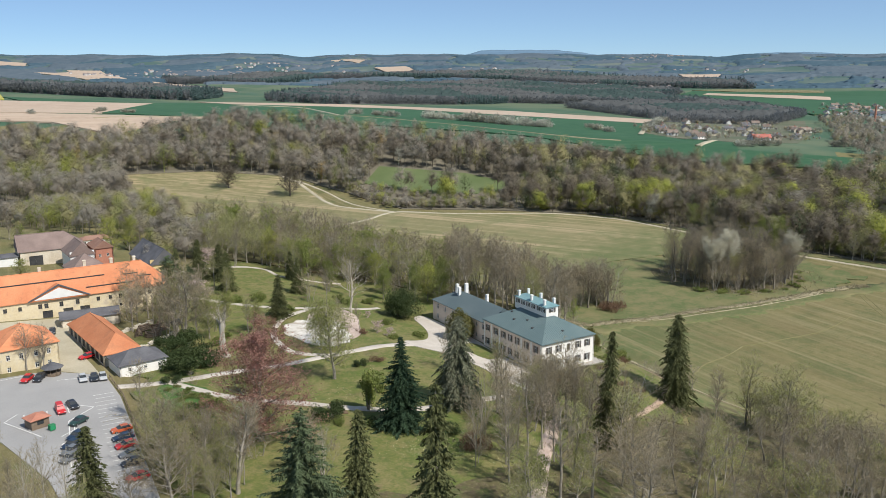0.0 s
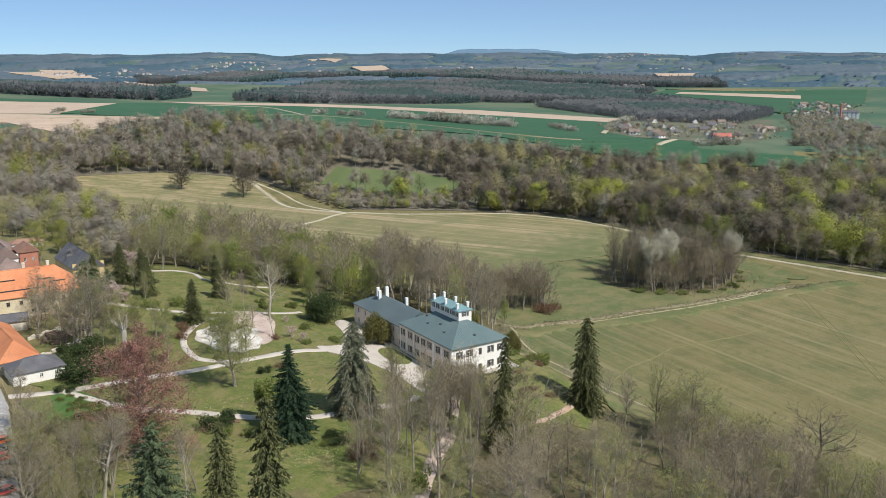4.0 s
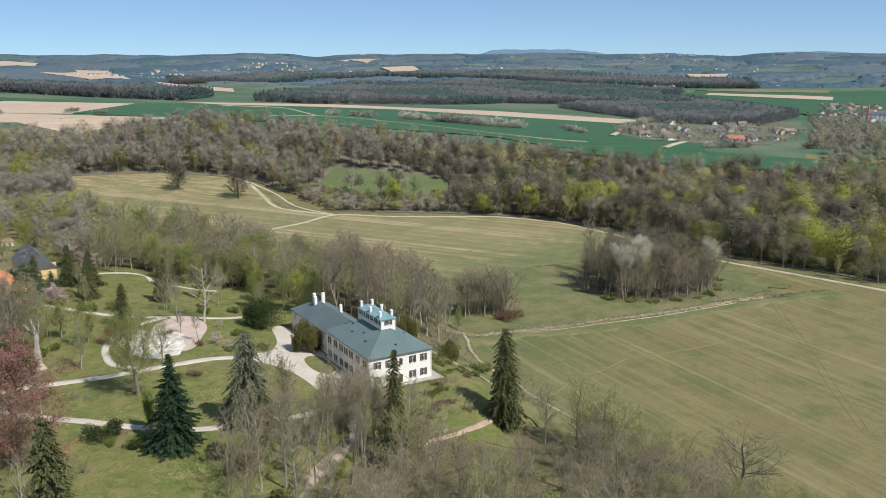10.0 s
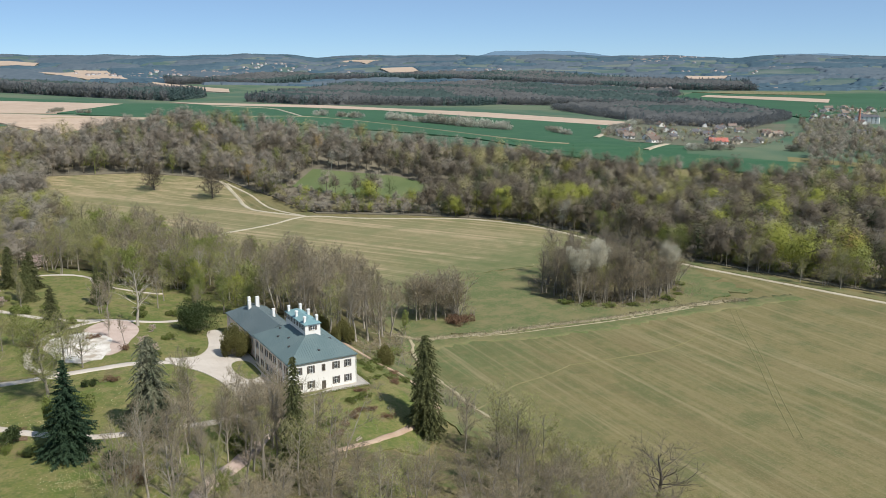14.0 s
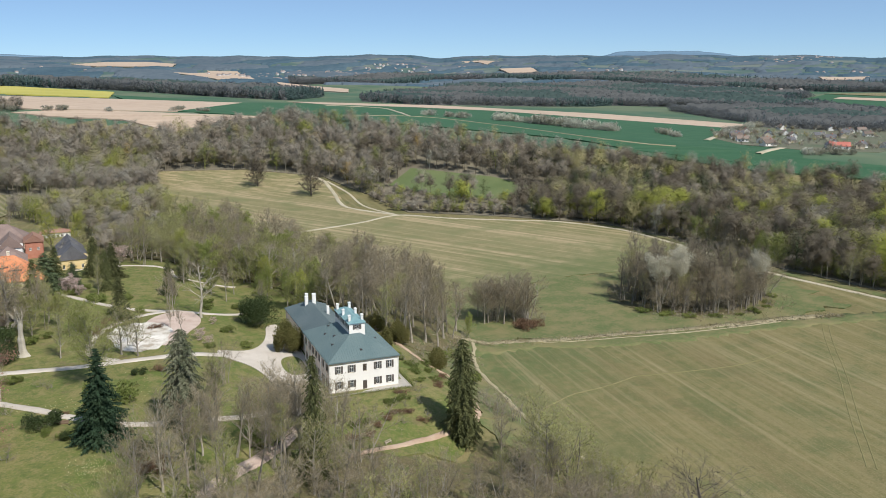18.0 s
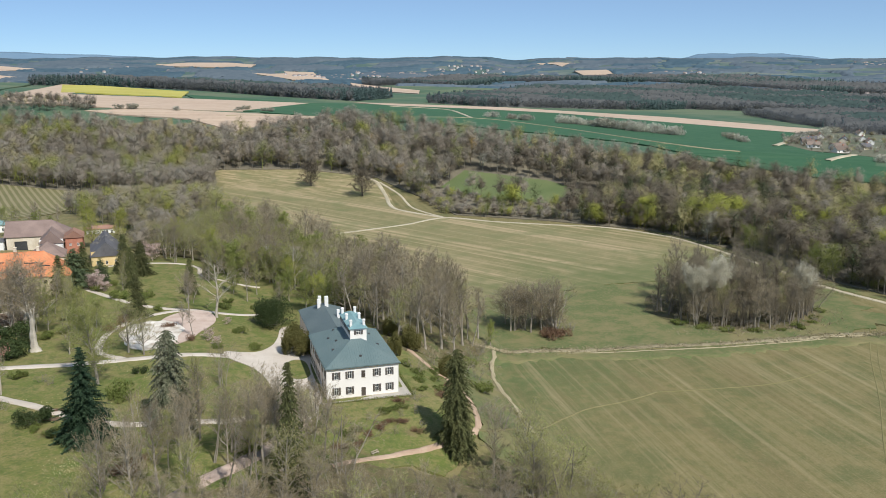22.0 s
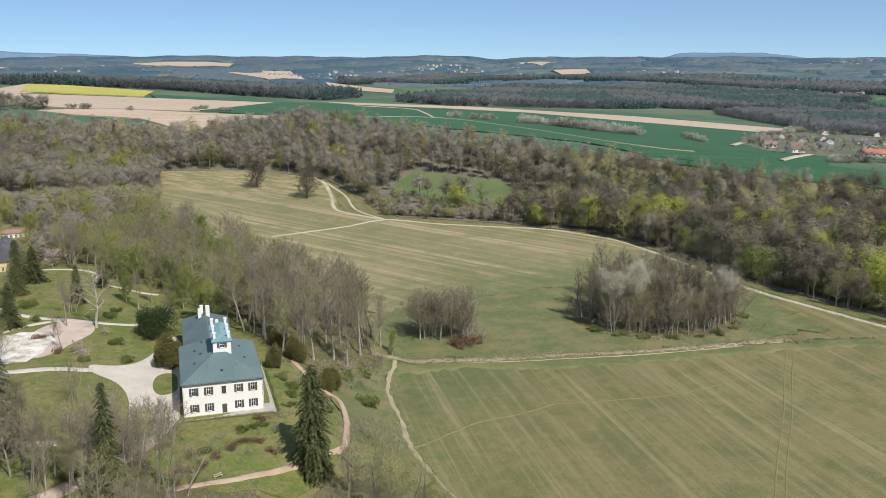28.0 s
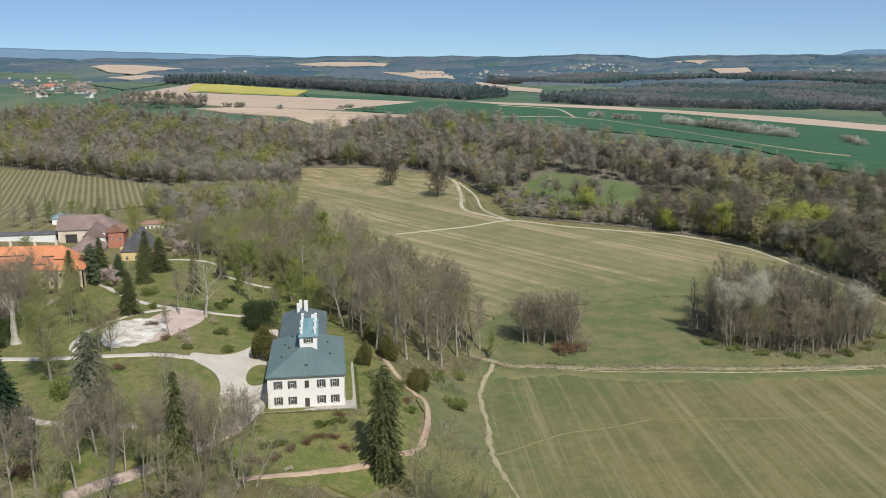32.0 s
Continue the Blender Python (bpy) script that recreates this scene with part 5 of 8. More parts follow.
PROTO["magnolia", 0] = tree_thing("magnolia", "small tree in pale pink blossom", "tree", broadleaf(162, 6, 3.6, 0.15, 9, 250, 900, 0.3), M["bark"], M["twig"], M["pinkblossom"])
PROTO["oldtree", 0] = tree_thing("old_tree", "ancient tree with a stout pale furrowed trunk", "tree", stump_tree(164, 15), M["palebark"], M["twig"], None)
PROTO["shrubby", 0] = tree_thing("bare_shrub", "tangled leafless grey-brown shrub", "bush", broadleaf(163, 5.0, 2.6, 0.1, 12, 1000, twig_w=0.04, stems=5), M["bark"], M["twig"], None)

NATIVE = {"limeleaf": 18, "goldcypress": 11, "colspruce": 25, "youngleaf": 22, "oak": 20, "parkoak": 20, "fir": 23, "greyspruce": 25, "pine": 22, "yewtree": 10.5, "yewcone": 9.3, "bush": 2.4, "redbush": 2.4, "evergreen": 5, "beech": 24, "plane": 20, "magnolia": 6, "shrubby": 5, "spruce": 20, "oldtree": 15,
          "bare": tuple(r[0] for r in TREES), "bud": tuple(r[0] for r in TREES), "copsetree": (24, 22, 20, 18), "green": (15, 17, 12), "blossom": (13, 10)}
PLACED = []


def plant(kind, x, y, h, wide=1.0, label="", group="", base=None, form=None, rng=random.Random(5)):
    ids = [k[1] for k in PROTO if k[0] == kind]
    i = ids[rng.randrange(len(ids))] if form is None else form
    nat = NATIVE[kind]
    nat = nat[i] if isinstance(nat, tuple) else nat
    s = h / nat
    ob = copy_thing(PROTO[kind, i], pose(0, 0, 0))
    ob.matrix_basis = pose(x, y, (ground(x, y) if base is None else base) - 0.05, 0, 0, rng.uniform(0, 360)) @ Matrix.Diagonal((s * wide, s * wide, s, 1))
    if label:
        ob["label"] = label
    if group:
        ob["group"] = group
    PLACED.append((x, y))
    return ob


# single trees and shrubs of the park
plant("fir", -52.3, -18, 20.8, 0.93)
plant("evergreen", -58.6, -14.2, 2.6, 1.0, "low spreading dark evergreen beside the fir")
plant("bush", -63.3, -10.3, 2.4, 0.6)
drape("ground_cover", ragged([(-91, 33), (-86, 32), (-81.5, 26), (-81.5, 21), (-87, 15), (-92, 10), (-94, 20)], 1.0, 2.0), M["herbs"], 0.16, 2.0, "fresh green ground cover beside the path")
for x, y, h in ((-90, 29, 1.1), (-86, 26, 1.2), (-84, 22, 0.9), (-89, 21, 1.0), (-91, 15, 1.3), (-87.5, 30, 1.0)):
    plant("bush", x, y, h, 1.3, "low fresh green leafy shrub")
for x, y, h in ((-95, 12, 3.5), (-92, 6, 3), (-95, 2, 4), (-90, 1, 3), (-87, 8, 2.5), (-88, -4, 3.5), (-84, 2, 2.5)):
    plant("shrubby", x, y, h, 1.2)
drape("flower_bed", [(-66.8, -3.4), (-66.4, -1.5), (-62.4, -2.9), (-59.0, -4.2), (-59.2, -6.0), (-62.8, -4.7)], M["bedsoil"], 0.24, 1.0, "narrow bed of bare brown soil")
plant("greyspruce", -35.6, -14.5, 21.8, 1.12)
plant("beech", -80.5, -9, 26, 1.2)
plant("pine", -88, -50, 24, 0.95)
plant("spruce", -77, -48, 21, 1.1)
plant("spruce", -80, -78, 36, 0.85)
plant("plane", -82, -44, 19, 0.5, "slender leafless birch with white bark")
plant("spruce", -117, -30, 19, 1.35)
plant("spruce", -13.4, -40.5, 27, 0.7)
plant("colspruce", 26.2, -22.5, 25, 1.05)
plant("yewtree", -6.5, 64, 11)
plant("yewcone", -2.6, 36.0, 10.4, 0.98)
plant("plane", -23, 68, 21, 1.1)
plant("oldtree", -71, 45.5, 15)
plant("plane", -76, 67, 20, 0.8)
plant("youngleaf", -53, 15, 22, 1.0, "large tree by the basin in thin yellow-green young leaf")
plant("bud", -47, 37, 15, 1.3, form=4)
plant("bud", -62, 40, 14)
plant("bare", -36, 144, 20)
plant("bare", -80, 66, 21, 0.9)
plant("bare", -76, 90, 17)
plant("spruce", -46, 70, 14, 1.5)
plant("spruce", -30.2, 94, 12.8, 1.3, "dense dark conifer on the park lawn")
plant("spruce", -24, 116, 11, 1.3, "dense dark conifer on the park lawn")
plant("spruce", -47, 126, 13, 1.7, "broad dark conifer behind the lawn")
plant("spruce", -53, 131, 15, 1.5, "broad dark conifer behind the lawn")
plant("spruce", -71, 99, 15, 1.3)
plant("spruce", -65, 114, 16, 1.4)
plant("goldcypress", -79, 99.5, 5.2, 0.9, "small clipped conical cypress by the stable wall")
plant("goldcypress", -76, 99.3, 5.0, 0.9, "small clipped conical cypress by the stable wall")
plant("youngleaf", -107, 167, 8.5, 1.3)
plant("bare", -117.4, 57, 13.5, 1.0, form=3)
plant("bare", -113.6, 55.8, 13, 1.0, form=3)
plant("pine", -68, 113, 14, 1.6, "dark spreading pine beside the stable range", form=0)
plant("pine", -60, 118, 9, 1.1)
plant("magnolia", -62, 108, 5)
plant("magnolia", -44, 152, 7, 1.3)
plant("bare", -30, 47, 10, 0.9, "dark low leafless tree with a twisted trunk")
plant("bare", -76, 64, 24, 1.3, form=4)
plant("evergreen", -82.5, 40, 6.5, 1.2)
plant("evergreen", -77, 42.5, 5.5, 1.2)
plant("goldcypress", -54.6, -6.8, 11, 1.0, "narrow yellow-green columnar cypress")
plant("bush", -59, -13, 1.8, 1.6)
plant("bush", -87, 23, 1.3, 2.2)
plant("bush", -84, 20, 1.2, 2.0)
plant("evergreen", -78, 58, 5.5, 1.2)
plant("evergreen", -84, 50, 4.5, 1.2)
plant("evergreen", -88, 34, 2.2, 1.5)
for x, y, s in ((-17, 54, 2.6), (-24, 37.8, 1.8), (-60, 106, 3), (-56, 112, 2.4), (-40, 76, 2.2), (-72, 25, 2.6), (-63, -3, 1.8), (-30, -8, 2.6), (-48, -26, 1.6), (-20, 80, 2.6), (-10, 82, 2.6), (-66, 60, 2.4), (-70, 56, 3), (-50, 78, 2)):
    plant("bush", x, y, s)
for x, y, s in ((-42, -30, 1.7), (92, 73, 3.8), (97, 74, 3.4), (94, 76, 3.6), (-60, 0, 1.0), (-50, 70, 1.6)):
    plant("redbush", x, y, s)
plant("bush", -16, 58, 1.6, 0.6)
for x, y, h in ((-4.5, -8, 9), (-7, -4, 8), (-3, -14, 10), (-9, -12, 9)):
    plant("bare", x, y, h, 1.15, "spreading leafless ornamental tree beside the drive", form=5)
for kind, x, y, h, wd in (("bud", -30, -22, 20, 0.8), ("bare", -42, -33, 17, 0.7), ("bare", -18, -27, 18, 0.7), ("bare", -16, -13, 15, 0.8), ("bare", -25, -33, 19, 0.7), ("bud", -36, -38, 16, 0.8), ("bare", -10, -24, 16, 0.8), ("bare", -6, -30, 18, 0.8), ("bare", -48, -40, 15, 0.7), ("bud", -20, -40, 18, 0.8), ("bare", -33, -46, 18, 0.8)):
    plant(kind, x, y, h, wd)
for kind, x, y, h, wd, fm in (("bare", -13.5, -26.5, 21, 0.95, 3), ("bare", -30, -23, 18.5, 0.9, 3), ("bare", -38, -44, 21, 1.0, 1), ("bare", -42.5, -43, 18.5, 1.0, 3), ("bare", -21, -37, 20, 0.95, 6), ("bare", -41, -58, 22, 1.0, 1),
                             ("bare", -15, -34, 19, 1.0, 1), ("bare", -20.6, -30.5, 18, 1.0, 3), ("bare", -28, -33, 18, 1.0, 6), ("bare", -10, -31, 16, 1.1, 3), ("bud", -24, -28, 15, 1.1, 3), ("bare", -32, -41, 18, 1.0, 0), ("bud", -8, -23, 13, 1.1, 4), ("bare", -26, -47, 18, 1.1, 6), ("bud", -15, -46, 17, 1.1, 4), ("bare", -34, -31, 15, 1.1, 3),
                             ("bare", -4, -9.5, 9.5, 1.2, 5), ("bare", -7.5, -8, 10, 1.1, 5), ("bud", -33, -52, 17, 1.1, 1), ("bare", -47, -50, 17, 1.0, 3)):
    plant(kind, x, y, h, wd, form=fm)
plant("bare", -14, -18, 14)
plant("bare", -20, -24, 15)
plant("bare", -24, 8, 12, 0.8)

for kind, x, y, h, wd in (("bud", -60, 58, 13, 0.9), ("bud", -66, 76, 12, 0.9), ("bare", -31, 82, 12, 0.9), ("bud", -45, 45, 9, 0.9), ("green", -16, 100, 12, 0.8), ("bud", -24, 112, 14, 0.9), ("bare", -12, 92, 15, 0.9), ("bud", -8, 102, 14, 0.9), ("bare", -3, 76, 13, 0.8), ("bud", -52, 102, 10, 0.8), ("bare", -33, 56, 9, 0.8), ("bud", -70, 92, 13, 0.9)):
    plant(kind, x, y, h, wd)

for kind, x, y, h, wd in (("bare", -98, -9, 13, 1.2), ("bud", -89, -14, 11, 1.3), ("bare", -92, -28, 20, 1.5), ("bud", -96, -10, 15, 1.3), ("bare", -76, -30, 16, 1.2), ("bare", -90, -22, 17, 1.2), ("bare", -74, 14, 12, 1.2), ("bare", -80, 91, 17, 1.1), ("bare", -87, 80, 16, 1.1), ("bud", -43, 34, 13, 1.2), ("bare", -31, 68, 16, 1.0), ("green", -2, 118, 14, 1.1), ("green", -14, 124, 15, 1.1), ("bud", -52, 116, 13, 1.0)):
    plant(kind, x, y, h, wd)
for x, y, h in ((-80, 46, 4.5), (-76, 50, 3.6), (-86, 44, 4.0), (-82, 62, 4.0), (-90, 12, 3.0), (-92, -4, 3.0), (-64, -6, 4.5)):
    plant("evergreen", x, y, h, 1.1)
for x, y, h in ((-84, 30, 3.0), (-78, 8, 3.4), (-88, 6, 3.6), (-80, -8, 3.2), (-84, -16, 4.0), (-92, -14, 3.4), (-72, 4, 2.4), (-70, -20, 3.0), (-96, -24, 3.6), (-66, 20, 2.2), (-75, 72, 4.0), (-83, 70, 4.4), (-88, 92, 4.0), (-70, 102, 3.4), (-64, 18, 2.0)):
    plant("shrubby", x, y, h, 1.3)
for x, y, h in ((-26, 44, 3.4), (-24, 40, 2.6), (-20, 62, 2.2), (-58, 104, 3.6)):
    plant("magnolia", x, y, h, 1.2, "garden shrub in pale greyish blossom")

for kind, x, y, h, wd in (("bud", -101, 3, 10, 0.9), ("bare", -101.5, -10, 16, 1.5), ("bud", -102.5, -20, 15, 1.5), ("bare", -99.5, 13, 15, 0.7), ("bare", -104, -30, 16, 1.4)):
    plant(kind, x, y, h, wd, form=4)

for x, y, h in ((-44, -66, 15), (-37, -62, 17), (-30, -66, 16), (-50, -60, 14), (-33, -72, 18), (-24, -62, 17), (-56, -68, 15)):
    plant("bare" if h > 15 else "bud", x, y, h, 1.3)

for kind, x, y, h, wd in (("bush", -44.5, 92.6, 3.4, 1.0), ("evergreen", -45.5, -25.5, 2.6, 1.5), ("bush", -21, -27, 4.0, 1.1), ("redbush", -44, -34.5, 3.4, 0.9), ("redbush", -37, 57, 1.8, 1.1), ("evergreen", -43.5, 20, 2.2, 1.1), ("redbush", -38.5, 20.5, 1.8, 1.1), ("redbush", -53, 58.5, 2.4, 1.2), ("redbush", -50, 65, 2.2, 1.2), ("redbush", -31, 44, 1.6, 1.1),
                          ("bush", -47, 4, 5.0, 0.8), ("bush", -14, 41, 2.2, 1.3), ("bush", -18.5, 88, 1.8, 1.3), ("bush", -88, 11.5, 2.6, 1.6), ("bush", -84, 14, 2.2, 1.7), ("bush", -40, -50, 4.5, 0.9), ("green", -32, -54, 10, 0.7), ("bush", -53, 94.5, 3.6, 1.1), ("magnolia", -60.5, 107, 6, 1.2),
                          ("youngleaf", -63, 70, 12, 1.0), ("youngleaf", -70, 62, 13, 1.0), ("youngleaf", -57, 62, 10, 1.0), ("youngleaf", -75, 80, 13, 1.0), ("spruce", -49.5, 109, 14, 1.3), ("youngleaf", -20, 128, 15, 1.0), ("youngleaf", -10, 140, 15, 1.0), ("plane", -2, 128, 18, 1.0), ("plane", 6, 106, 19, 0.9), ("youngleaf", 4, 150, 16, 1.0), ("youngleaf", 16, 130, 15, 1.0), ("plane", 12, 92, 20, 0.8)):
    plant(kind, x, y, h, wd)

for x, y, h, wd in ((-70, 196, 19, 0.9), (-60, 212, 16, 1.0), (4, 104, 14, 1.0), (-22, 142, 16, 1.0), (-6, 148, 13, 1.0), (10, 76, 15, 0.9), (-36, 176, 15, 1.0), (20, 118, 13, 1.0)):
    plant("limeleaf", x, y, h, wd)

# two lone trees and a copse in the meadows
plant("oak", 92, 408, 22, 1.0, "lone spreading leafless oak in the pasture")
plant("oak", 62, 454, 20, 1.0, "lone spreading leafless oak in the pasture")
copse = "copse in the meadow"
rng = random.Random(21)
for k in range(96):
    a, r = rng.uniform(0, 6.28), rng.random() ** 0.5
    x, y = 176 + 30 * r * math.cos(a) - 6 * r * math.sin(a), 88 + 26 * r * math.sin(a)
    if rng.random() < 0.14:
        plant("bud", x, y, rng.uniform(13, 22), 1.1, "", copse)
    else:
        plant("copsetree", x, y, rng.choice((15, 18, 20, 22, 24, 25)) + rng.uniform(-1.5, 1.5), rng.uniform(0.95, 1.3), "", copse)
for x, y, h in ((152, 74, 23.5), (158, 73, 25), (164, 76, 24)):
    plant("blossom", x, y, h, 0.88, "", copse)
plant("blossom", 194, 66, 22, 0.95, "", copse)
for k in range(20):
    plant("bare" if k % 3 else "copsetree", 90 + rng.uniform(-10, 13), 85 + rng.uniform(-7, 9), rng.uniform(15, 20), 1.25, "", "small clump at the ditch", form=rng.choice((3, 3, 2)) if k % 3 == 0 else rng.choice((3, 4, 5)))
for k in range(14):
    plant("shrubby", 90 + rng.uniform(-11, 13), 83 + rng.uniform(-7, 8), rng.uniform(2.5, 4.5), 1.3, "", "small clump at the ditch")
for k in range(26):
    a = -2.75 + 2.5 * k / 26
    plant("bare" if k % 2 else "copsetree", 176 + 31 * math.cos(a) + rng.uniform(-2, 2), 87 + 27 * math.sin(a) + rng.uniform(-1, 4), rng.uniform(11, 20), 1.15, "", copse, form=rng.choice((3, 2)) if k % 2 == 0 else rng.choice((3, 5, 4)))
    plant("bush" if k % 3 == 0 else "shrubby", 176 + 33 * math.cos(a) + rng.uniform(-2, 2), 86 + 29 * math.sin(a), rng.uniform(1.2, 2.4), 1.6, "", copse)
plant("blossom", 240, 198, 18, 0.7)

for k in range(85):
    a, r = rng.uniform(0, 6.28), rng.random() ** 0.35
    plant("shrubby", 176 + 31 * r * math.cos(a), 88 + 27 * r * math.sin(a), rng.uniform(2.2, 4.5), 1.4, "", copse)
for x, y, h, wd in ((24, 28.7, 7.2, 0.75), (31, 37, 8, 0.9), (27, 46, 6.5, 0.9)):
    plant("yewcone", x, y, h, wd, "brownish olive conical evergreen on the slope")
for x, y, h in ((10, 70, 13), (15, 76, 15), (6, 78, 14), (20, 84, 13), (2, 92, 12), (-2, 86, 11)):
    plant("green", x, y, h)
plant("green", 66, 64.5, 9.5, 0.8, "small round tree in fresh green leaf at the ditch")
plant("bush", 48, 22.4, 4.4, 0.8, "round fresh green shrub on the slope")
for x, y, h, wd in ((24.5, 2, 1.3, 1.7), (26, 9, 1.5, 1.6), (27, 15, 1.4, 1.8), (25.5, 21, 1.7, 1.6), (30, 5, 1.3, 1.7), (31, 12, 1.4, 1.8), (33, 20, 1.6, 1.6), (34, 4, 1.6, 1.5), (12, -10, 1.5, 1.5), (14.5, -9, 1.2, 1.6), (1.5, -19, 1.4, 1.6), (4, -18, 1.1, 1.7), (17, -8, 1.2, 1.5), (40, 33, 2.2, 1.5), (45, 38, 2.4, 1.5), (52, 46, 2.2, 1.6)):
    plant("bush", x, y, h, wd, "low spreading green brush on the slope")
for x, y, h in ((9.4, -17, 1.3), (12, -15, 1.2), (6, -20, 1.2), (15, -15, 1.3), (18, -18, 1.2), (17, -5, 1.3), (29, 0, 1.5), (34, 10, 1.4), (3, -24, 1.2), (-1, -25, 1.4)):
    plant("redbush", x, y, h, 1.3, "low russet brush on the grassy slope")
for x, y, h in ((21, -5, 2.2), (20, -11, 2.0), (16, -12, 1.6), (28, 18, 3.4), (36, 30, 4.0), (44, 30, 4.5), (50, 34, 4.0), (48, 42, 4.6), (55, 50, 4.0), (60, 56, 4.4), (38, -4, 2.6), (43, -2, 4.0), (46, 8, 3.0), (8, -13, 1.6), (2, -22, 1.8), (13, -19, 1.6), (20, -17, 1.8)):
    plant("shrubby", x, y, h, 1.5)
for x, y, h in ((37.3, 22, 6.8), (39.5, 25.5, 6.4)):
    plant("yewcone", x, y, h, 0.85, "brownish olive evergreen on the slope")

# wood on the slope east and north of the house
rng = random.Random(33)
wood = "wood on the slope"


def scatter(n, inside, box4, gap, pick, group, tries=6000, forms=(None,)):
    out = []
    while len(out) < n and tries:
        tries -= 1
        x, y = rng.uniform(box4[0], box4[1]), rng.uniform(box4[2], box4[3])
        if not inside(x, y) or any((x - a) ** 2 + (y - b) ** 2 < gap * gap for a, b in out):
            continue
        if any((x - a) ** 2 + (y - b) ** 2 < 9 for a, b in PLACED):
            continue
        out.append((x, y))
        kind, h, wd = pick(x, y)
        form = rng.choice(forms) if kind in ("bare", "bud") else None
        plant(kind, x, y, h, wd, "", group, form=form)
    return out


def mix(*rows):
    def choose(x, y):
        k = rng.random() * sum(r[0] for r in rows)
        for r in rows:
            k -= r[0]
            if k <= 0:
                return r[1], rng.uniform(r[2], r[3]), r[4]
        return rows[-1][1], rows[-1][2], rows[-1][4]
    return choose


SLOPE = [(24, 40), (34, 37), (44, 44), (58, 54), (64, 70), (66, 92), (58, 112), (44, 104), (26, 92), (18, 68), (20, 56)]
scatter(74, lambda x, y: in_poly(x, y, SLOPE), (16, 68, 34, 114), 3.8, mix((7, "bare", 18, 25, 1.25), (1.6, "bud", 15, 20, 1.2)), wood, forms=(0, 1, 2, 3, 6, 6))
NORTH = [(20, 66), (10, 84), (2, 104), (-10, 122), (-24, 150), (-24, 190), (-30, 236), (4, 236), (30, 200), (44, 160), (54, 118), (40, 100)]
scatter(96, lambda x, y: in_poly(x, y, NORTH), (-32, 56, 64, 238), 5.0, mix((4, "bare", 14, 20, 1.1), (3.6, "bud", 13, 18, 1.4), (1.6, "green", 11, 16, 1.3)), wood, forms=(None, 3, 4, 4))
WEST = [(-66, 156), (-40, 168), (-26, 190), (-30, 240), (-14, 300), (-6, 420), (-60, 430), (-104, 380), (-74, 262), (-56, 236), (-52, 186)]
YARDTREES = [(-150, 225), (-84, 222), (-96, 268), (-130, 276)]
scatter(22, lambda x, y: in_poly(x, y, YARDTREES), (-152, -80, 220, 280), 6.0, mix((3, "bare", 10, 15, 1.0), (3, "bud", 9, 14, 1.0), (2, "green", 9, 14, 1.0)), wood)

PARKNORTH = [(-84, 96), (-66, 128), (-62, 150), (-46, 158), (-30, 150), (-18, 132), (-4, 118), (6, 104), (10, 120), (-8, 160), (-24, 186), (-60, 190), (-92, 150)]
scatter(36, lambda x, y: in_poly(x, y, PARKNORTH) and x > -52 + 0.2 * (y - 120), (-92, 10, 96, 190), 5.5, mix((3.2, "bare", 13, 19, 1.35), (3.4, "bud", 12, 17, 1.5), (1.0, "green", 10, 15, 1.3)), "trees at the head of the park", forms=(3, 4, 4, 5))

# wood in the foreground, below the park
fore = "wood below the park"
FORE = [(-40, -44), (-24, -36), (-12, -25), (-2, -24), (1, -34), (4, -48), (30, -52), (31, -36), (44, -34), (54, -42), (56, -60), (58, -84), (20, -88), (-10, -84), (-18, -60), (-30, -54)]


def fore_pick(x, y):
    if x > 27:
        h = rng.uniform(10, 14)
    elif x > 1:
        h = min(18.0, max(7.0, 0.55 * (-y - 31))) * rng.uniform(0.8, 1.0)
    else:
        h = rng.uniform(13, 18.5)
    return ("bud" if rng.random() < 0.3 else "bare"), h, rng.uniform(1.1, 1.45)


scatter(54, lambda x, y: in_poly(x, y, FORE), (-52, 62, -90, -22), 4.4, fore_pick, fore, forms=(None, 1, 3, 4, 5, 6))
for x, y, h, form in ((-31.7, -27.9, 15, 4), (-16.7, -21.1, 14, 3), (-12.2, -22.8, 16, 6), (-14.5, -18.5, 12, 4), (-9.5, -17, 13, 3)):
    plant("bare", x, y, h, 1.15, "", fore, form=form)
plant("parkoak", 60, -66.5, 18.5, 1.35, "", fore)
plant("bare", 32, -31.5, 16.5, 0.9, "", fore, form=3)
plant("bud", 33, -51, 19.5, 1.3, "", fore, form=4)
plant("bud", 41, -47, 16, 1.4, "", fore, form=5)
plant("bud", 46, -53, 13, 1.2, "", fore, form=5)
plant("bud", 37.5, -36.5, 19.4, 0.95, "", fore, form=4)
for x, y, h in ((40, -36, 12), (45, -40, 12), (38, -44, 14), (49, -46, 11)):
    plant("bud", x, y, h, 1.3, "", fore, form=5)
for x, y, h, kind in ((36, -62, 12, "bud"), (42, -68, 12, "bare"), (48, -62, 11, "bud"), (54, -76, 12, "bare"), (47, -78, 13, "bud"), (38, -76, 13, "bare"), (58, -84, 12, "bud"), (32, -70, 14, "bare"), (50, -88, 13, "bare"), (40, -86, 14, "bud"), (64, -80, 10, "bud"), (30, -82, 15, "bare"), (66, -90, 12, "bare"), (24, -78, 15, "bud"), (58, -94, 13, "bare")):
    plant(kind, x, y, h, 1.25, "", fore, form=rng.choice((3, 4, 5)))
for x, y, h in ((44, -3, 5), (47, -8, 6), (42, -8, 6)):
    plant("shrubby", x, y, h, 1.3)
LEFT = [(-112, -40), (-124, -22), (-146, -8), (-146, -60), (-108, -62)]
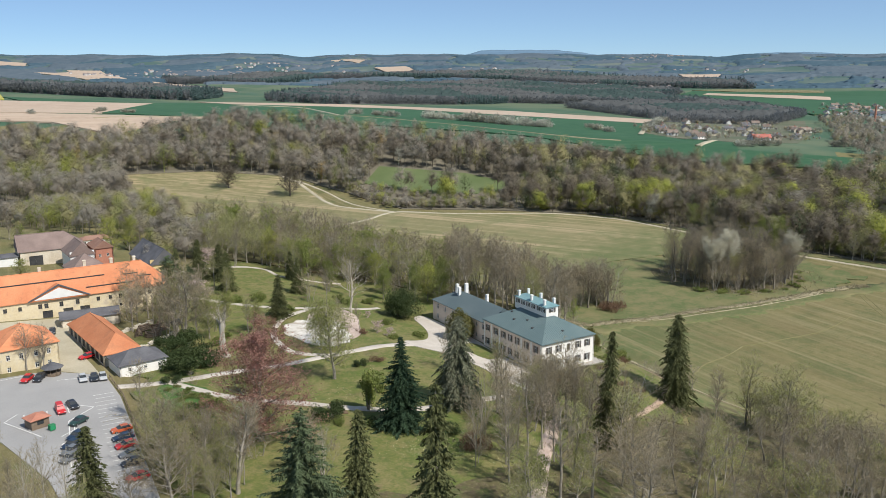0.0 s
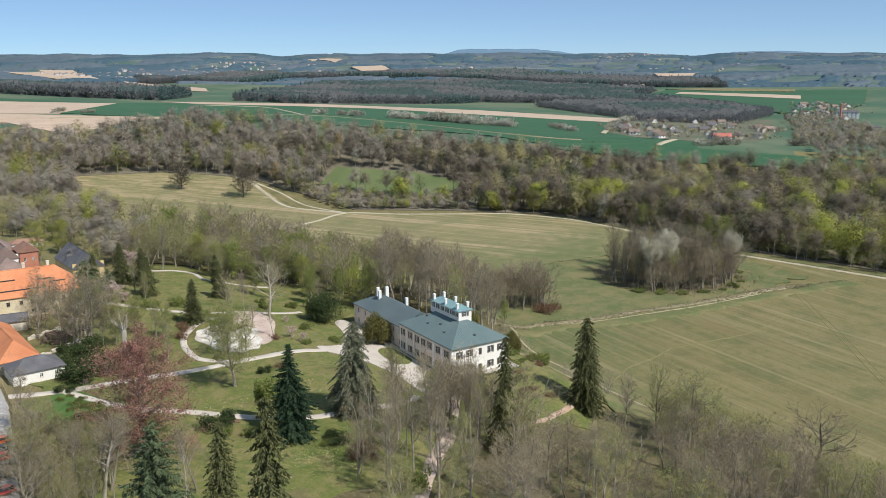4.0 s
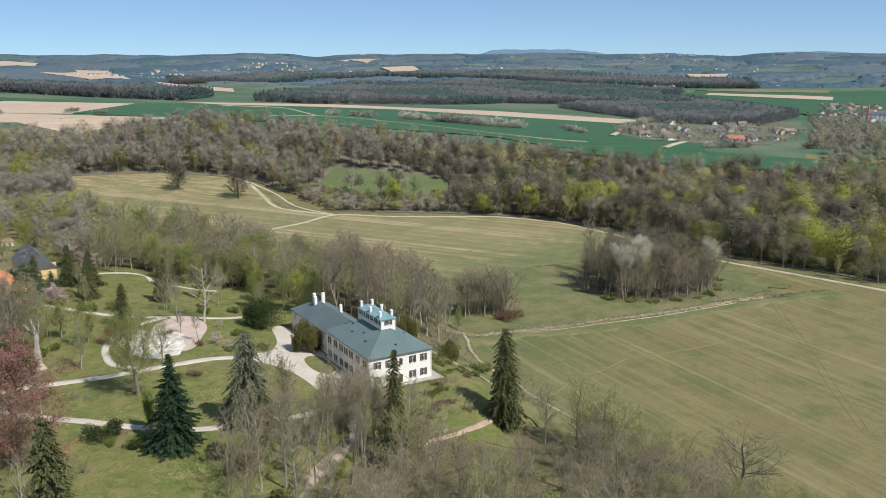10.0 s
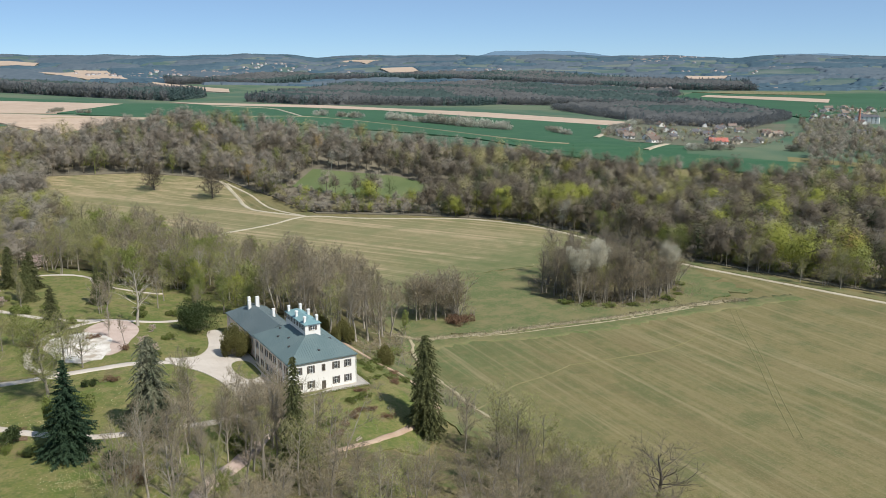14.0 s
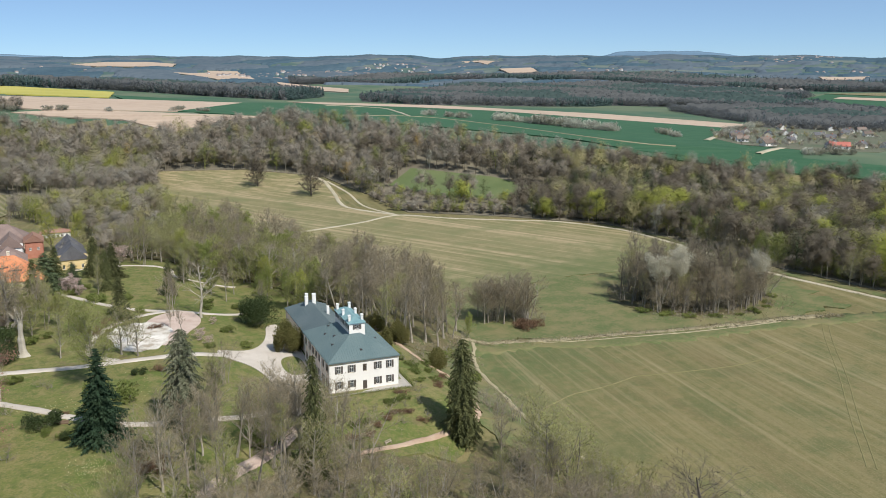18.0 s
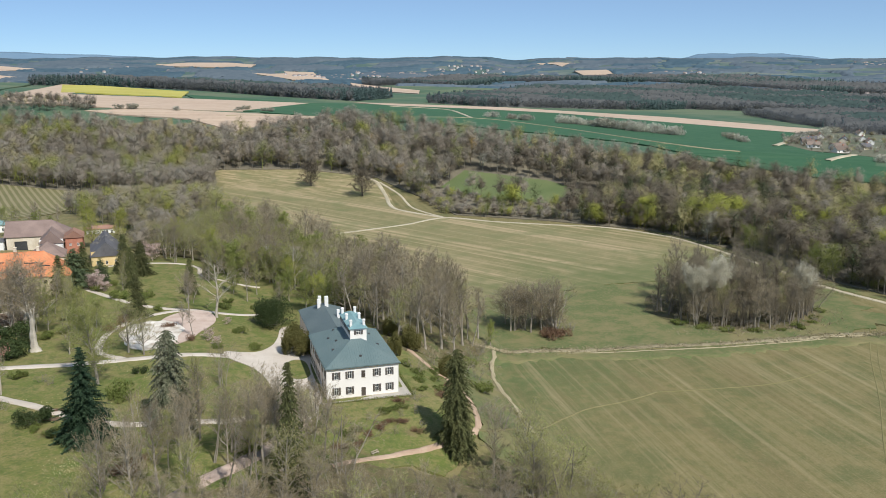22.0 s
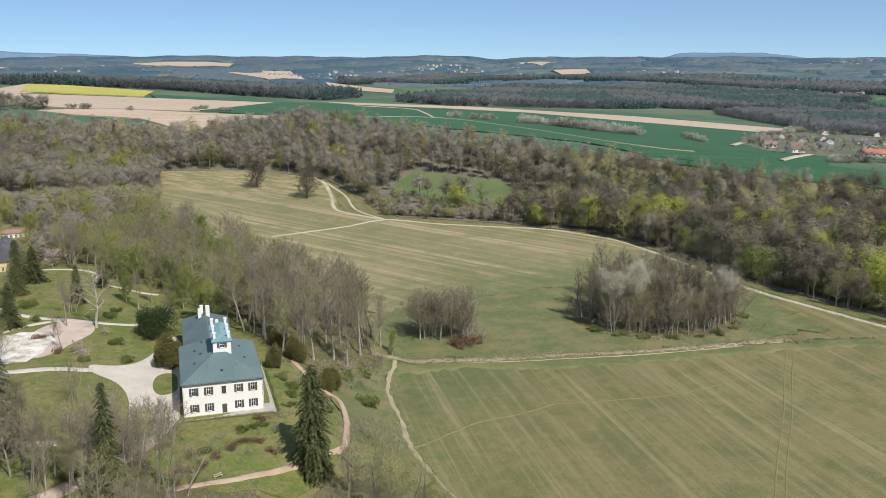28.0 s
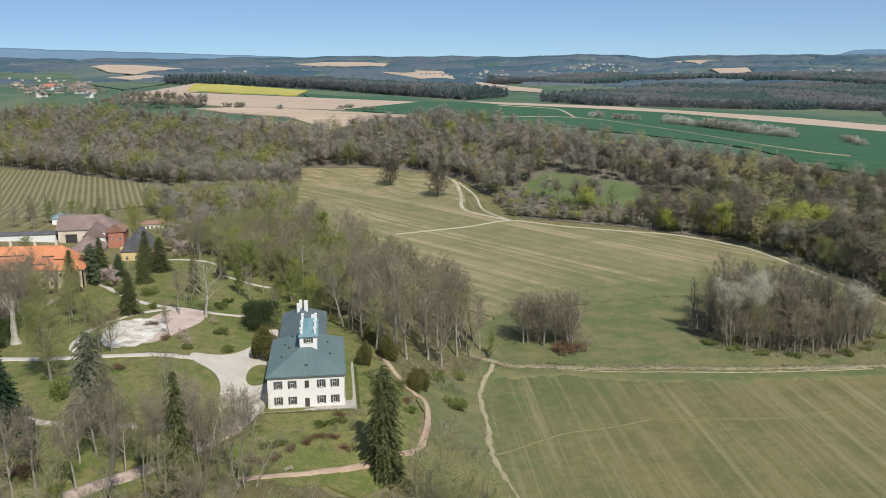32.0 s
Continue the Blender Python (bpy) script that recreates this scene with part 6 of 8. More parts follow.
scatter(26, lambda x, y: in_poly(x, y, LEFT), (-148, -104, -64, -6), 5.0, mix((6, "bare", 15, 20, 0.75), (1, "bud", 12, 15, 0.9)), fore)
for x, y in ((-124, -30), (-121, -34), (-127, -36)):
    plant("plane", x, y, 19, 0.45, "slender leafless birch with white bark", fore)
BANK = [(-100, -4), (-94, -8), (-86, -16), (-90, -30), (-99, -36), (-102, -14)]
scatter(22, lambda x, y: in_poly(x, y, BANK), (-106, -82, -38, 28), 3.2, mix((6, "bare", 11, 16, 0.9), (3, "bud", 9, 13, 0.9)), fore)
scatter(16, lambda x, y: -86 < x < -66, (-86, -66, 58, 104), 4.0, mix((4, "bare", 12, 18, 0.8), (2, "bud", 8, 13, 1.0)), "trees between park and farmyard")
for k in range(55):
    x, y = rng.uniform(-50, 56), rng.uniform(-66, -22)
    if in_poly(x, y, FORE):
        plant("shrubby", x, y, rng.uniform(3, 5), 1.1, "", fore)

hedge = thing("clipped_hedge", "low clipped dark hedge along the terrace edge", "hedge", 0, 0, 0)
for x0, y0, x1, y1 in ((-0.6, -2.6, 20.4, -2.6), (21.5, -2.0, 21.5, 26)):
    n = int(math.hypot(x1 - x0, y1 - y0) / 1.5)
    for k in range(n):
        t = (k + 0.5) / n
        gv, gf = [], []
        g = random.Random(900 + k)
        for q in range(60):
            leaf(gv, gf, Vector((g.uniform(-0.8, 0.8), g.uniform(-0.3, 0.3), g.uniform(0, 0.7))), 0.22, g)
        hp = link_mesh("hedge_plant", gv, gf, M["leaf_bush"], hedge)
        x, y = x0 + (x1 - x0) * t, y0 + (y1 - y0) * t
        hp.matrix_basis = pose(x, y, ground(x, y), 0, 0, math.degrees(math.atan2(y1 - y0, x1 - x0)))


bench = thing("garden_bench", "weathered wooden bench beside the footpath", "bench", 6.0, -28.2, ground(6.0, -28.2), 28)
for k in range(3):
    part("seat_slat", boxes((-0.95, 0.95, -0.2 + 0.16 * k, -0.07 + 0.16 * k, 0.42, 0.46), bevel=0.008), M["paleplank"], bench)
for k in range(2):
    part("back_slat", boxes((-0.95, 0.95, 0.27, 0.31, 0.58 + 0.17 * k, 0.71 + 0.17 * k), bevel=0.008), M["paleplank"], bench)
for x in (-0.8, 0.8):
    part("leg", boxes((x - 0.05, x + 0.05, -0.2, -0.1, -0.2, 0.415), bevel=0.008), M["paleplank"], bench)
    part("leg", boxes((x - 0.05, x + 0.05, 0.2, 0.265, -0.2, 0.9), bevel=0.008), M["paleplank"], bench)


# ---- woods beyond the meadows ----
def fast_mesh(name, verts, faces, material, label, category, smooth=False):
    """One object of kind stuff from arrays of corners and triangles."""
    me = bpy.data.meshes.new(name)
    nv, nf = len(verts), len(faces)
    me.vertices.add(nv)
    me.vertices.foreach_set("co", np.asarray(verts, dtype=np.float32).ravel())
    me.loops.add(nf * 3)
    me.loops.foreach_set("vertex_index", np.asarray(faces, dtype=np.int32).ravel())
    me.polygons.add(nf)
    me.polygons.foreach_set("loop_start", np.arange(0, nf * 3, 3, dtype=np.int32))
    me.materials.append(material)
    me.update(calc_edges=True)
    if smooth:
        me.polygons.foreach_set("use_smooth", [True] * nf)
    return tagged(new(name, me), label, category, "", "stuff")


def tri_arrays(verts, faces):
    out = []
    for f in faces:
        for k in range(1, len(f) - 1):
            out.append((f[0], f[k], f[k + 1]))
    return np.array([tuple(v) for v in verts], dtype=np.float32), np.array(out, dtype=np.int32)


def small_tree(seed, twigs, leaves, wide=0.27, tw=0.010, ls=0.035, bole=0.26):
    """A tree one metre high: a trunk, rising limbs, and a rounded crown of fine twigs and small leaves."""
    g = random.Random(seed)
    v, f = [], []
    lean = Vector((g.gauss(0, 0.03), g.gauss(0, 0.03), 0.75))
    tube(v, f, Vector((0, 0, -0.03)), lean, 0.015, 0.004, 3)
    tips = []
    n = 14
    for k in range(n):
        fz = bole + (0.74 - bole) * (k + g.random()) / n
        a = k * 2.4 + g.uniform(-0.4, 0.4)
        d = Vector((math.cos(a), math.sin(a), 0.15 + 1.5 * fz + g.uniform(-0.2, 0.3))).normalized()
        ln = wide * (1.5 - 0.9 * fz) * g.uniform(0.8, 1.2)
        c = lean * (fz / 0.75)
        sliver(v, f, c, d, ln, 0.014, g)
        for t in (0.45, 0.75, 1.0):
            tips.append((c + d * ln * t, d, ln * 0.55))
    tips.append((Vector((lean.x, lean.y, 0.84)), Vector((0, 0, 1)), 0.16))
    heart = Vector((lean.x * 0.7, lean.y * 0.7, 0.46))

    def flake(p, along, length, width):
        out = ((p - heart).normalized() + rand_dir(g) * 0.12).normalized()
        along = (along - out * along.dot(out)).normalized()
        side = along.cross(out) * width / 2
        m = len(v)
        v.extend((p - side, p + side, p + along * length))
        f.append((m, m + 1, m + 2))

    for k in range(twigs):
        c, d, r = tips[g.randrange(len(tips))]
        p = c + rand_dir(g) * r * 0.6 * g.random()
        flake(p, d * 0.5 + rand_dir(g, 0.3), r * g.uniform(0.5, 1.0), tw * g.uniform(0.8, 1.5))
    for k in range(twigs // 6):
        c, d, r = tips[g.randrange(len(tips))]
        p = heart.lerp(c, g.uniform(0.55, 0.85))
        flake(p, d + rand_dir(g, 0.3) * 0.4, r * g.uniform(0.7, 1.2), tw * 1.7)
    for k in range(leaves):
        c, d, r = tips[g.randrange(len(tips))]
        p = c + rand_dir(g, 0.15) * r * 0.95 * g.random() ** 0.35
        flake(p, rand_dir(g), ls * g.uniform(0.8, 1.7), ls * g.uniform(0.9, 1.4))
    return tri_arrays(v, f)


def grow(name, templates, spots, material, label, category):
    vs, fs, n = [], [], 0
    for x, y, h, wd, turn, k in spots:
        tv, tf = templates[k % len(templates)]
        c, s = math.cos(turn), math.sin(turn)
        q = np.empty_like(tv)
        q[:, 0] = (tv[:, 0] * c - tv[:, 1] * s) * h * wd + x
        q[:, 1] = (tv[:, 0] * s + tv[:, 1] * c) * h * wd + y
        q[:, 2] = tv[:, 2] * h + ground(x, y) - 0.2
        vs.append(q)
        fs.append(tf + n)
        n += len(tv)
    if vs:
        fast_mesh(name, np.concatenate(vs), np.concatenate(fs), material, label, category, False)


rng = random.Random(77)
SPECIES = {
    "bare": ([small_tree(200 + k, 560, 0, 0.27, tw=0.0098) for k in range(5)], M["woodtwig"], "dense leafless brown wood"),
    "dark": ([small_tree(205 + k, 560, 0, 0.26, tw=0.0098) for k in range(4)], M["woodtwig_dark"], "dense dark leafless wood"),
    "grey": ([small_tree(240 + k, 440, 0, 0.25, tw=0.0098) for k in range(4)], M["woodtwig_grey"], "pale grey leafless trees in the wood"),
    "olive": ([small_tree(210 + k, 210, 130, 0.27, tw=0.012, ls=0.022) for k in range(4)], M["twig_olive"], "trees with a veil of olive buds in the wood"),
    "moss": ([small_tree(215 + k, 60, 560, 0.27, ls=0.022, bole=0.16) for k in range(4)], M["leaf_young"], "trees in thin olive-green young leaf"),
    "lime": ([small_tree(220 + k, 10, 1150, 0.29, ls=0.024, bole=0.14) for k in range(4)], M["leaf_lime"], "trees in bright yellow-green young leaf in the wood"),
    "bright": ([small_tree(260 + k, 10, 3000, 0.30, ls=0.024, bole=0.12) for k in range(3)], M["leaf_lime"], "full round crowns in yellow-green young leaf at the wood's edge"),
    "orange": ([small_tree(230 + k, 10, 420, 0.25, ls=0.025) for k in range(2)], M["leaf_orange"], "bronze-leaved trees in the wood"),
    "deep": ([small_tree(255 + k, 60, 260, 0.25, ls=0.027, bole=0.1) for k in range(3)], M["leaf_shade"], "dark trees standing for evergreen understory and shadow deep in the wood"),
    "white": ([small_tree(250 + k, 10, 420, 0.25, ls=0.025) for k in range(2)], M["maybush"], "white blossoming trees at the wood's edge"),
}


def leafless():
    k = rng.random()
    return "bare" if k < 0.60 else "dark" if k < 0.70 else "grey"


WEST_SPOTS = []
BELT = [(-8, 536), (61, 500), (112, 452), (130, 390), (134, 318), (182, 283), (230, 236), (242, 181), (246, 111), (252, 86), (264, 40), (300, -60), (420, -60), (620, 160), (530, 190), (430, 240), (368, 300), (330, 345), (290, 400), (200, 520), (120, 606), (30, 596), (-70, 660), (-190, 760), (-330, 880), (-470, 760), (-420, 640), (-280, 640), (-200, 575), (-120, 500), (-84, 476), (-52, 440), (-14, 430), (-6, 500)]
for tries in range(2600):
    x, y = rng.uniform(-106, -4), rng.uniform(154, 432)
    if not in_poly(x, y, WEST) or any((x - p) ** 2 + (y - q) ** 2 < 30 for p, q in WEST_SPOTS):
        continue
    WEST_SPOTS.append((x, y))
PASTURE = [(150, 406), (178, 434), (226, 384), (250, 330), (206, 336), (176, 356)]
spots = {k: [] for k in SPECIES}
for x, y in WEST_SPOTS:
    k = rng.random()
    kind = "lime" if k < 0.08 else "moss" if k < 0.2 else "olive" if k < 0.42 else leafless()
    spots[kind].append((x, y, rng.uniform(9, 18), rng.uniform(0.95, 1.35), rng.uniform(0, 6.28), rng.randrange(9)))
cell, seen_cells = 8.4, {}
n = 0
for tries in range(60000):
    x, y = rng.uniform(-470, 620), rng.uniform(-60, 880)
    if not in_poly(x, y, BELT) or in_poly(x, y, PASTURE):
        continue
    key = (int(x // cell), int(y // cell))
    if key in seen_cells:
        continue
    seen_cells[key] = 1
    patch = noise.noise(Vector((x * 0.016, y * 0.016, 3.0))) + 0.4 * noise.noise(Vector((x * 0.06, y * 0.06, 7.0)))
    s = y + 0.75 * x
    front = ss(490, 400, s) * ss(170, 230, x)
    west = ss(60, -60, x)
    young = ss(-0.05, 0.35, patch)
    k = rng.random()
    p1 = 0.012 + 0.26 * front * young + 0.20 * west * young
    p2 = p1 + 0.04 + 0.10 * young + 0.10 * west
    p3 = p2 + 0.08 + 0.10 * young
    kind = "lime" if k < p1 else "moss" if k < p2 else "olive" if k < p3 else leafless()
    if kind == "lime" and front > 0.5 and rng.random() < 0.6:
        kind = "bright"
    # Right front: darker trees put shadow gaps, and real understory, into the colour.
    if kind in ("bare", "grey") and rng.random() < 0.92 * ss(120, 220, x) * ss(640, 500, s):
        kind = rng.choice(("dark", "dark", "dark", "deep"))
    k = rng.random()
    kind = "orange" if k < 0.006 else "white" if k < 0.008 else kind
    low = in_poly(x, y, [(130, 390), (134, 318), (182, 283), (240, 316), (212, 330), (176, 352), (150, 405)])
    h = rng.uniform(13, 24) + 2 * ss(520, 420, s) * ss(150, 240, x) + 3 * ss(620, 540, s) * ss(120, 0, x)
    if low:
        h = rng.uniform(6, 9)
        kind = rng.choice(("olive", "bare", "grey", "bare", "moss", "dark", "bare", "lime"))
    spots[kind].append((x, y, h, rng.uniform(0.85, 1.2) * (1.25 if low else 1), rng.uniform(0, 6.28), rng.randrange(9)))
for k, (x, y, h) in enumerate(((270, 208, 19), (316, 226, 18), (300, 205, 19), (272, 126, 15), (282, 255, 18), (352, 224, 19), (394, 227, 20), (258, 84, 7), (290, 190, 18), (290, 150, 17), (330, 170, 18), (306, 150, 17), (250, 236, 14))):
    spots["bright"].append((x, y, h, 1.15, k * 1.7, k))
for x, y, h in ((266, 184, 18), (268, 188, 15)):
    spots["orange"].append((x, y, h, 1.2, x, 0))
spots["white"].append((239, 198, 16, 1.0, 1.0, 1))
spots["bright"].append((180, 336, 17, 1.2, 0.4, 2))
spots["lime"] += [(202, 314, 13, 1.1, 2.0, 1), (214, 300, 14, 1.1, 3.0, 0), (230, 274, 12, 1.2, 4.0, 3)]
# undergrowth along the wood's edge
for line in ([(96, 474), (116, 452), (126, 420), (128, 380), (126, 330), (140, 312), (182, 284), (228, 238), (242, 190), (246, 112), (252, 88), (264, 42), (290, -40)], [(-14, 548), (30, 530), (90, 485)]):
    pts = curve_pts(line, 4.0)
    for x, y in pts:
        for q in range(6 if y < 240 else 3):
            kind = rng.choice(("moss", "olive", "bare", "grey", "dark", "bare", "olive", "moss"))
            spots[kind].append((x + rng.uniform(1, 10), y + rng.uniform(1, 9), rng.uniform(3.0, 7.5), rng.uniform(1.3, 1.9), rng.uniform(0, 6.28), rng.randrange(9)))
drape("wood_floor_valley", BELT, M["woodfloor"], 0.5, 12, "brown floor of the valley wood")
drape("river_pasture", PASTURE, M["lawn_lush"], 0.8, 12, "narrow green pasture inside the wood")
for kind, (tmpl, material, label) in SPECIES.items():
    grow("valley_wood", tmpl, spots[kind], material, label, "wood")

# trees along the path at the wood's edge, near enough to tell apart
edge_wood = "edge of the valley wood"
rng = random.Random(78)
for k in range(70):
    t = k / 70
    y = 240 - 300 * t
    x = 238 + 8 * ss(130, 60, y) + 34 * ss(60, -60, y) + 6 + rng.random() ** 1.5 * 34
    kind = ("bare", "bud", "green", "bare", "bud")[rng.randrange(5)]
    plant(kind, x, y + rng.uniform(-4, 4), rng.uniform(11, 19), 1.05, "", edge_wood)
for x, y, h in ((182, 292, 9), (150, 306, 10), (166, 318, 13), (205, 276, 9), (214, 268, 8)):
    plant("green" if h > 8.5 else "bush", x, y, h if h > 8.5 else 4, 1.1, "", edge_wood)

# hedges and bushes of the fields
PROTO["mayhedge", 0] = tree_thing("hedge_bush", "rounded field bush white with blossom", "bush", shrub(170, 4.5, 4.0, 5.0, 800, 0.46, 16), M["bark"], None, M["maybush"])
PROTO["hedge", 0] = tree_thing("hedge_bush", "grey-green field hedge bush", "bush", shrub(171, 4.5, 4.0, 4.4, 600, 0.48, 16), M["bark"], None, M["fieldbush"])
NATIVE["mayhedge"], NATIVE["hedge"] = 5.0, 4.4
for line, n, share, size in (([(380, 700), (407, 630), (420, 579), (440, 548)], 36, 0.75, 11.5), ([(326, 775), (330, 770)], 2, 1, 9), ([(342, 748), (352, 729), (358, 716)], 5, 0.8, 9), ([(474, 536), (462, 480)], 7, 0.4, 7),
                             ([(-170, 812), (-60, 757), (-30, 745)], 10, 0.1, 6), ([(20, 770), (70, 778)], 6, 0.3, 4.5), ([(40, 800), (60, 815)], 3, 0.3, 5), ([(500, 470), (560, 520), (700, 640)], 16, 0.4, 9), ([(480, 330), (560, 300), (640, 260)], 14, 0.5, 8)):
    pts = curve_pts(line, 5)
    for k in range(n):
        x, y = pts[int(rng.random() * (len(pts) - 1))]
        plant("mayhedge" if rng.random() < share else "hedge", x + rng.uniform(-5, 5), y + rng.uniform(-5, 5), size * rng.uniform(0.7, 1.25), 1.0, "", "field hedges")


# ---- far woods and hills ----
def blob(seed, cone):
    """A small far tree of a few slivers: an upright brush, or a cone of drooping boughs."""
    g = random.Random(seed)
    v, f = [], []
    if cone:
        for k in range(15):
            z = 0.12 + 0.86 * k / 15
            a = k * 2.4
            ln = 0.30 * (1 - z) + 0.04
            sliver(v, f, Vector((0, 0, z + 0.06)), Vector((math.cos(a), math.sin(a), -0.35)).normalized(), ln, 0.20, g)
        sliver(v, f, Vector((0, 0, 0.6)), Vector((0, 0, 1)), 0.4, 0.1, g)
    else:
        for k in range(30):
            d = rand_dir(g)
            r = g.random() ** 0.4
            p = Vector((d.x * 0.36 * r, d.y * 0.36 * r, 0.50 + 0.34 * d.z))
            sliver(v, f, p, (rand_dir(g, 0.6) * 0.8 + Vector((0, 0, 0.5))).normalized(), g.uniform(0.14, 0.26), g.uniform(0.08, 0.14), g)
        sliver(v, f, Vector((0, 0, 0)), Vector((0, 0, 1)), 0.6, 0.05, g)
    return tri_arrays(v, f)


def on_field(x, y):
    return any(q[3] > 600 and q[1] < x < q[2] and q[3] < y < q[4] and in_poly(x, y, q[0]) for q in DRAPED)


CONES, DOMES = [blob(300 + k, True) for k in range(4)], [blob(310 + k, False) for k in range(5)]
rng = random.Random(79)


def far_wood(name, poly, spacing, share, size, label):
    cells, a, b, a_rim, b_rim = {}, [], [], [], []
    xs, ys = [p[0] for p in poly], [p[1] for p in poly]
    area = (max(xs) - min(xs)) * (max(ys) - min(ys))
    for t in range(int(area / spacing ** 2 * 1.6)):
        x, y = rng.uniform(min(xs), max(xs)), rng.uniform(min(ys), max(ys))
        key = (int(x // spacing), int(y // spacing))
        if key in cells or not in_poly(x, y, poly) or on_field(x, y):
            continue
        cells[key] = 1
        con = noise.noise(Vector((x * 0.006, y * 0.006, 1.0))) * 0.8 + rng.random() < share and share > 0
        row = (x, y, size * rng.uniform(0.75, 1.25), rng.uniform(0.8, 1.2), rng.uniform(0, 6.28), rng.randrange(20))
        (a if con else b).append(row)
    for x, y, con in canopy_patch(name + "_canopy", poly, size, share, label):
        row = (x + rng.uniform(-3, 3), y + rng.uniform(-4, 2), size * rng.uniform(0.55, 1.2), rng.uniform(0.7, 1.2), rng.uniform(0, 6.28), rng.randrange(20))
        (a_rim if con else b_rim).append(row)
    grow(name, CONES, a[::7] + a_rim, M["hazeconifer"], "distant dark conifers, " + label, "wood")
    grow(name, DOMES, b[::3] + b_rim, M["hazewood"], "distant leafless woodland, " + label, "wood")


def canopy_patch(name, poly, size, share, label, step=4.5):
    """The closed top of a distant wood: a sheet of touching rounded crowns that falls to the ground at its rim; gives the spots of the trees along that rim."""
    xs, ys = [p[0] for p in poly], [p[1] for p in poly]
    g = random.Random(len(poly) + int(size))
    cells = {}
    for i in range(int((max(xs) - min(xs)) / step) + 1):
        for j in range(int((max(ys) - min(ys)) / step) + 1):
            x, y = min(xs) + i * step, min(ys) + j * step
            if in_poly(x, y, poly) and not on_field(x, y):
                cells[i, j] = (x, y)
    index, vs, fs, which, edge = {}, [], [], [], []
    for (i, j), (x, y) in cells.items():
        depth = next((k for k in (1, 2, 3) if not all((i + p, j + q) in cells for p in (-k, 0, k) for q in (-k, 0, k))), 4)
        x, y = x + g.uniform(-1.6, 1.6), y + g.uniform(-1.6, 1.6)
        if depth < 4 and any((i + p, j - 3) not in cells for p in (-3, 0, 3)):
            edge.append((x, y, noise.noise(Vector((x * 0.006, y * 0.006, 1.0))) * 0.9 + 0.35 * noise.noise(Vector((x / 9, y / 9, 6.0))) + 0.5 < share + 0.1))
        near = noise.voronoi(Vector((x / 10.5, y / 10.5, 0.3)))[0][0]
        tall = 0.72 + 0.3 * noise.noise(Vector((x * 0.02, y * 0.02, 4.0)))
        up = -0.3 if depth == 1 else size * (tall + 0.34 - 0.9 * near * near) * (0, 0, 0.30, 0.66, 1)[depth]
        index[i, j] = len(vs)
        vs.append((x, y, ground(x, y) + up))
    for i, j in cells:
        if (i + 1, j) in cells and (i, j + 1) in cells and (i + 1, j + 1) in cells:
            a, b, c, d = index[i, j], index[i + 1, j], index[i + 1, j + 1], index[i, j + 1]
            fs += [(a, b, c), (a, c, d)]
            x, y = cells[i, j]
            con = noise.noise(Vector((x * 0.006, y * 0.006, 1.0))) * 0.9 + 0.35 * noise.noise(Vector((x / 9, y / 9, 6.0))) + 0.5 < share + 0.1
            which += [1 if con else 0] * 2
    ob = fast_mesh(name, vs, fs, M["hazewood"], "closed canopy of a distant wood, " + label, "wood", True)
    ob.data.materials.append(M["hazeconifer"])
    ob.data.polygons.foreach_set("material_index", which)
    return edge


def near_wood(poly, spacing, label):
    """A wood at middle distance, of whole small trees."""
    cells, rows = {}, {k: [] for k in SPECIES}
    xs, ys = [p[0] for p in poly], [p[1] for p in poly]
    for t in range(6000):
        x, y = rng.uniform(min(xs), max(xs)), rng.uniform(min(ys), max(ys))
        key = (int(x // spacing), int(y // spacing))
        if key in cells or not in_poly(x, y, poly):
            continue
        cells[key] = 1
        rows[rng.choice(("bare", "bare", "grey", "dark", "bare", "olive"))].append((x, y, rng.uniform(8, 14), rng.uniform(0.9, 1.3), rng.uniform(0, 6.28), rng.randrange(9)))
    for kind, (tmpl, material, tree_label) in SPECIES.items():
        grow("distant_wood", tmpl, rows[kind], material, "leafless wood " + label, "wood")


far_wood("far_wood", [(347, 1150), (560, 1560), (860, 1900), (1221, 1800), (1456, 1370), (1300, 1000), (1015, 904), (950, 1045), (837, 1170), (640, 1105), (420, 1075)], 9.5, 0.45, 14, "on a low ridge")
far_wood("far_wood", [(1000, 640), (1180, 960), (1050, 1000), (840, 1010), (760, 720), (700, 640), (820, 560)], 9.5, 0.1, 12, "behind the village")
far_wood("far_wood", [(-330, 1500), (-150, 1640), (260, 1560), (330, 1300), (229, 1120), (120, 1210), (-2, 1360), (-120, 1420)], 10, 0.27, 17, "behind the fields")
near_wood([(-250, 850), (-170, 790), (-120, 780), (-110, 800), (-160, 850), (-220, 900)], 8.5, "beside the ploughed field")
far_wood("far_wood", [(430, 2050), (900, 2250), (1250, 2050), (1500, 1500), (1700, 1300), (1900, 1500), (1600, 2100), (1000, 2600), (500, 2400)], 16, 0.3, 16, "across the valley")

near_wood([(600, 330), (720, 400), (910, 560), (980, 540), (880, 430), (700, 260), (560, 200), (520, 250)], 10.5, "beside the village")

# hill woods up to the last ridge: closed canopies with an uneven top and steep edges
def wooded(x, y, r):
    v = noise.noise(Vector((x * 0.0020, y * 0.0034, 9.0))) + 0.45 * noise.noise(Vector((x * 0.008, y * 0.011, 2.0)))
    return v < 0.36 + 0.5 * ss(3300, 4500, r) and not on_field(x, y)


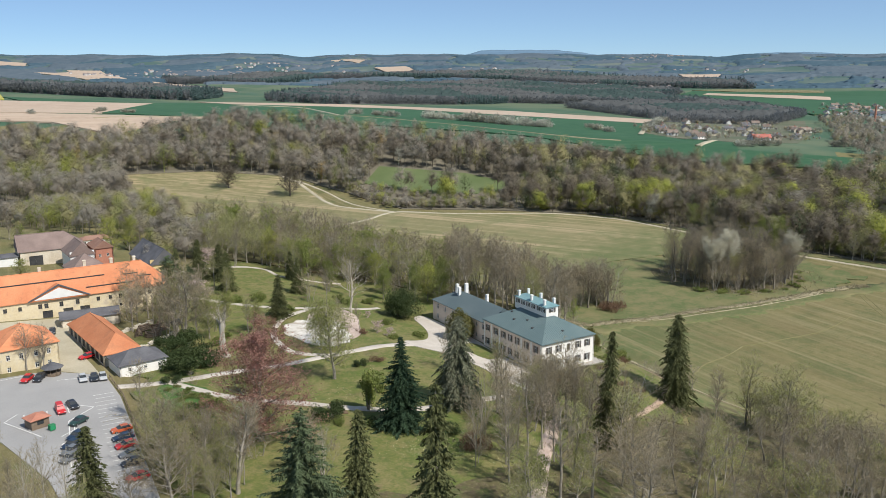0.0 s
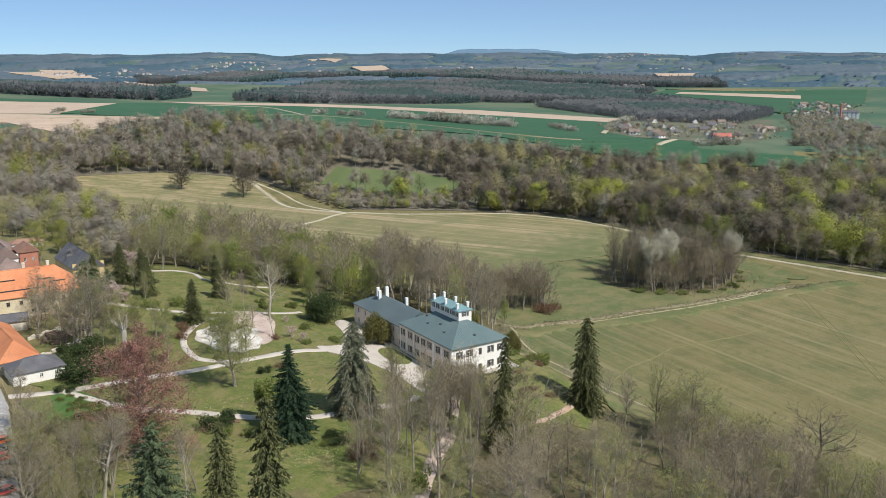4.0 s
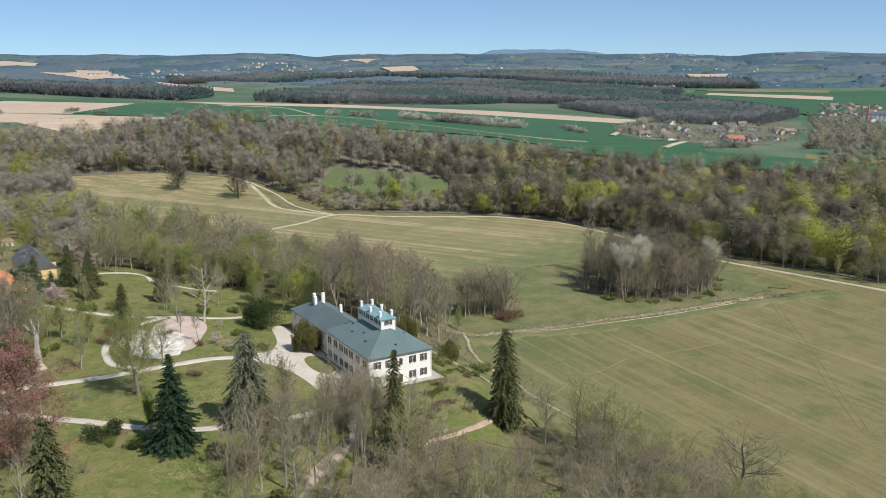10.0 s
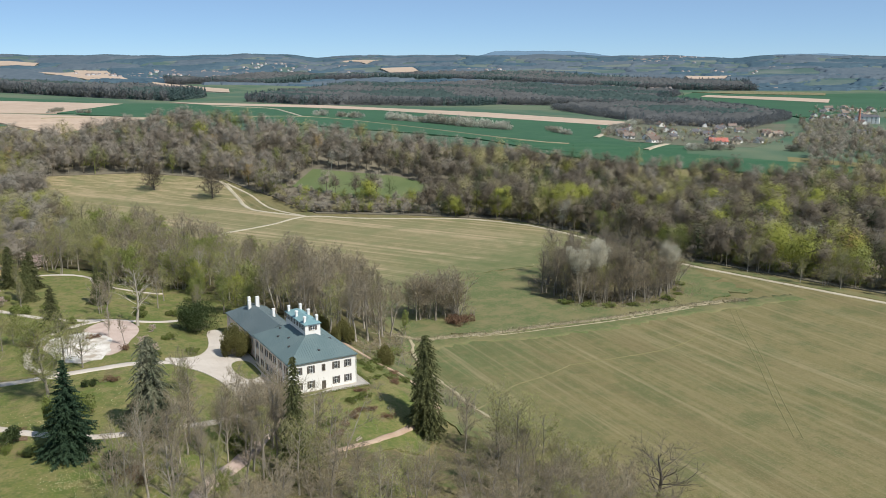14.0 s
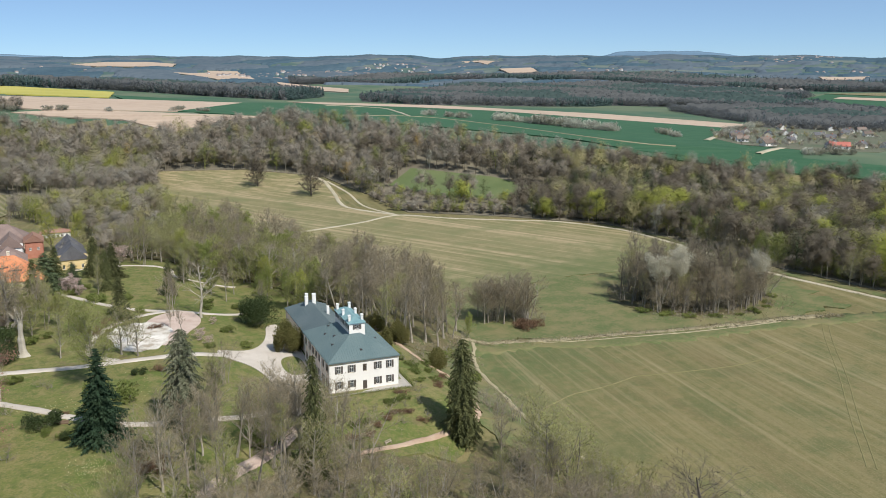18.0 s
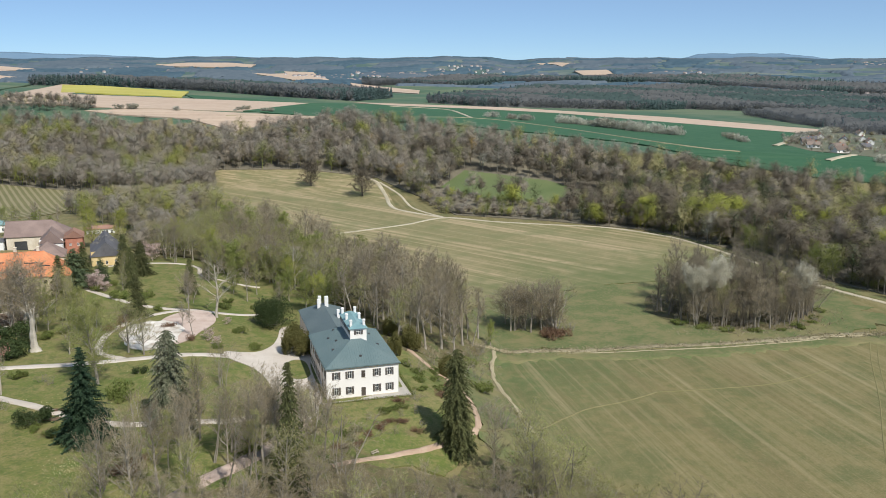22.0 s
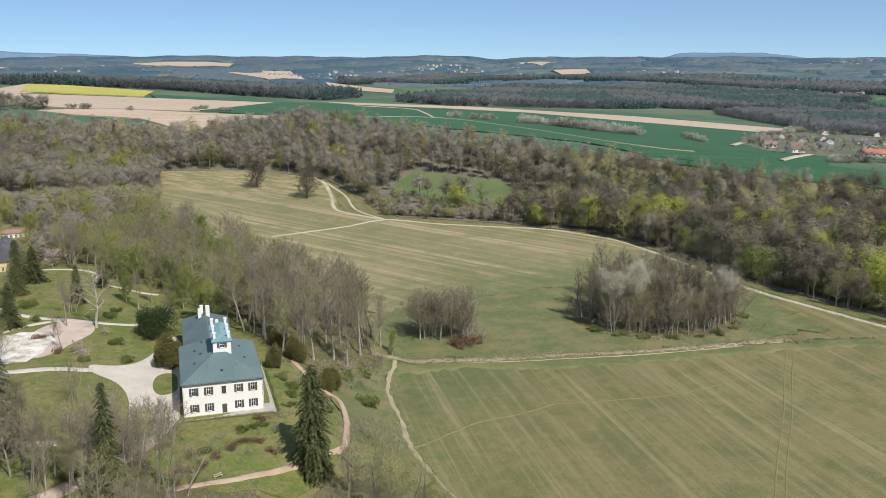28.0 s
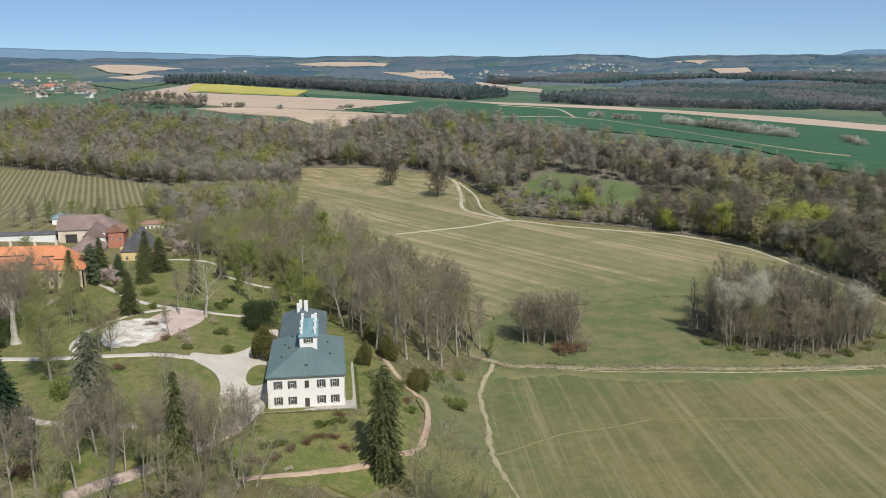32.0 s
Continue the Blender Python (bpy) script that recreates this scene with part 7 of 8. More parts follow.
def canopy(kinds, label, material, want):
    az = np.arange(-25, 65, 0.13)
    rr = [2280.0]
    while rr[-1] < 4900:
        rr.append(rr[-1] + 13 + (rr[-1] - 2280) * 0.012)
    index, vs, fs = {}, [], []
    mask = {}
    for i, r in enumerate(rr):
        for j, a in enumerate(az):
            x, y = r * math.sin(radians(a)), -185 + r * math.cos(radians(a))
            if wooded(x, y, r) and (noise.noise(Vector((x * 0.0035, y * 0.005, 5.0))) + 0.25 * noise.noise(Vector((x * 0.03, y * 0.03, 1.0))) > 0.02) == want:
                mask[i, j] = (x, y)
    g = random.Random(81)
    for (i, j), (x, y) in mask.items():
        rim = not all((i + p, j + q) in mask for p in (-1, 0, 1) for q in (-1, 0, 1))
        up = -0.3 if rim else g.uniform(5, 6.5) + 1.0 * noise.noise(Vector((x * 0.01, y * 0.01, 0)))
        index[i, j] = len(vs)
        vs.append((x + g.uniform(-3, 3), y + g.uniform(-3, 3), ground(x, y) + up))
    for i, j in mask:
        if (i + 1, j) in mask and (i, j + 1) in mask and (i + 1, j + 1) in mask:
            a, b, c, d = index[i, j], index[i, j + 1], index[i + 1, j + 1], index[i + 1, j]
            fs += [(a, b, c), (a, c, d)]
    fast_mesh("hill_wood", vs, fs, material, label, "wood", True)


# Both hill canopies carry haze in their base colours.
canopy("conifer", "distant conifer woods on the hills", M["hazehillconifer"], True)
canopy("bare", "distant leafless woods on the hills", M["hazehillwood"], False)


def skyline(name, a0, a1, top, label, material, r=4935):
    """A far mountain: a long block with a gently uneven crest, sloped towards the viewer."""
    n = 60
    v, f = [], []
    for k in range(n + 1):
        t = k / n
        az = radians(a0 + (a1 - a0) * t)
        h = top(t) + 1.2 * math.sin(t * 31) + 0.8 * math.sin(t * 67)
        for rr, z in ((r - 60, 40), (r - 12, 40 + (h - 40) * 0.8), (r, h), (r + 30, 40)):
            v.append((rr * math.sin(az), -185 + rr * math.cos(az), z))
    for k in range(n):
        for j in range(3):
            p = k * 4 + j
            f.append((p, p + 4, p + 5, p + 1))
    return tagged(link_mesh(name, v, f, material, smooth=True), label, "backdrop", "", "structure")


# The blue of these mountains is haze put into the colour.
skyline("backdrop_mountain", 31.6, 40.6, lambda t: 84 + 28 * ss(0, 0.16, t) * ss(1.0, 0.62, t) ** 0.7, "flat-topped mountain in painted blue haze on the horizon", M["hazemountain"])
skyline("backdrop_mountain_west", -24, -2, lambda t: 150 - 62 * t, "long mountain range in painted blue haze on the horizon", M["hazemountain"])
skyline("backdrop_mountain_east", 50, 64, lambda t: 90 + 8 * math.sin(t * 9), "hills in painted blue haze on the horizon", M["hazemountain"])


# ---- villages ----
def cottage(seed, l, w, h, pitch, wallm, roofm):
    root = thing("cottage", "small village house with pitched roof", "house", 0, 0, -500)
    bm = boxes((-l / 2, l / 2, -w / 2, w / 2, -1.5, h))
    for s in (-1, 1):
        x = s * (l / 2 - 0.002)
        vs = [bm.verts.new(p) for p in ((x, -w / 2, h), (x, w / 2, h), (x, 0, h + pitch))]
        bm.faces.new(vs)
    part("wall", bm, wallm, root)
    bm = bmesh.new()
    for s in (-1, 1):
        vs = [bm.verts.new(p) for p in ((-l / 2 - 0.4, s * (w / 2 + 0.5), h - 0.4), (l / 2 + 0.4, s * (w / 2 + 0.5), h - 0.4), (l / 2 + 0.4, 0, h + pitch), (-l / 2 - 0.4, 0, h + pitch),
                                        (-l / 2 - 0.4, s * (w / 2 + 0.5), h - 0.1), (l / 2 + 0.4, s * (w / 2 + 0.5), h - 0.1), (l / 2 + 0.4, 0, h + pitch + 0.3), (-l / 2 - 0.4, 0, h + pitch + 0.3))]
        for q in ((0, 1, 2, 3), (4, 5, 6, 7), (0, 1, 5, 4), (1, 2, 6, 5), (0, 3, 7, 4)):
            bm.faces.new([vs[k] for k in q])
    roof = part("roof", bm, roofm, root)
    part("chimney", boxes((l * 0.15, l * 0.15 + 0.9, -0.45, 0.45, h + pitch * 0.4, h + pitch + 1.3)), M["brick"], roof)
    for s in (-1, 1):
        for k in range(3):
            x = -l / 2 + l * (k + 0.5) / 3
            part("window", boxes((x - 0.6, x + 0.6, min(s * w / 2, s * (w / 2 + 0.05)), max(s * w / 2, s * (w / 2 + 0.05)), h * 0.35, h * 0.75)), M["glass"], root)
    return root


COTTAGES = [cottage(k, l, w, h, p, wm, rm) for k, (l, w, h, p, wm, rm) in enumerate(((11, 8, 4.0, 3.2, M["white"], M["villagetile"]), (12, 8, 3.6, 3.4, M["oldwall"], M["slate"]), (9, 8, 5.0, 3.0, M["oldwall"], M["villagetile"]), (15, 8, 3.8, 3.6, M["plaster"], M["villagetile"]), (10, 8, 4.0, 3.4, M["white"], M["slate"])))]
REDROOF = cottage(9, 14, 9, 3.6, 3.4, M["white"], M["redtile"])
rng = random.Random(80)


def village(poly, n, gap, group):
    spots2 = []
    xs, ys = [p[0] for p in poly], [p[1] for p in poly]
    for t in range(4000):
        if len(spots2) >= n:
            break
        x, y = rng.uniform(min(xs), max(xs)), rng.uniform(min(ys), max(ys))
        if not in_poly(x, y, poly) or any((x - p) ** 2 + (y - q) ** 2 < gap * gap for p, q in spots2):
            continue
        spots2.append((x, y))
        ob = copy_thing(COTTAGES[rng.randrange(5)], pose(x, y, ground(x, y), 0, 0, rng.choice((-30, 55, 60, -25, 10)) + rng.uniform(-8, 8)) @ Matrix.Diagonal((0.92, 0.85, 0.78, 1)))
        ob["group"] = group
        for q in range(12):
            row = (x + rng.uniform(-22, 22), y + rng.uniform(-24, 18), rng.uniform(3.5, 8), rng.uniform(1.0, 1.5), rng.uniform(0, 6.28), rng.randrange(9))
            garden[rng.choice(("bare", "grey", "dark", "grey", "white", "olive"))].append(row)


garden = {k: [] for k in SPECIES}
drape("village_gardens", [(494, 470), (600, 565), (726, 660), (862, 704), (910, 580), (700, 418), (555, 331), (496, 343), (468, 398)], M["gardenland"], 0.3, 30, "brown and green garden ground of the village")
village([(498, 468), (600, 560), (726, 657), (860, 700), (907, 581), (700, 420), (555, 335), (500, 345), (473, 398)], 40, 18, "village beyond the fields")
village([(1298, 807), (1308, 707), (1003, 520), (940, 540), (980, 600)], 30, 18, "houses on the far slope")
village([(-405, 1111), (-560, 1500), (-420, 1450), (-265, 930), (-339, 940)], 30, 20, "hamlet beyond the woods")
for kind, (tmpl, material, label) in SPECIES.items():
    grow("village_trees", tmpl, garden[kind], material, "garden trees among village houses", "trees")
ob = copy_thing(REDROOF, pose(540, 359, ground(540, 359), 0, 0, -35))
ob.scale = (1.15, 0.9, 0.9)
ob["label"] = "long low house with bright red roof"
ob = copy_thing(REDROOF, pose(-430, 1290, ground(-430, 1290), 0, 0, 20))
ob["label"] = "house with bright orange-red roof in the hamlet"
# towns some kilometres off, a few pixels each
vs, fs, n = [], [], 0
wv, wf, wn2 = [], [], 0
for cx, cy, sx, sy, m in ((640, 2650, 420, 110, 110), (1000, 2900, 240, 80, 40), (-650, 2500, 260, 80, 40), (1600, 1580, 150, 110, 90), (1450, 1370, 50, 50, 16), (2750, 2720, 280, 60, 60), (1500, 2300, 200, 60, 12), (-250, 3100, 260, 60, 10), (2300, 1900, 220, 80, 12)):
    for k in range(m):
        x, y = cx + rng.gauss(0, sx * 0.5), cy + rng.gauss(0, sy)
        z, w, l, h = ground(x, y), rng.uniform(6, 9), rng.uniform(8, 13), rng.uniform(2.5, 4.5)
        c, s = math.cos(x), math.sin(x)
        for dx, dy, dz in ((-l / 2, -w / 2, -2), (l / 2, -w / 2, -2), (l / 2, w / 2, -2), (-l / 2, w / 2, -2), (-l / 2, -w / 2, h), (l / 2, -w / 2, h), (l / 2, w / 2, h), (-l / 2, w / 2, h)):
            wv.append((x + dx * c - dy * s, y + dx * s + dy * c, z + dz))
        for a0, b0, c0, d0 in ((0, 1, 5, 4), (1, 2, 6, 5), (2, 3, 7, 6), (3, 0, 4, 7)):
            wf += [(wn2 + a0, wn2 + b0, wn2 + c0), (wn2 + a0, wn2 + c0, wn2 + d0)]
        wn2 += 8
        for dx, dy, dz in ((-l / 2, -w / 2, h), (l / 2, -w / 2, h), (l / 2, w / 2, h), (-l / 2, w / 2, h), (-l / 2, 0, h + 3.4), (l / 2, 0, h + 3.4)):
            vs.append((x + dx * c - dy * s, y + dx * s + dy * c, z + dz))
        fs += [(n, n + 1, n + 5), (n, n + 5, n + 4), (n + 2, n + 3, n + 4), (n + 2, n + 4, n + 5), (n + 1, n + 2, n + 5), (n + 3, n, n + 4)]
        n += 6
fast_mesh("far_houses", wv, wf, M["farwall"], "scattered pale walls of far towns", "town")
fast_mesh("far_roofs", vs, fs, M["farroof"], "scattered reddish roofs of far towns", "town")


# dry tussocks along the ditch, the copse and the field edges
rng = random.Random(90)
tv, tf = [], []


def tussock(x, y, h):
    z = ground(x, y) + 0.05
    for k in range(6):
        sliver(tv, tf, Vector((x + rng.uniform(-0.4, 0.4), y + rng.uniform(-0.4, 0.4), z)), (rand_dir(rng) * 0.6 + Vector((0, 0, 0.8))).normalized(), h * rng.uniform(0.6, 1.3), 0.12, rng)


for line, n, wide in (([(58, 62), (69, 63), (84, 60.5), (99.6, 56.4), (122, 54), (143, 50.3), (167, 48), (193, 46.5), (212, 42)], 2600, 1.5), ([(57, 40), (55, 20), (53, 0), (51, -14)], 160, 0.8), ([(60, 62), (58, 52), (57, 44)], 160, 2.2), ([(140, 66), (160, 60), (185, 56), (206, 62), (212, 72)], 350, 2.5), ([(36, 40), (50, 50), (58, 58)], 160, 2.0), ([(236, 112), (240, 84), (250, 42)], 150, 2.0)):
    pts = curve_pts(line, 1.0)
    for k in range(n):
        x, y = pts[rng.randrange(len(pts))]
        tussock(x + rng.gauss(0, wide), y + rng.gauss(0, wide), rng.uniform(0.4, 0.9))
va, fa = tri_arrays(tv, tf)
fast_mesh("dry_tussocks", va, fa, M["dry"], "pale dry grass tussocks along the ditch", "grass")

# spring flowers in the grass
rng = random.Random(91)
tv, tf = [], []
for cx, cy, n, sx, sy in ((-52, -29, 420, 3.5, 3.0), (-47, -35, 200, 3, 3), (-60, 2, 120, 5, 4), (-40, 8, 90, 6, 5)):
    for k in range(n):
        x, y = cx + rng.gauss(0, sx), cy + rng.gauss(0, sy)
        z = ground(x, y) + 0.12
        leaf(tv, tf, Vector((x, y, z + rng.uniform(0.0, 0.15))), rng.uniform(0.12, 0.26), rng)
va, fa = tri_arrays(tv, tf)
fast_mesh("daffodils", va, fa, mat("pale_yellow_petals", (0.62, 0.56, 0.26), (0.75, 0.72, 0.52), 0.7, 0.5, 5.0, thin=0.3), "pale yellow spring flowers in the lawn", "flowers")


# ---- farmyard ----
def block(name, label, x, y, z, rz, w, l, eave, ridge, hip0, hip1, wallm, roofm, rows=(), holes_only=(), over=0.4, frame_mat=None):
    """A building with its ridge along its own y axis. rows: (side, places along the wall, sill, width, height); holes_only: dark openings."""
    root = thing(name, label, "building", x, y, z, rz)
    sides = {"w": ((-w / 2, l / 2), (0, -1), l), "e": ((w / 2, -l / 2), (0, 1), l), "s": ((-w / 2, -l / 2), (1, 0), w), "n": ((w / 2, l / 2), (-1, 0), w)}
    for key, (o, d, ln) in sides.items():
        hs = [(a - ww / 2, a + ww / 2, s, s + hh) for side, places, s, ww, hh in rows if side == key for a in places]
        hs += [(a - ww / 2, a + ww / 2, s, s + hh) for side, places, s, ww, hh in holes_only if side == key for a in places]
        wall_panel(o, d, ln, -0.6, eave, hs, 0.4, wallm, root)
        for side, places, s, ww, hh in rows:
            if side == key:
                for a in places:
                    window(root, o, d, a, s, ww, hh, shutters=False, frame_mat=frame_mat)
        for side, places, s, ww, hh in holes_only:
            if side == key:
                for a in places:
                    part("gate", placed(boxes((a - ww / 2, a - 0.01, 0.22, 0.28, s, s + hh), (a + 0.01, a + ww / 2, 0.22, 0.28, s, s + hh)), o, d), M["iron"], root, "dark plank gate")
    bm = boxes((-w / 2 + 0.41, w / 2 - 0.41, -l / 2 + 0.41, l / 2 - 0.41, -0.3, 0.02))
    part("floor_slab", bm, M["stone"], root)
    if hip0 <= 0:
        gable(root, w, l, eave, ridge, -1, wallm)
    if hip1 <= 0:
        gable(root, w, l, eave, ridge, 1, wallm)
    roof = hip_roof(root, -w / 2, w / 2, -l / 2, l / 2, eave, ridge, -l / 2 + hip0 if hip0 > 0 else -l / 2 - over, l / 2 - hip1 if hip1 > 0 else l / 2 + over, roofm, over)
    bm = bmesh.new()
    a, b = (-l / 2 + hip0 if hip0 > 0 else -l / 2 - over), (l / 2 - hip1 if hip1 > 0 else l / 2 + over)
    bmesh.ops.create_cone(bm, cap_ends=True, segments=8, radius1=0.14, radius2=0.14, depth=b - a, matrix=Matrix.Translation((0, (a + b) / 2, ridge)) @ Matrix.Rotation(radians(90), 4, "X"))
    part("ridge_tile", bm, roofm, roof)
    return root, roof


def gable(root, w, l, eave, ridge, s, wallm):
    bm = bmesh.new()
    y0, y1 = s * l / 2, s * (l / 2 - 0.35)
    f = [bm.verts.new(p) for p in ((-w / 2, y0, eave), (w / 2, y0, eave), (0, y0, ridge - 0.05))]
    g = [bm.verts.new(p) for p in ((-w / 2, y1, eave), (w / 2, y1, eave), (0, y1, ridge - 0.05))]
    bm.faces.new(f)
    bm.faces.new(g)
    for k in range(3):
        m = (k + 1) % 3
        bm.faces.new((f[k], f[m], g[m], g[k]))
    part("gable_wall", bm, wallm, root)


def roof_strips(root, w, l, eave, ridge, rows):
    """Dark ventilation slots across a tiled slope."""
    for side, t, y0, y1 in rows:
        x = side * (w / 2 + 0.4) * (1 - t)
        z = eave + 0.16 + (ridge - eave - 0.16) * t
        part("roof_slot", boxes((x - 0.22, x + 0.22, y0, y1, z - 0.05, z + 0.2)), M["iron"], root)


# long main range, ridge running east to west
main, mroof = block("stable_range", "long farm building with bright orange tiled hipped roof", -102.6, 112, 5.0, 90, 14, 68, 5.9, 13.2, 8, 8, M["creamwall"], M["orange"],
    rows=[("w", [3, 7, 11, 15, 19, 23, 45, 48.6, 51.6, 54.6, 57.6, 60.6, 63.4, 66], 3.5, 1.0, 1.3), ("w", [28.5, 30.2, 34.4, 39.0], 3.4, 1.1, 1.5), ("w", [51.6, 57.6, 62.2], 0.9, 0.8, 0.9), ("s", [3, 7, 11], 3.5, 1.0, 1.3)],
    holes_only=[("w", [30.4, 36.2, 41.0], 0.0, 2.8, 2.6), ("w", [54.6], 0.0, 1.2, 2.1)], frame_mat=M["shutter"])
roof_strips(mroof, 14, 68, 5.9, 13.2, ((-1, 0.62, -14, 32), (-1, 0.25, -22, -8), (-1, 0.3, 24, 33), (-1, 0.42, -28, -24), (-1, 0.55, -24, -20)))
bm = bmesh.new()
front = [bm.verts.new(p) for p in ((-7.75, 8.6, 5.95), (-7.75, -8.6, 5.95), (-7.75, 0, 10.1))]
back = [bm.verts.new(p) for p in ((-2.0, 8.6, 5.95), (-2.0, -8.6, 5.95), (-2.0, 0, 10.1))]
bm.faces.new(front)
for k in range(3):
    m = (k + 1) % 3
    bm.faces.new((front[k], front[m], back[m], back[k]))
pediment = part("pediment", bm, M["orange"], main)
bm = bmesh.new()
vs = [bm.verts.new(p) for p in ((-7.8, 7.2, 6.35), (-7.8, -7.2, 6.35), (-7.8, 0, 9.5))]
v2 = [bm.verts.new(p) for p in ((-7.756, 7.2, 6.35), (-7.756, -7.2, 6.35), (-7.756, 0, 9.5))]
bm.faces.new(vs)
for k in range(3):
    m = (k + 1) % 3
    bm.faces.new((vs[k], vs[m], v2[m], v2[k]))
part("tympanum", bm, M["white"], pediment)
for s in (-1, 1):
    bm = bmesh.new()
    quad = ((0, 10.15), (s * 8.7, 5.92), (s * 8.7, 6.3), (0, 10.6))
    a = [bm.verts.new((-7.95, p, q)) for p, q in quad]
    b = [bm.verts.new((-7.6, p, q)) for p, q in quad]
    bm.faces.new(a)
    bm.faces.new(b)
    for k in range(4):
        m = (k + 1) % 4
        bm.faces.new((a[k], a[m], b[m], b[k]))
    part("raking_cornice", bm, M["slate"], pediment)
for yy, top in ((-24, 14.4), (-17, 14.6), (-9, 14.9), (4, 14.2), (18, 14.4), (28, 14.2)):
    chimney(main, 0.6, yy, 11.5, top, 0.9, 0.9, True, M["oldwall"])

small, sroof = block("wagon_shed", "low shed with orange tiled hipped roof and dark plank front", -96.8, 70, 5.0, 6, 9.5, 33, 2.9, 6.9, 5, 5, M["oldwall"], M["orange"],
    holes_only=[("w", [2.6, 6.6, 10.6, 14.6, 18.6, 22.6, 26.6, 30.4], 0.1, 3.2, 2.5)])
block("store_house", "low white outbuilding with dark slate hipped roof", -92.5, 48.6, 4.8, 96, 9, 12, 2.7, 5.2, 4, 4, M["plaster"], M["slate"],
    rows=[("w", [2.5, 6.5, 10], 1.0, 0.8, 0.9)])
block("yard_house", "two-storey yellowish house with orange hipped roof", -117.2, 64.5, 5.4, 6, 14, 14, 6.6, 11.0, 6.4, 6.4, M["creamwall"], M["orange"],
    rows=[("s", [2.2, 5.2, 8.6, 11.6], 4.0, 0.9, 1.4), ("s", [2.2, 8.6, 11.6], 1.0, 0.9, 1.3), ("e", [3, 7, 11], 4.0, 0.9, 1.4), ("e", [3, 11], 1.0, 0.9, 1.3)])
block("grey_shed", "low timber shed with worn grey roof", -96, 95, 4.9, 84, 7, 16, 2.6, 4.2, 0, 0, M["oldwall"], M["slate"])
block("barn", "big barn with weathered purplish brown tiled roof", -92, 205, 1.0, 90, 14, 25, 6.0, 11.8, 7, 0, M["oldwall"], M["barnroof"], holes_only=[("w", [6], 0.0, 5.0, 4.2)])
block("gabled_house", "white gabled house with red-brown roof", -84.5, 187, 1.2, 4, 9, 14, 6.0, 11.2, 0, 3, M["white"], M["barnroof"], rows=[("s", [2.5, 4.5, 6.5], 3.8, 0.8, 1.1), ("s", [2.5, 6.5], 1.0, 0.8, 1.1), ("s", [4.5], 6.6, 0.8, 1.0)])
block("granary", "outbuilding with steep dark purplish brown hipped roof", -84.5, 172.5, 1.4, 4, 13, 13, 2.8, 8.2, 6.2, 6.2, M["oldwall"], M["barnroof"])
block("brick_house", "brick house with red tiled roof", -76, 188, 1.0, 4, 7, 11, 7.6, 10.6, 0, 3, M["brick"], M["oldtile"], rows=[("s", [2.0, 5.0], 4.2, 0.9, 1.2)])
block("gardener_house", "ochre yellow house with long dark slate gabled roof", -61.5, 160, 2.8, 5, 11, 24, 4.6, 10.2, 0, 0, M["yellowwall"], M["slate"], rows=[("s", [2.2, 5.5, 8.8], 1.3, 0.9, 1.5), ("s", [4.0, 7.0], 5.4, 0.8, 1.2), ("w", [3, 7, 11, 15, 19], 1.3, 0.9, 1.4)])
block("garden_lodge", "white garden pavilion with a row of dark openings", -70, 237, -1.5, 95, 6, 13, 3.6, 5.0, 2.5, 2.5, M["white"], M["oldtile"], rows=[("w", [1.6, 3.5, 5.4, 7.4, 9.3, 11.4], 0.6, 1.1, 2.3)])
block("glasshouse", "long low white glasshouse", -128, 201, 2.0, 92, 8, 46, 3.6, 4.4, 2, 2, M["white"], M["slate"])
block("pavilion", "square pavilion with blue-green roof and small lantern", -116, 247, 0.5, 10, 9, 9, 4.2, 6.4, 4.2, 4.2, M["plaster"], M["coppernew"], rows=[("s", [2.5, 6.5], 1.2, 1.0, 1.6)])

block("apartment_block", "white block of flats beyond the village", 1020, 537, -6, 30, 12, 30, 9, 12, 3, 3, M["white"], M["slate"], rows=[("w", [4, 9, 15, 21, 26], z, 1.6, 1.6) for z in (1.0, 4.0, 7.0)] + [("s", [3, 9], z, 1.6, 1.6) for z in (1.0, 4.0, 7.0)])
block("works_hall", "long low pale works hall beyond the village", 862, 418, -6, 35, 12, 40, 4.2, 6, 0, 0, M["farwall"], M["slate"], rows=[("w", [5, 12, 20, 28, 35], 1.2, 2.0, 1.4)])
stack = thing("works_chimney", "tall slender brick works chimney", "chimney", 985, 525, -6.2)
bm = bmesh.new()
bmesh.ops.create_cone(bm, cap_ends=True, segments=12, radius1=1.7, radius2=1.0, depth=22, matrix=Matrix.Translation((0, 0, 11)))
part("shaft", bm, M["brick"], stack)
bm = bmesh.new()
bmesh.ops.create_cone(bm, cap_ends=True, segments=12, radius1=1.25, radius2=1.25, depth=0.8, matrix=Matrix.Translation((0, 0, 22.4)))
part("crown_ring", bm, M["stone"], stack)

# garden walls and a heap of timber
wall = thing("yard_wall", "crumbling stone yard wall", "wall", 0, 0, 0, kind="structure")
for x0, y0, x1, y1 in ((-90, 62, -76, 72), (-76, 72, -72, 100), (-90, 80, -80, 86)):
    d = math.hypot(x1 - x0, y1 - y0)
    n = int(d / 1.1)
    for k in range(n):
        t = (k + 0.5) / n
        x, y = x0 + (x1 - x0) * t, y0 + (y1 - y0) * t
        bm = boxes((-0.56, 0.56, -0.25, 0.25, -0.4, 0.9 + 0.3 * math.sin(k * 1.7)), bevel=0.06)
        st = part("stone", bm, M["stone"], wall)
        st.matrix_basis = pose(x, y, ground(x, y), 0, 0, math.degrees(math.atan2(y1 - y0, x1 - x0)))

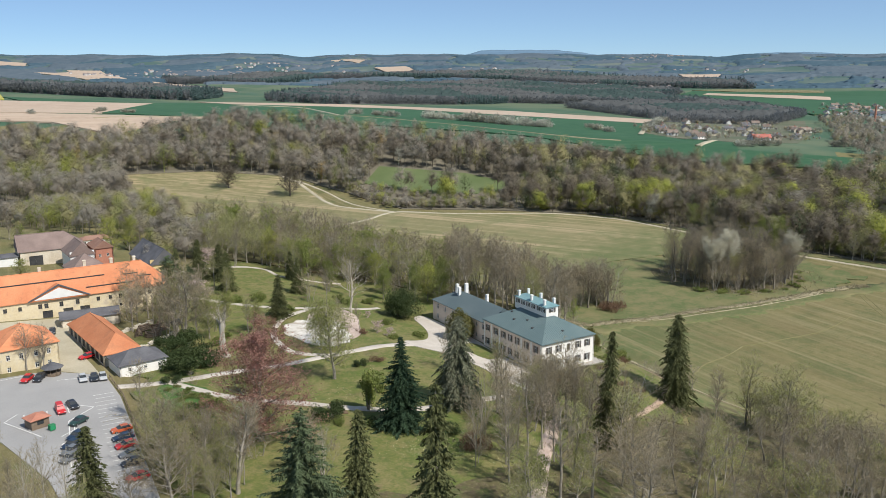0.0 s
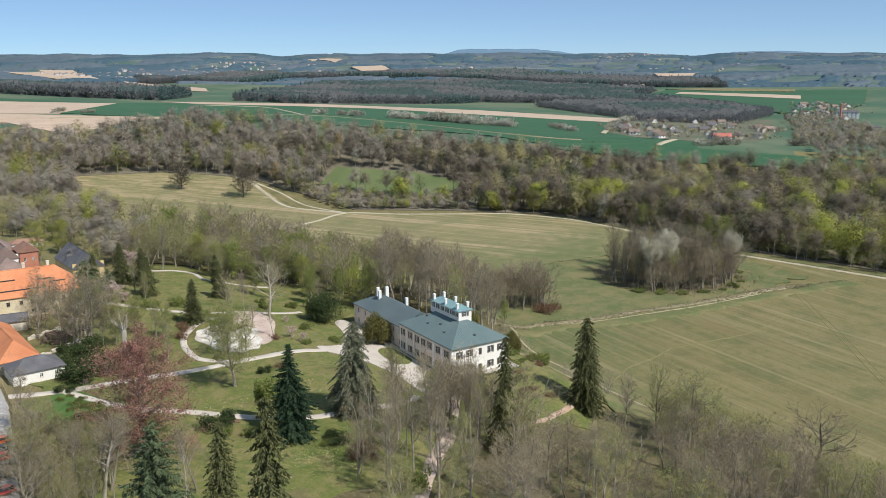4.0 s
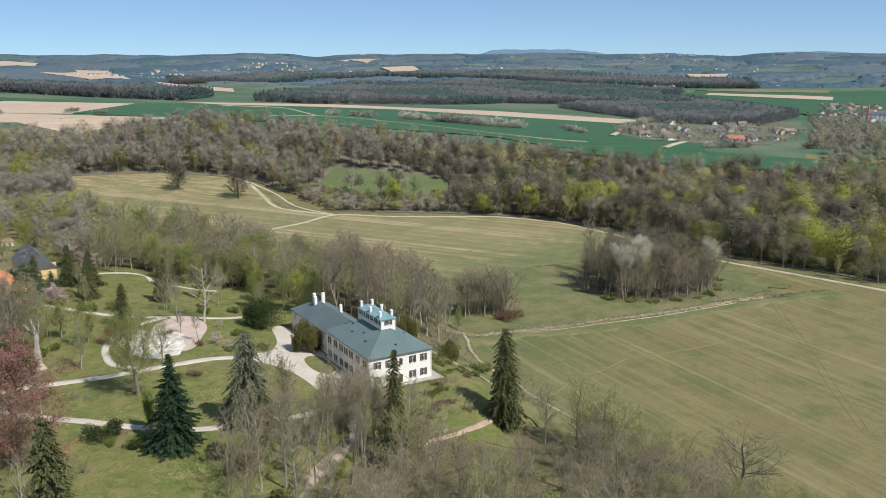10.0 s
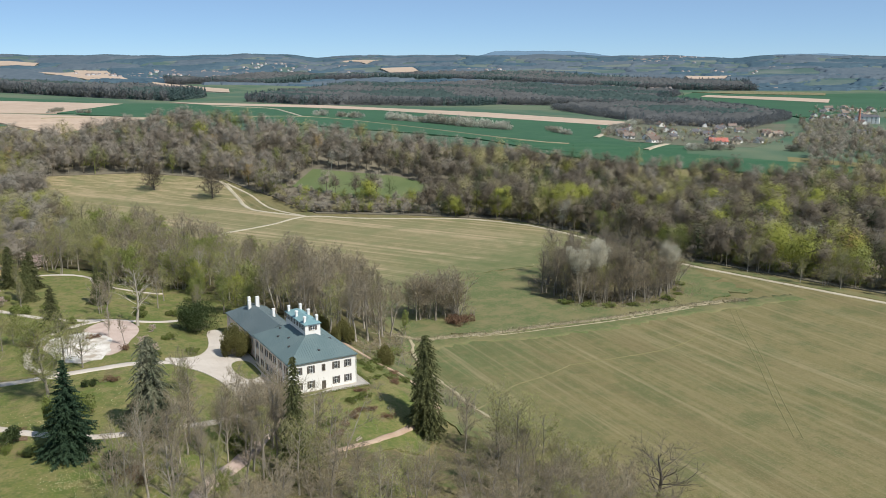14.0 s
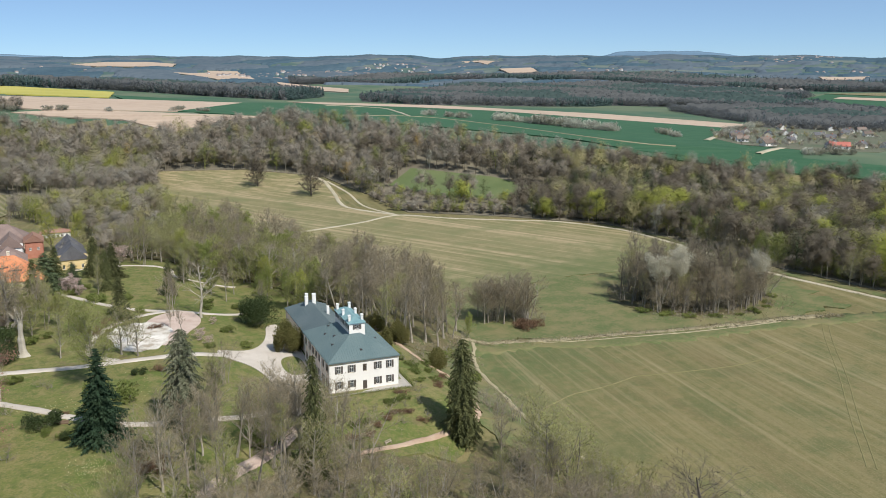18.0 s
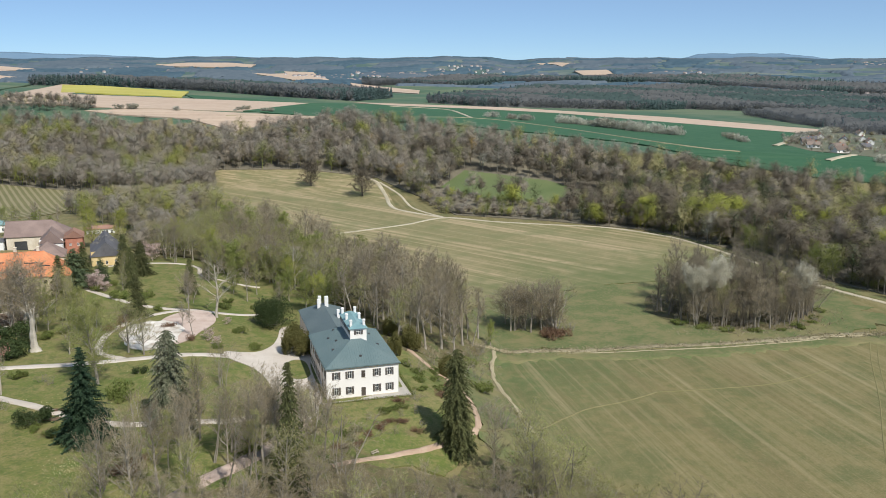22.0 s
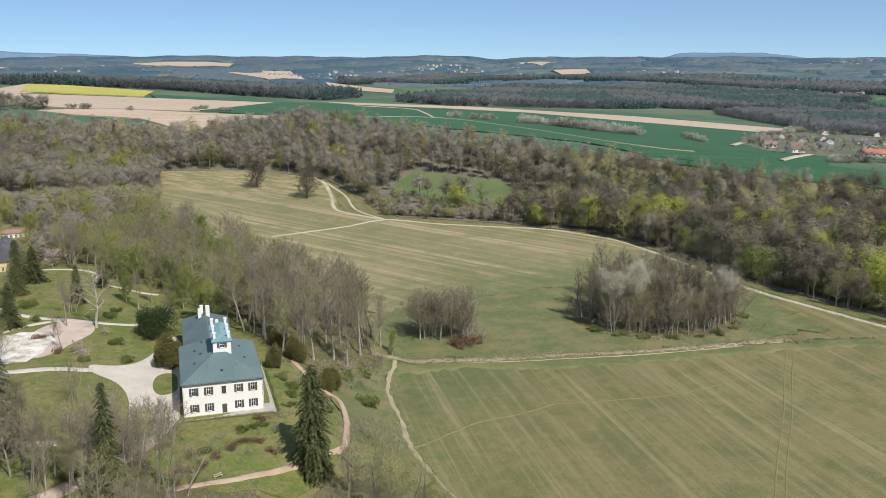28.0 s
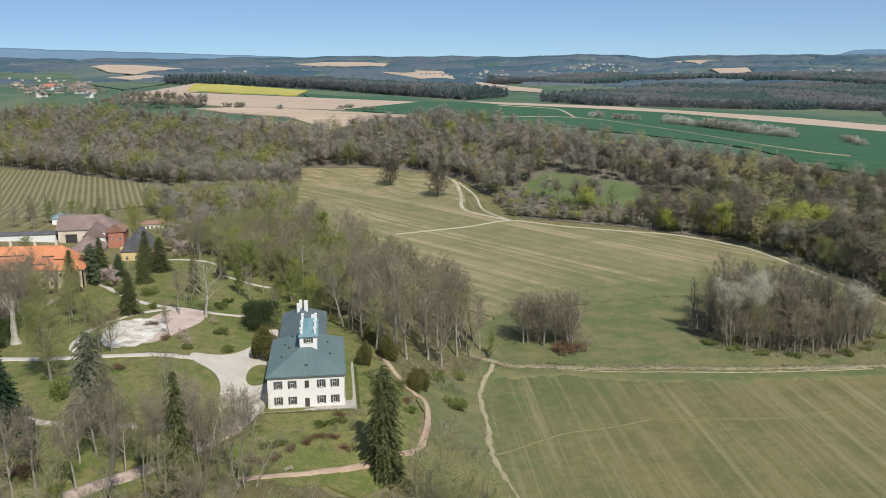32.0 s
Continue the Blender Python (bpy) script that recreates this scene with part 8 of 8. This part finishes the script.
fence = thing("car_park_fence", "low dark timber fence along the car park", "fence", 0, 0, 0, kind="structure")
for x0, y0, x1, y1 in ((-100.4, 44, -100.0, 30), (-100.0, 30, -103.4, -16)):
    d = math.hypot(x1 - x0, y1 - y0)
    n = int(d / 2.4)
    turn = math.degrees(math.atan2(y1 - y0, x1 - x0))
    for k in range(n):
        x, y = x0 + (x1 - x0) * k / n, y0 + (y1 - y0) * k / n
        p = part("post", boxes((-0.07, 0.07, -0.07, 0.07, -0.3, 1.05), bevel=0.01), M["wood"], fence)
        p.matrix_basis = pose(x, y, ground(x, y), 0, 0, turn)
        for z in (0.45, 0.85):
            p = part("rail", boxes((0.07, 2.33, -0.03, 0.03, z, z + 0.12)), M["wood"], fence)
            p.matrix_basis = pose(x, y, ground(x, y), 0, 0, turn)
rng = random.Random(95)
for x, y, rz, ln, n in ((-84, 80, 20, 4.0, 4), (-80, 77.5, 10, 5.0, 5), (-86.5, 76, 80, 3.6, 4), (-79, 82, 50, 3.0, 4), (-83, 73, 5, 4.5, 4)):
    pile = thing("timber_stack", "stack of grey-brown sawn logs in the yard", "timber", x, y, ground(x, y), rz, "timber in the yard")
    for row in range(n):
        for k in range(n - row):
            bm = bmesh.new()
            bmesh.ops.create_cone(bm, cap_ends=True, segments=8, radius1=0.26, radius2=0.22, depth=ln * rng.uniform(0.85, 1.1), matrix=Matrix.Translation((0, (k + row * 0.5 - n / 2) * 0.52, 0.25 + row * 0.44)) @ Matrix.Rotation(radians(90), 4, "Y"))
            part("log", bm, M["wood"], pile)

# ---- car park ----
drape("car_park", [(-150, 50), (-113, 54.5), (-101, 46.5), (-100.6, 30), (-104, -14), (-107, -52), (-118, -46), (-121, -8), (-127, 14), (-150, 34)], M["asphalt"], 0.10, 7, "grey asphalt car park with white markings")
drape("yard_gravel", [(-112.5, 55), (-101.8, 47.2), (-103, 64), (-101, 84), (-96, 103.5), (-134, 103.5), (-112, 84), (-108.5, 74)], M["path"], 0.09, 6, "dusty gravel farmyard")


def road_marking(x0, y0, x1, y1, wd=0.14):
    d = math.hypot(x1 - x0, y1 - y0)
    nx, ny = -(y1 - y0) / d * wd / 2, (x1 - x0) / d * wd / 2
    n = max(1, int(d / 3))
    v, f = [], []
    for k in range(n + 1):
        t = k / n
        x, y = x0 + (x1 - x0) * t, y0 + (y1 - y0) * t
        z = max(ground(x, y), ground(x + nx, y + ny)) + 0.135
        v += [(x + nx, y + ny, z), (x - nx, y - ny, z)]
    for k in range(n):
        f.append((2 * k, 2 * k + 1, 2 * k + 3, 2 * k + 2))
    return tagged(link_mesh("road_marking", v, f, M["marking"]), "white painted parking line on asphalt", "marking", "parking lines", "structure")


for k in range(22):
    y = 33.5 - 2.35 * k
    road_marking(-101.6 - 0.077 * (33.5 - y), y, -106.2 - 0.077 * (33.5 - y), y - 0.5)
for a in ((-107.2, 25.8, -113.4, 19.4), (-107.2, 25.8, -110, 28.0), (-113.4, 19.4, -116.6, -4.5), (-112.4, 18.6, -115.4, -1), (-112.6, 14.6, -116.0, 11.4), (-113.2, 10.4, -116.6, 7.2), (-113.8, 6.2, -117.2, 3.2), (-114.6, 2.2, -117.8, -0.8),
          (-122.6, 27.5, -125.5, 24), (-125.5, 24, -119.6, 13), (-121.6, 22.6, -121.4, 26.6), (-119.2, 22.6, -119.0, 26.8), (-117, 22.6, -116.8, 27), (-115, 23, -114.8, 28), (-112.6, 24, -112.4, 29), (-124, 51.5, -117.6, 53.0), (-112, 46.6, -101.5, 46.2)):
    road_marking(*a, 0.22)

PAINT = {k: mat("car_paint_" + k, c, tuple(v * 1.12 for v in c), 0.28, 0.4, 3.0, spec=0.6) for k, c in {"red": (0.52, 0.028, 0.03), "dark": (0.018, 0.022, 0.03), "navy": (0.014, 0.03, 0.06), "silver": (0.42, 0.43, 0.44), "grey": (0.14, 0.15, 0.16), "green": (0.02, 0.05, 0.045), "orange": (0.5, 0.11, 0.04)}.items()}
M["lamp_glass"] = mat("headlamp_glass", (0.55, 0.56, 0.58), (0.7, 0.7, 0.72), 0.15, 2, 9, spec=0.6)
M["tail"] = mat("tail_lamp", (0.35, 0.01, 0.01), (0.45, 0.02, 0.02), 0.3, 2, 9)


def car(x, y, rz, paint, van=False):
    names = {"red": "bright red", "dark": "black", "navy": "dark blue", "silver": "silver", "grey": "grey", "green": "dark green", "orange": "orange-red"}
    root = thing("van" if van else "car", "%s %s parked on the asphalt" % (names[paint], "small panel van" if van else "passenger car"), "car", x, y, ground(x, y) + 0.12, rz, "parked cars")
    l, w = 4.3, 1.76
    top = 1.85 if van else 1.46
    prof = [(-l / 2, 0.32), (-l / 2, 0.72), (-l / 2 + 0.15, 0.92), (l / 2 - 1.15, 0.96), (l / 2 - 0.25, 0.78), (l / 2, 0.6), (l / 2, 0.3)]
    bm = bmesh.new()
    a = [bm.verts.new((-w / 2, p, z)) for p, z in prof]
    b = [bm.verts.new((w / 2, p, z)) for p, z in prof]
    bm.faces.new(a)
    bm.faces.new(b[::-1])
    for k in range(len(prof)):
        m = (k + 1) % len(prof)
        bm.faces.new((a[k], b[k], b[m], a[m]))
    bmesh.ops.bevel(bm, geom=bm.edges[:], offset=0.06, segments=2, affect="EDGES")
    part("body", bm, PAINT[paint], root)
    rear = -l / 2 + (0.1 if van else 0.35)
    bm = bmesh.new()
    base = ((-0.8, rear), (0.8, rear), (0.8, l / 2 - 1.2), (-0.8, l / 2 - 1.2))
    roofp = ((-0.62, rear + (0.1 if van else 0.55)), (0.62, rear + (0.1 if van else 0.55)), (0.62, l / 2 - 2.0), (-0.62, l / 2 - 2.0))
    lo = [bm.verts.new((p, q, 0.94)) for p, q in base]
    hi = [bm.verts.new((p, q, top - 0.04)) for p, q in roofp]
    for k in range(4):
        m = (k + 1) % 4
        bm.faces.new((lo[k], lo[m], hi[m], hi[k]))
    bm.faces.new(hi)
    part("windows_glass", bm, M["glass"] if not van else PAINT[paint], root)
    bm = boxes((-0.66, 0.66, roofp[0][1] - 0.05, roofp[2][1] + 0.05, top - 0.05, top), bevel=0.02)
    part("roof_panel", bm, PAINT[paint], root)
    if van:
        part("windscreen", boxes((-0.6, 0.6, l / 2 - 1.75, l / 2 - 1.68, 1.0, 1.6)), M["glass"], root)
    for sx in (-1, 1):
        for yy in (-1.3, 1.32):
            bm = bmesh.new()
            bmesh.ops.create_cone(bm, cap_ends=True, segments=16, radius1=0.32, radius2=0.32, depth=0.2, matrix=Matrix.Translation((sx * 0.82, yy, 0.32)) @ Matrix.Rotation(radians(90), 4, "Y"))
            bmesh.ops.bevel(bm, geom=[e for e in bm.edges if len(e.link_faces) == 2 and any(len(f.verts) > 6 for f in e.link_faces)], offset=0.04, segments=1, affect="EDGES")
            tyre = part("tyre", bm, M["rubber"], root)
            bm = bmesh.new()
            bmesh.ops.create_cone(bm, cap_ends=True, segments=12, radius1=0.19, radius2=0.17, depth=0.05, matrix=Matrix.Translation((sx * 0.93, yy, 0.32)) @ Matrix.Rotation(radians(90), 4, "Y"))
            part("rim", bm, M["alloy"], tyre)
        part("headlight", boxes((sx * 0.62 - 0.16, sx * 0.62 + 0.16, l / 2 - 0.16, l / 2 - 0.02, 0.62, 0.76), bevel=0.02), M["lamp_glass"], root)
        part("tail_light", boxes((sx * 0.68 - 0.12, sx * 0.68 + 0.12, -l / 2 - 0.012, -l / 2 + 0.05, 0.66, 0.84), bevel=0.01), M["tail"], root)
    part("front_bumper", boxes((-0.8, 0.8, l / 2 - 0.02, l / 2 + 0.06, 0.34, 0.5), bevel=0.03), M["iron"], root)
    part("rear_bumper", boxes((-0.8, 0.8, -l / 2 - 0.06, -l / 2 + 0.02, 0.34, 0.52), bevel=0.03), M["iron"], root)
    return root


for x, y, rz, paint, van in ((-118.2, 49.0, 150, "red", False), (-115.6, 48.6, 155, "dark", False), (-106.4, 44.6, 176, "silver", False), (-103.9, 44.2, 172, "dark", False), (-101.9, 44.0, 174, "silver", False),
                             (-114.2, 25.4, 182, "red", True), (-111.4, 27.4, 190, "dark", False), (-111.8, 17.2, 128, "green", False), (-113.4, 9.6, 128, "navy", False), (-115.0, 5.4, 128, "navy", False), (-115.6, 2.4, 128, "grey", False), (-116.3, -1.0, 128, "grey", False),
                             (-104.6, 9.4, 96, "orange", False), (-105.2, 5.0, 96, "navy", False), (-105.4, 1.0, 96, "red", False), (-105.6, -3.6, 96, "grey", False), (-106.0, -7.6, 96, "dark", False), (-106.6, -14.4, 96, "red", False), (-102.6, 61.5, 110, "red", False), (-108.6, 83.5, 170, "grey", False), (-107.4, 88.0, 170, "dark", False), (-75.4, 80, 60, "dark", True)):
    car(x, y, rz, paint, van)

hut = thing("ticket_hut", "small wooden hut with red tiled roof", "hut", -119.6, 19.0, ground(-119.6, 19) + 0.1, 20)
part("wall", boxes((-1.9, 1.9, -1.5, -1.38, 0, 2.1), (-1.9, 1.9, 1.38, 1.5, 0, 2.1), (-1.9, -1.78, -1.38, 1.38, 0, 2.1), (1.78, 1.9, -1.38, 1.38, 0, 2.1)), M["wood"], hut)
hip_roof(hut, -1.9, 1.9, -1.5, 1.5, 2.1, 3.1, -0.4, 0.4, M["brick"], 0.4, 0.1)
part("hatch", boxes((-0.7, 0.7, -1.54, -1.5, 0.9, 1.7)), M["glass"], hut)
binn = thing("refuse_bin", "green wheeled refuse container beside the hut", "bin", -117.2, 15.6, ground(-117.2, 15.6) + 0.1, 20)
part("body", boxes((-0.6, 0.6, -0.5, 0.5, 0.15, 1.2), bevel=0.06), mat("bin_green", (0.02, 0.22, 0.09), (0.03, 0.28, 0.12), 0.5, 1, 8), binn)
part("lid", boxes((-0.64, 0.64, -0.54, 0.54, 1.21, 1.34), bevel=0.05), mat("bin_lid", (0.02, 0.18, 0.07), (0.03, 0.22, 0.09), 0.5, 1, 8), binn)
kiosk = thing("garden_shelter", "round timber shelter with dark shingled roof", "shelter", -112.2, 51.4, ground(-112.2, 51.4) + 0.1)
for k in range(8):
    a = k * math.pi / 4 + 0.39
    part("post", boxes((1.9 * math.cos(a) - 0.08, 1.9 * math.cos(a) + 0.08, 1.9 * math.sin(a) - 0.08, 1.9 * math.sin(a) + 0.08, 0, 2.0)), M["wood"], kiosk)
bm = bmesh.new()
bmesh.ops.create_cone(bm, cap_ends=True, segments=8, radius1=2.7, radius2=0.15, depth=1.3, matrix=Matrix.Translation((0, 0, 2.66)))
part("roof", bm, M["slate"], kiosk)
bm = bmesh.new()
bmesh.ops.create_cone(bm, cap_ends=True, segments=8, radius1=1.9, radius2=1.9, depth=0.9, matrix=Matrix.Translation((0, 0, 0.46)))
part("counter", bm, M["wood"], kiosk)

# the patterns that plants and cottages were copied from are no part of the place
for ob in (*PROTO.values(), *COTTAGES, REDROOF):
    for o in (*ob.children_recursive, ob):
        bpy.data.objects.remove(o)
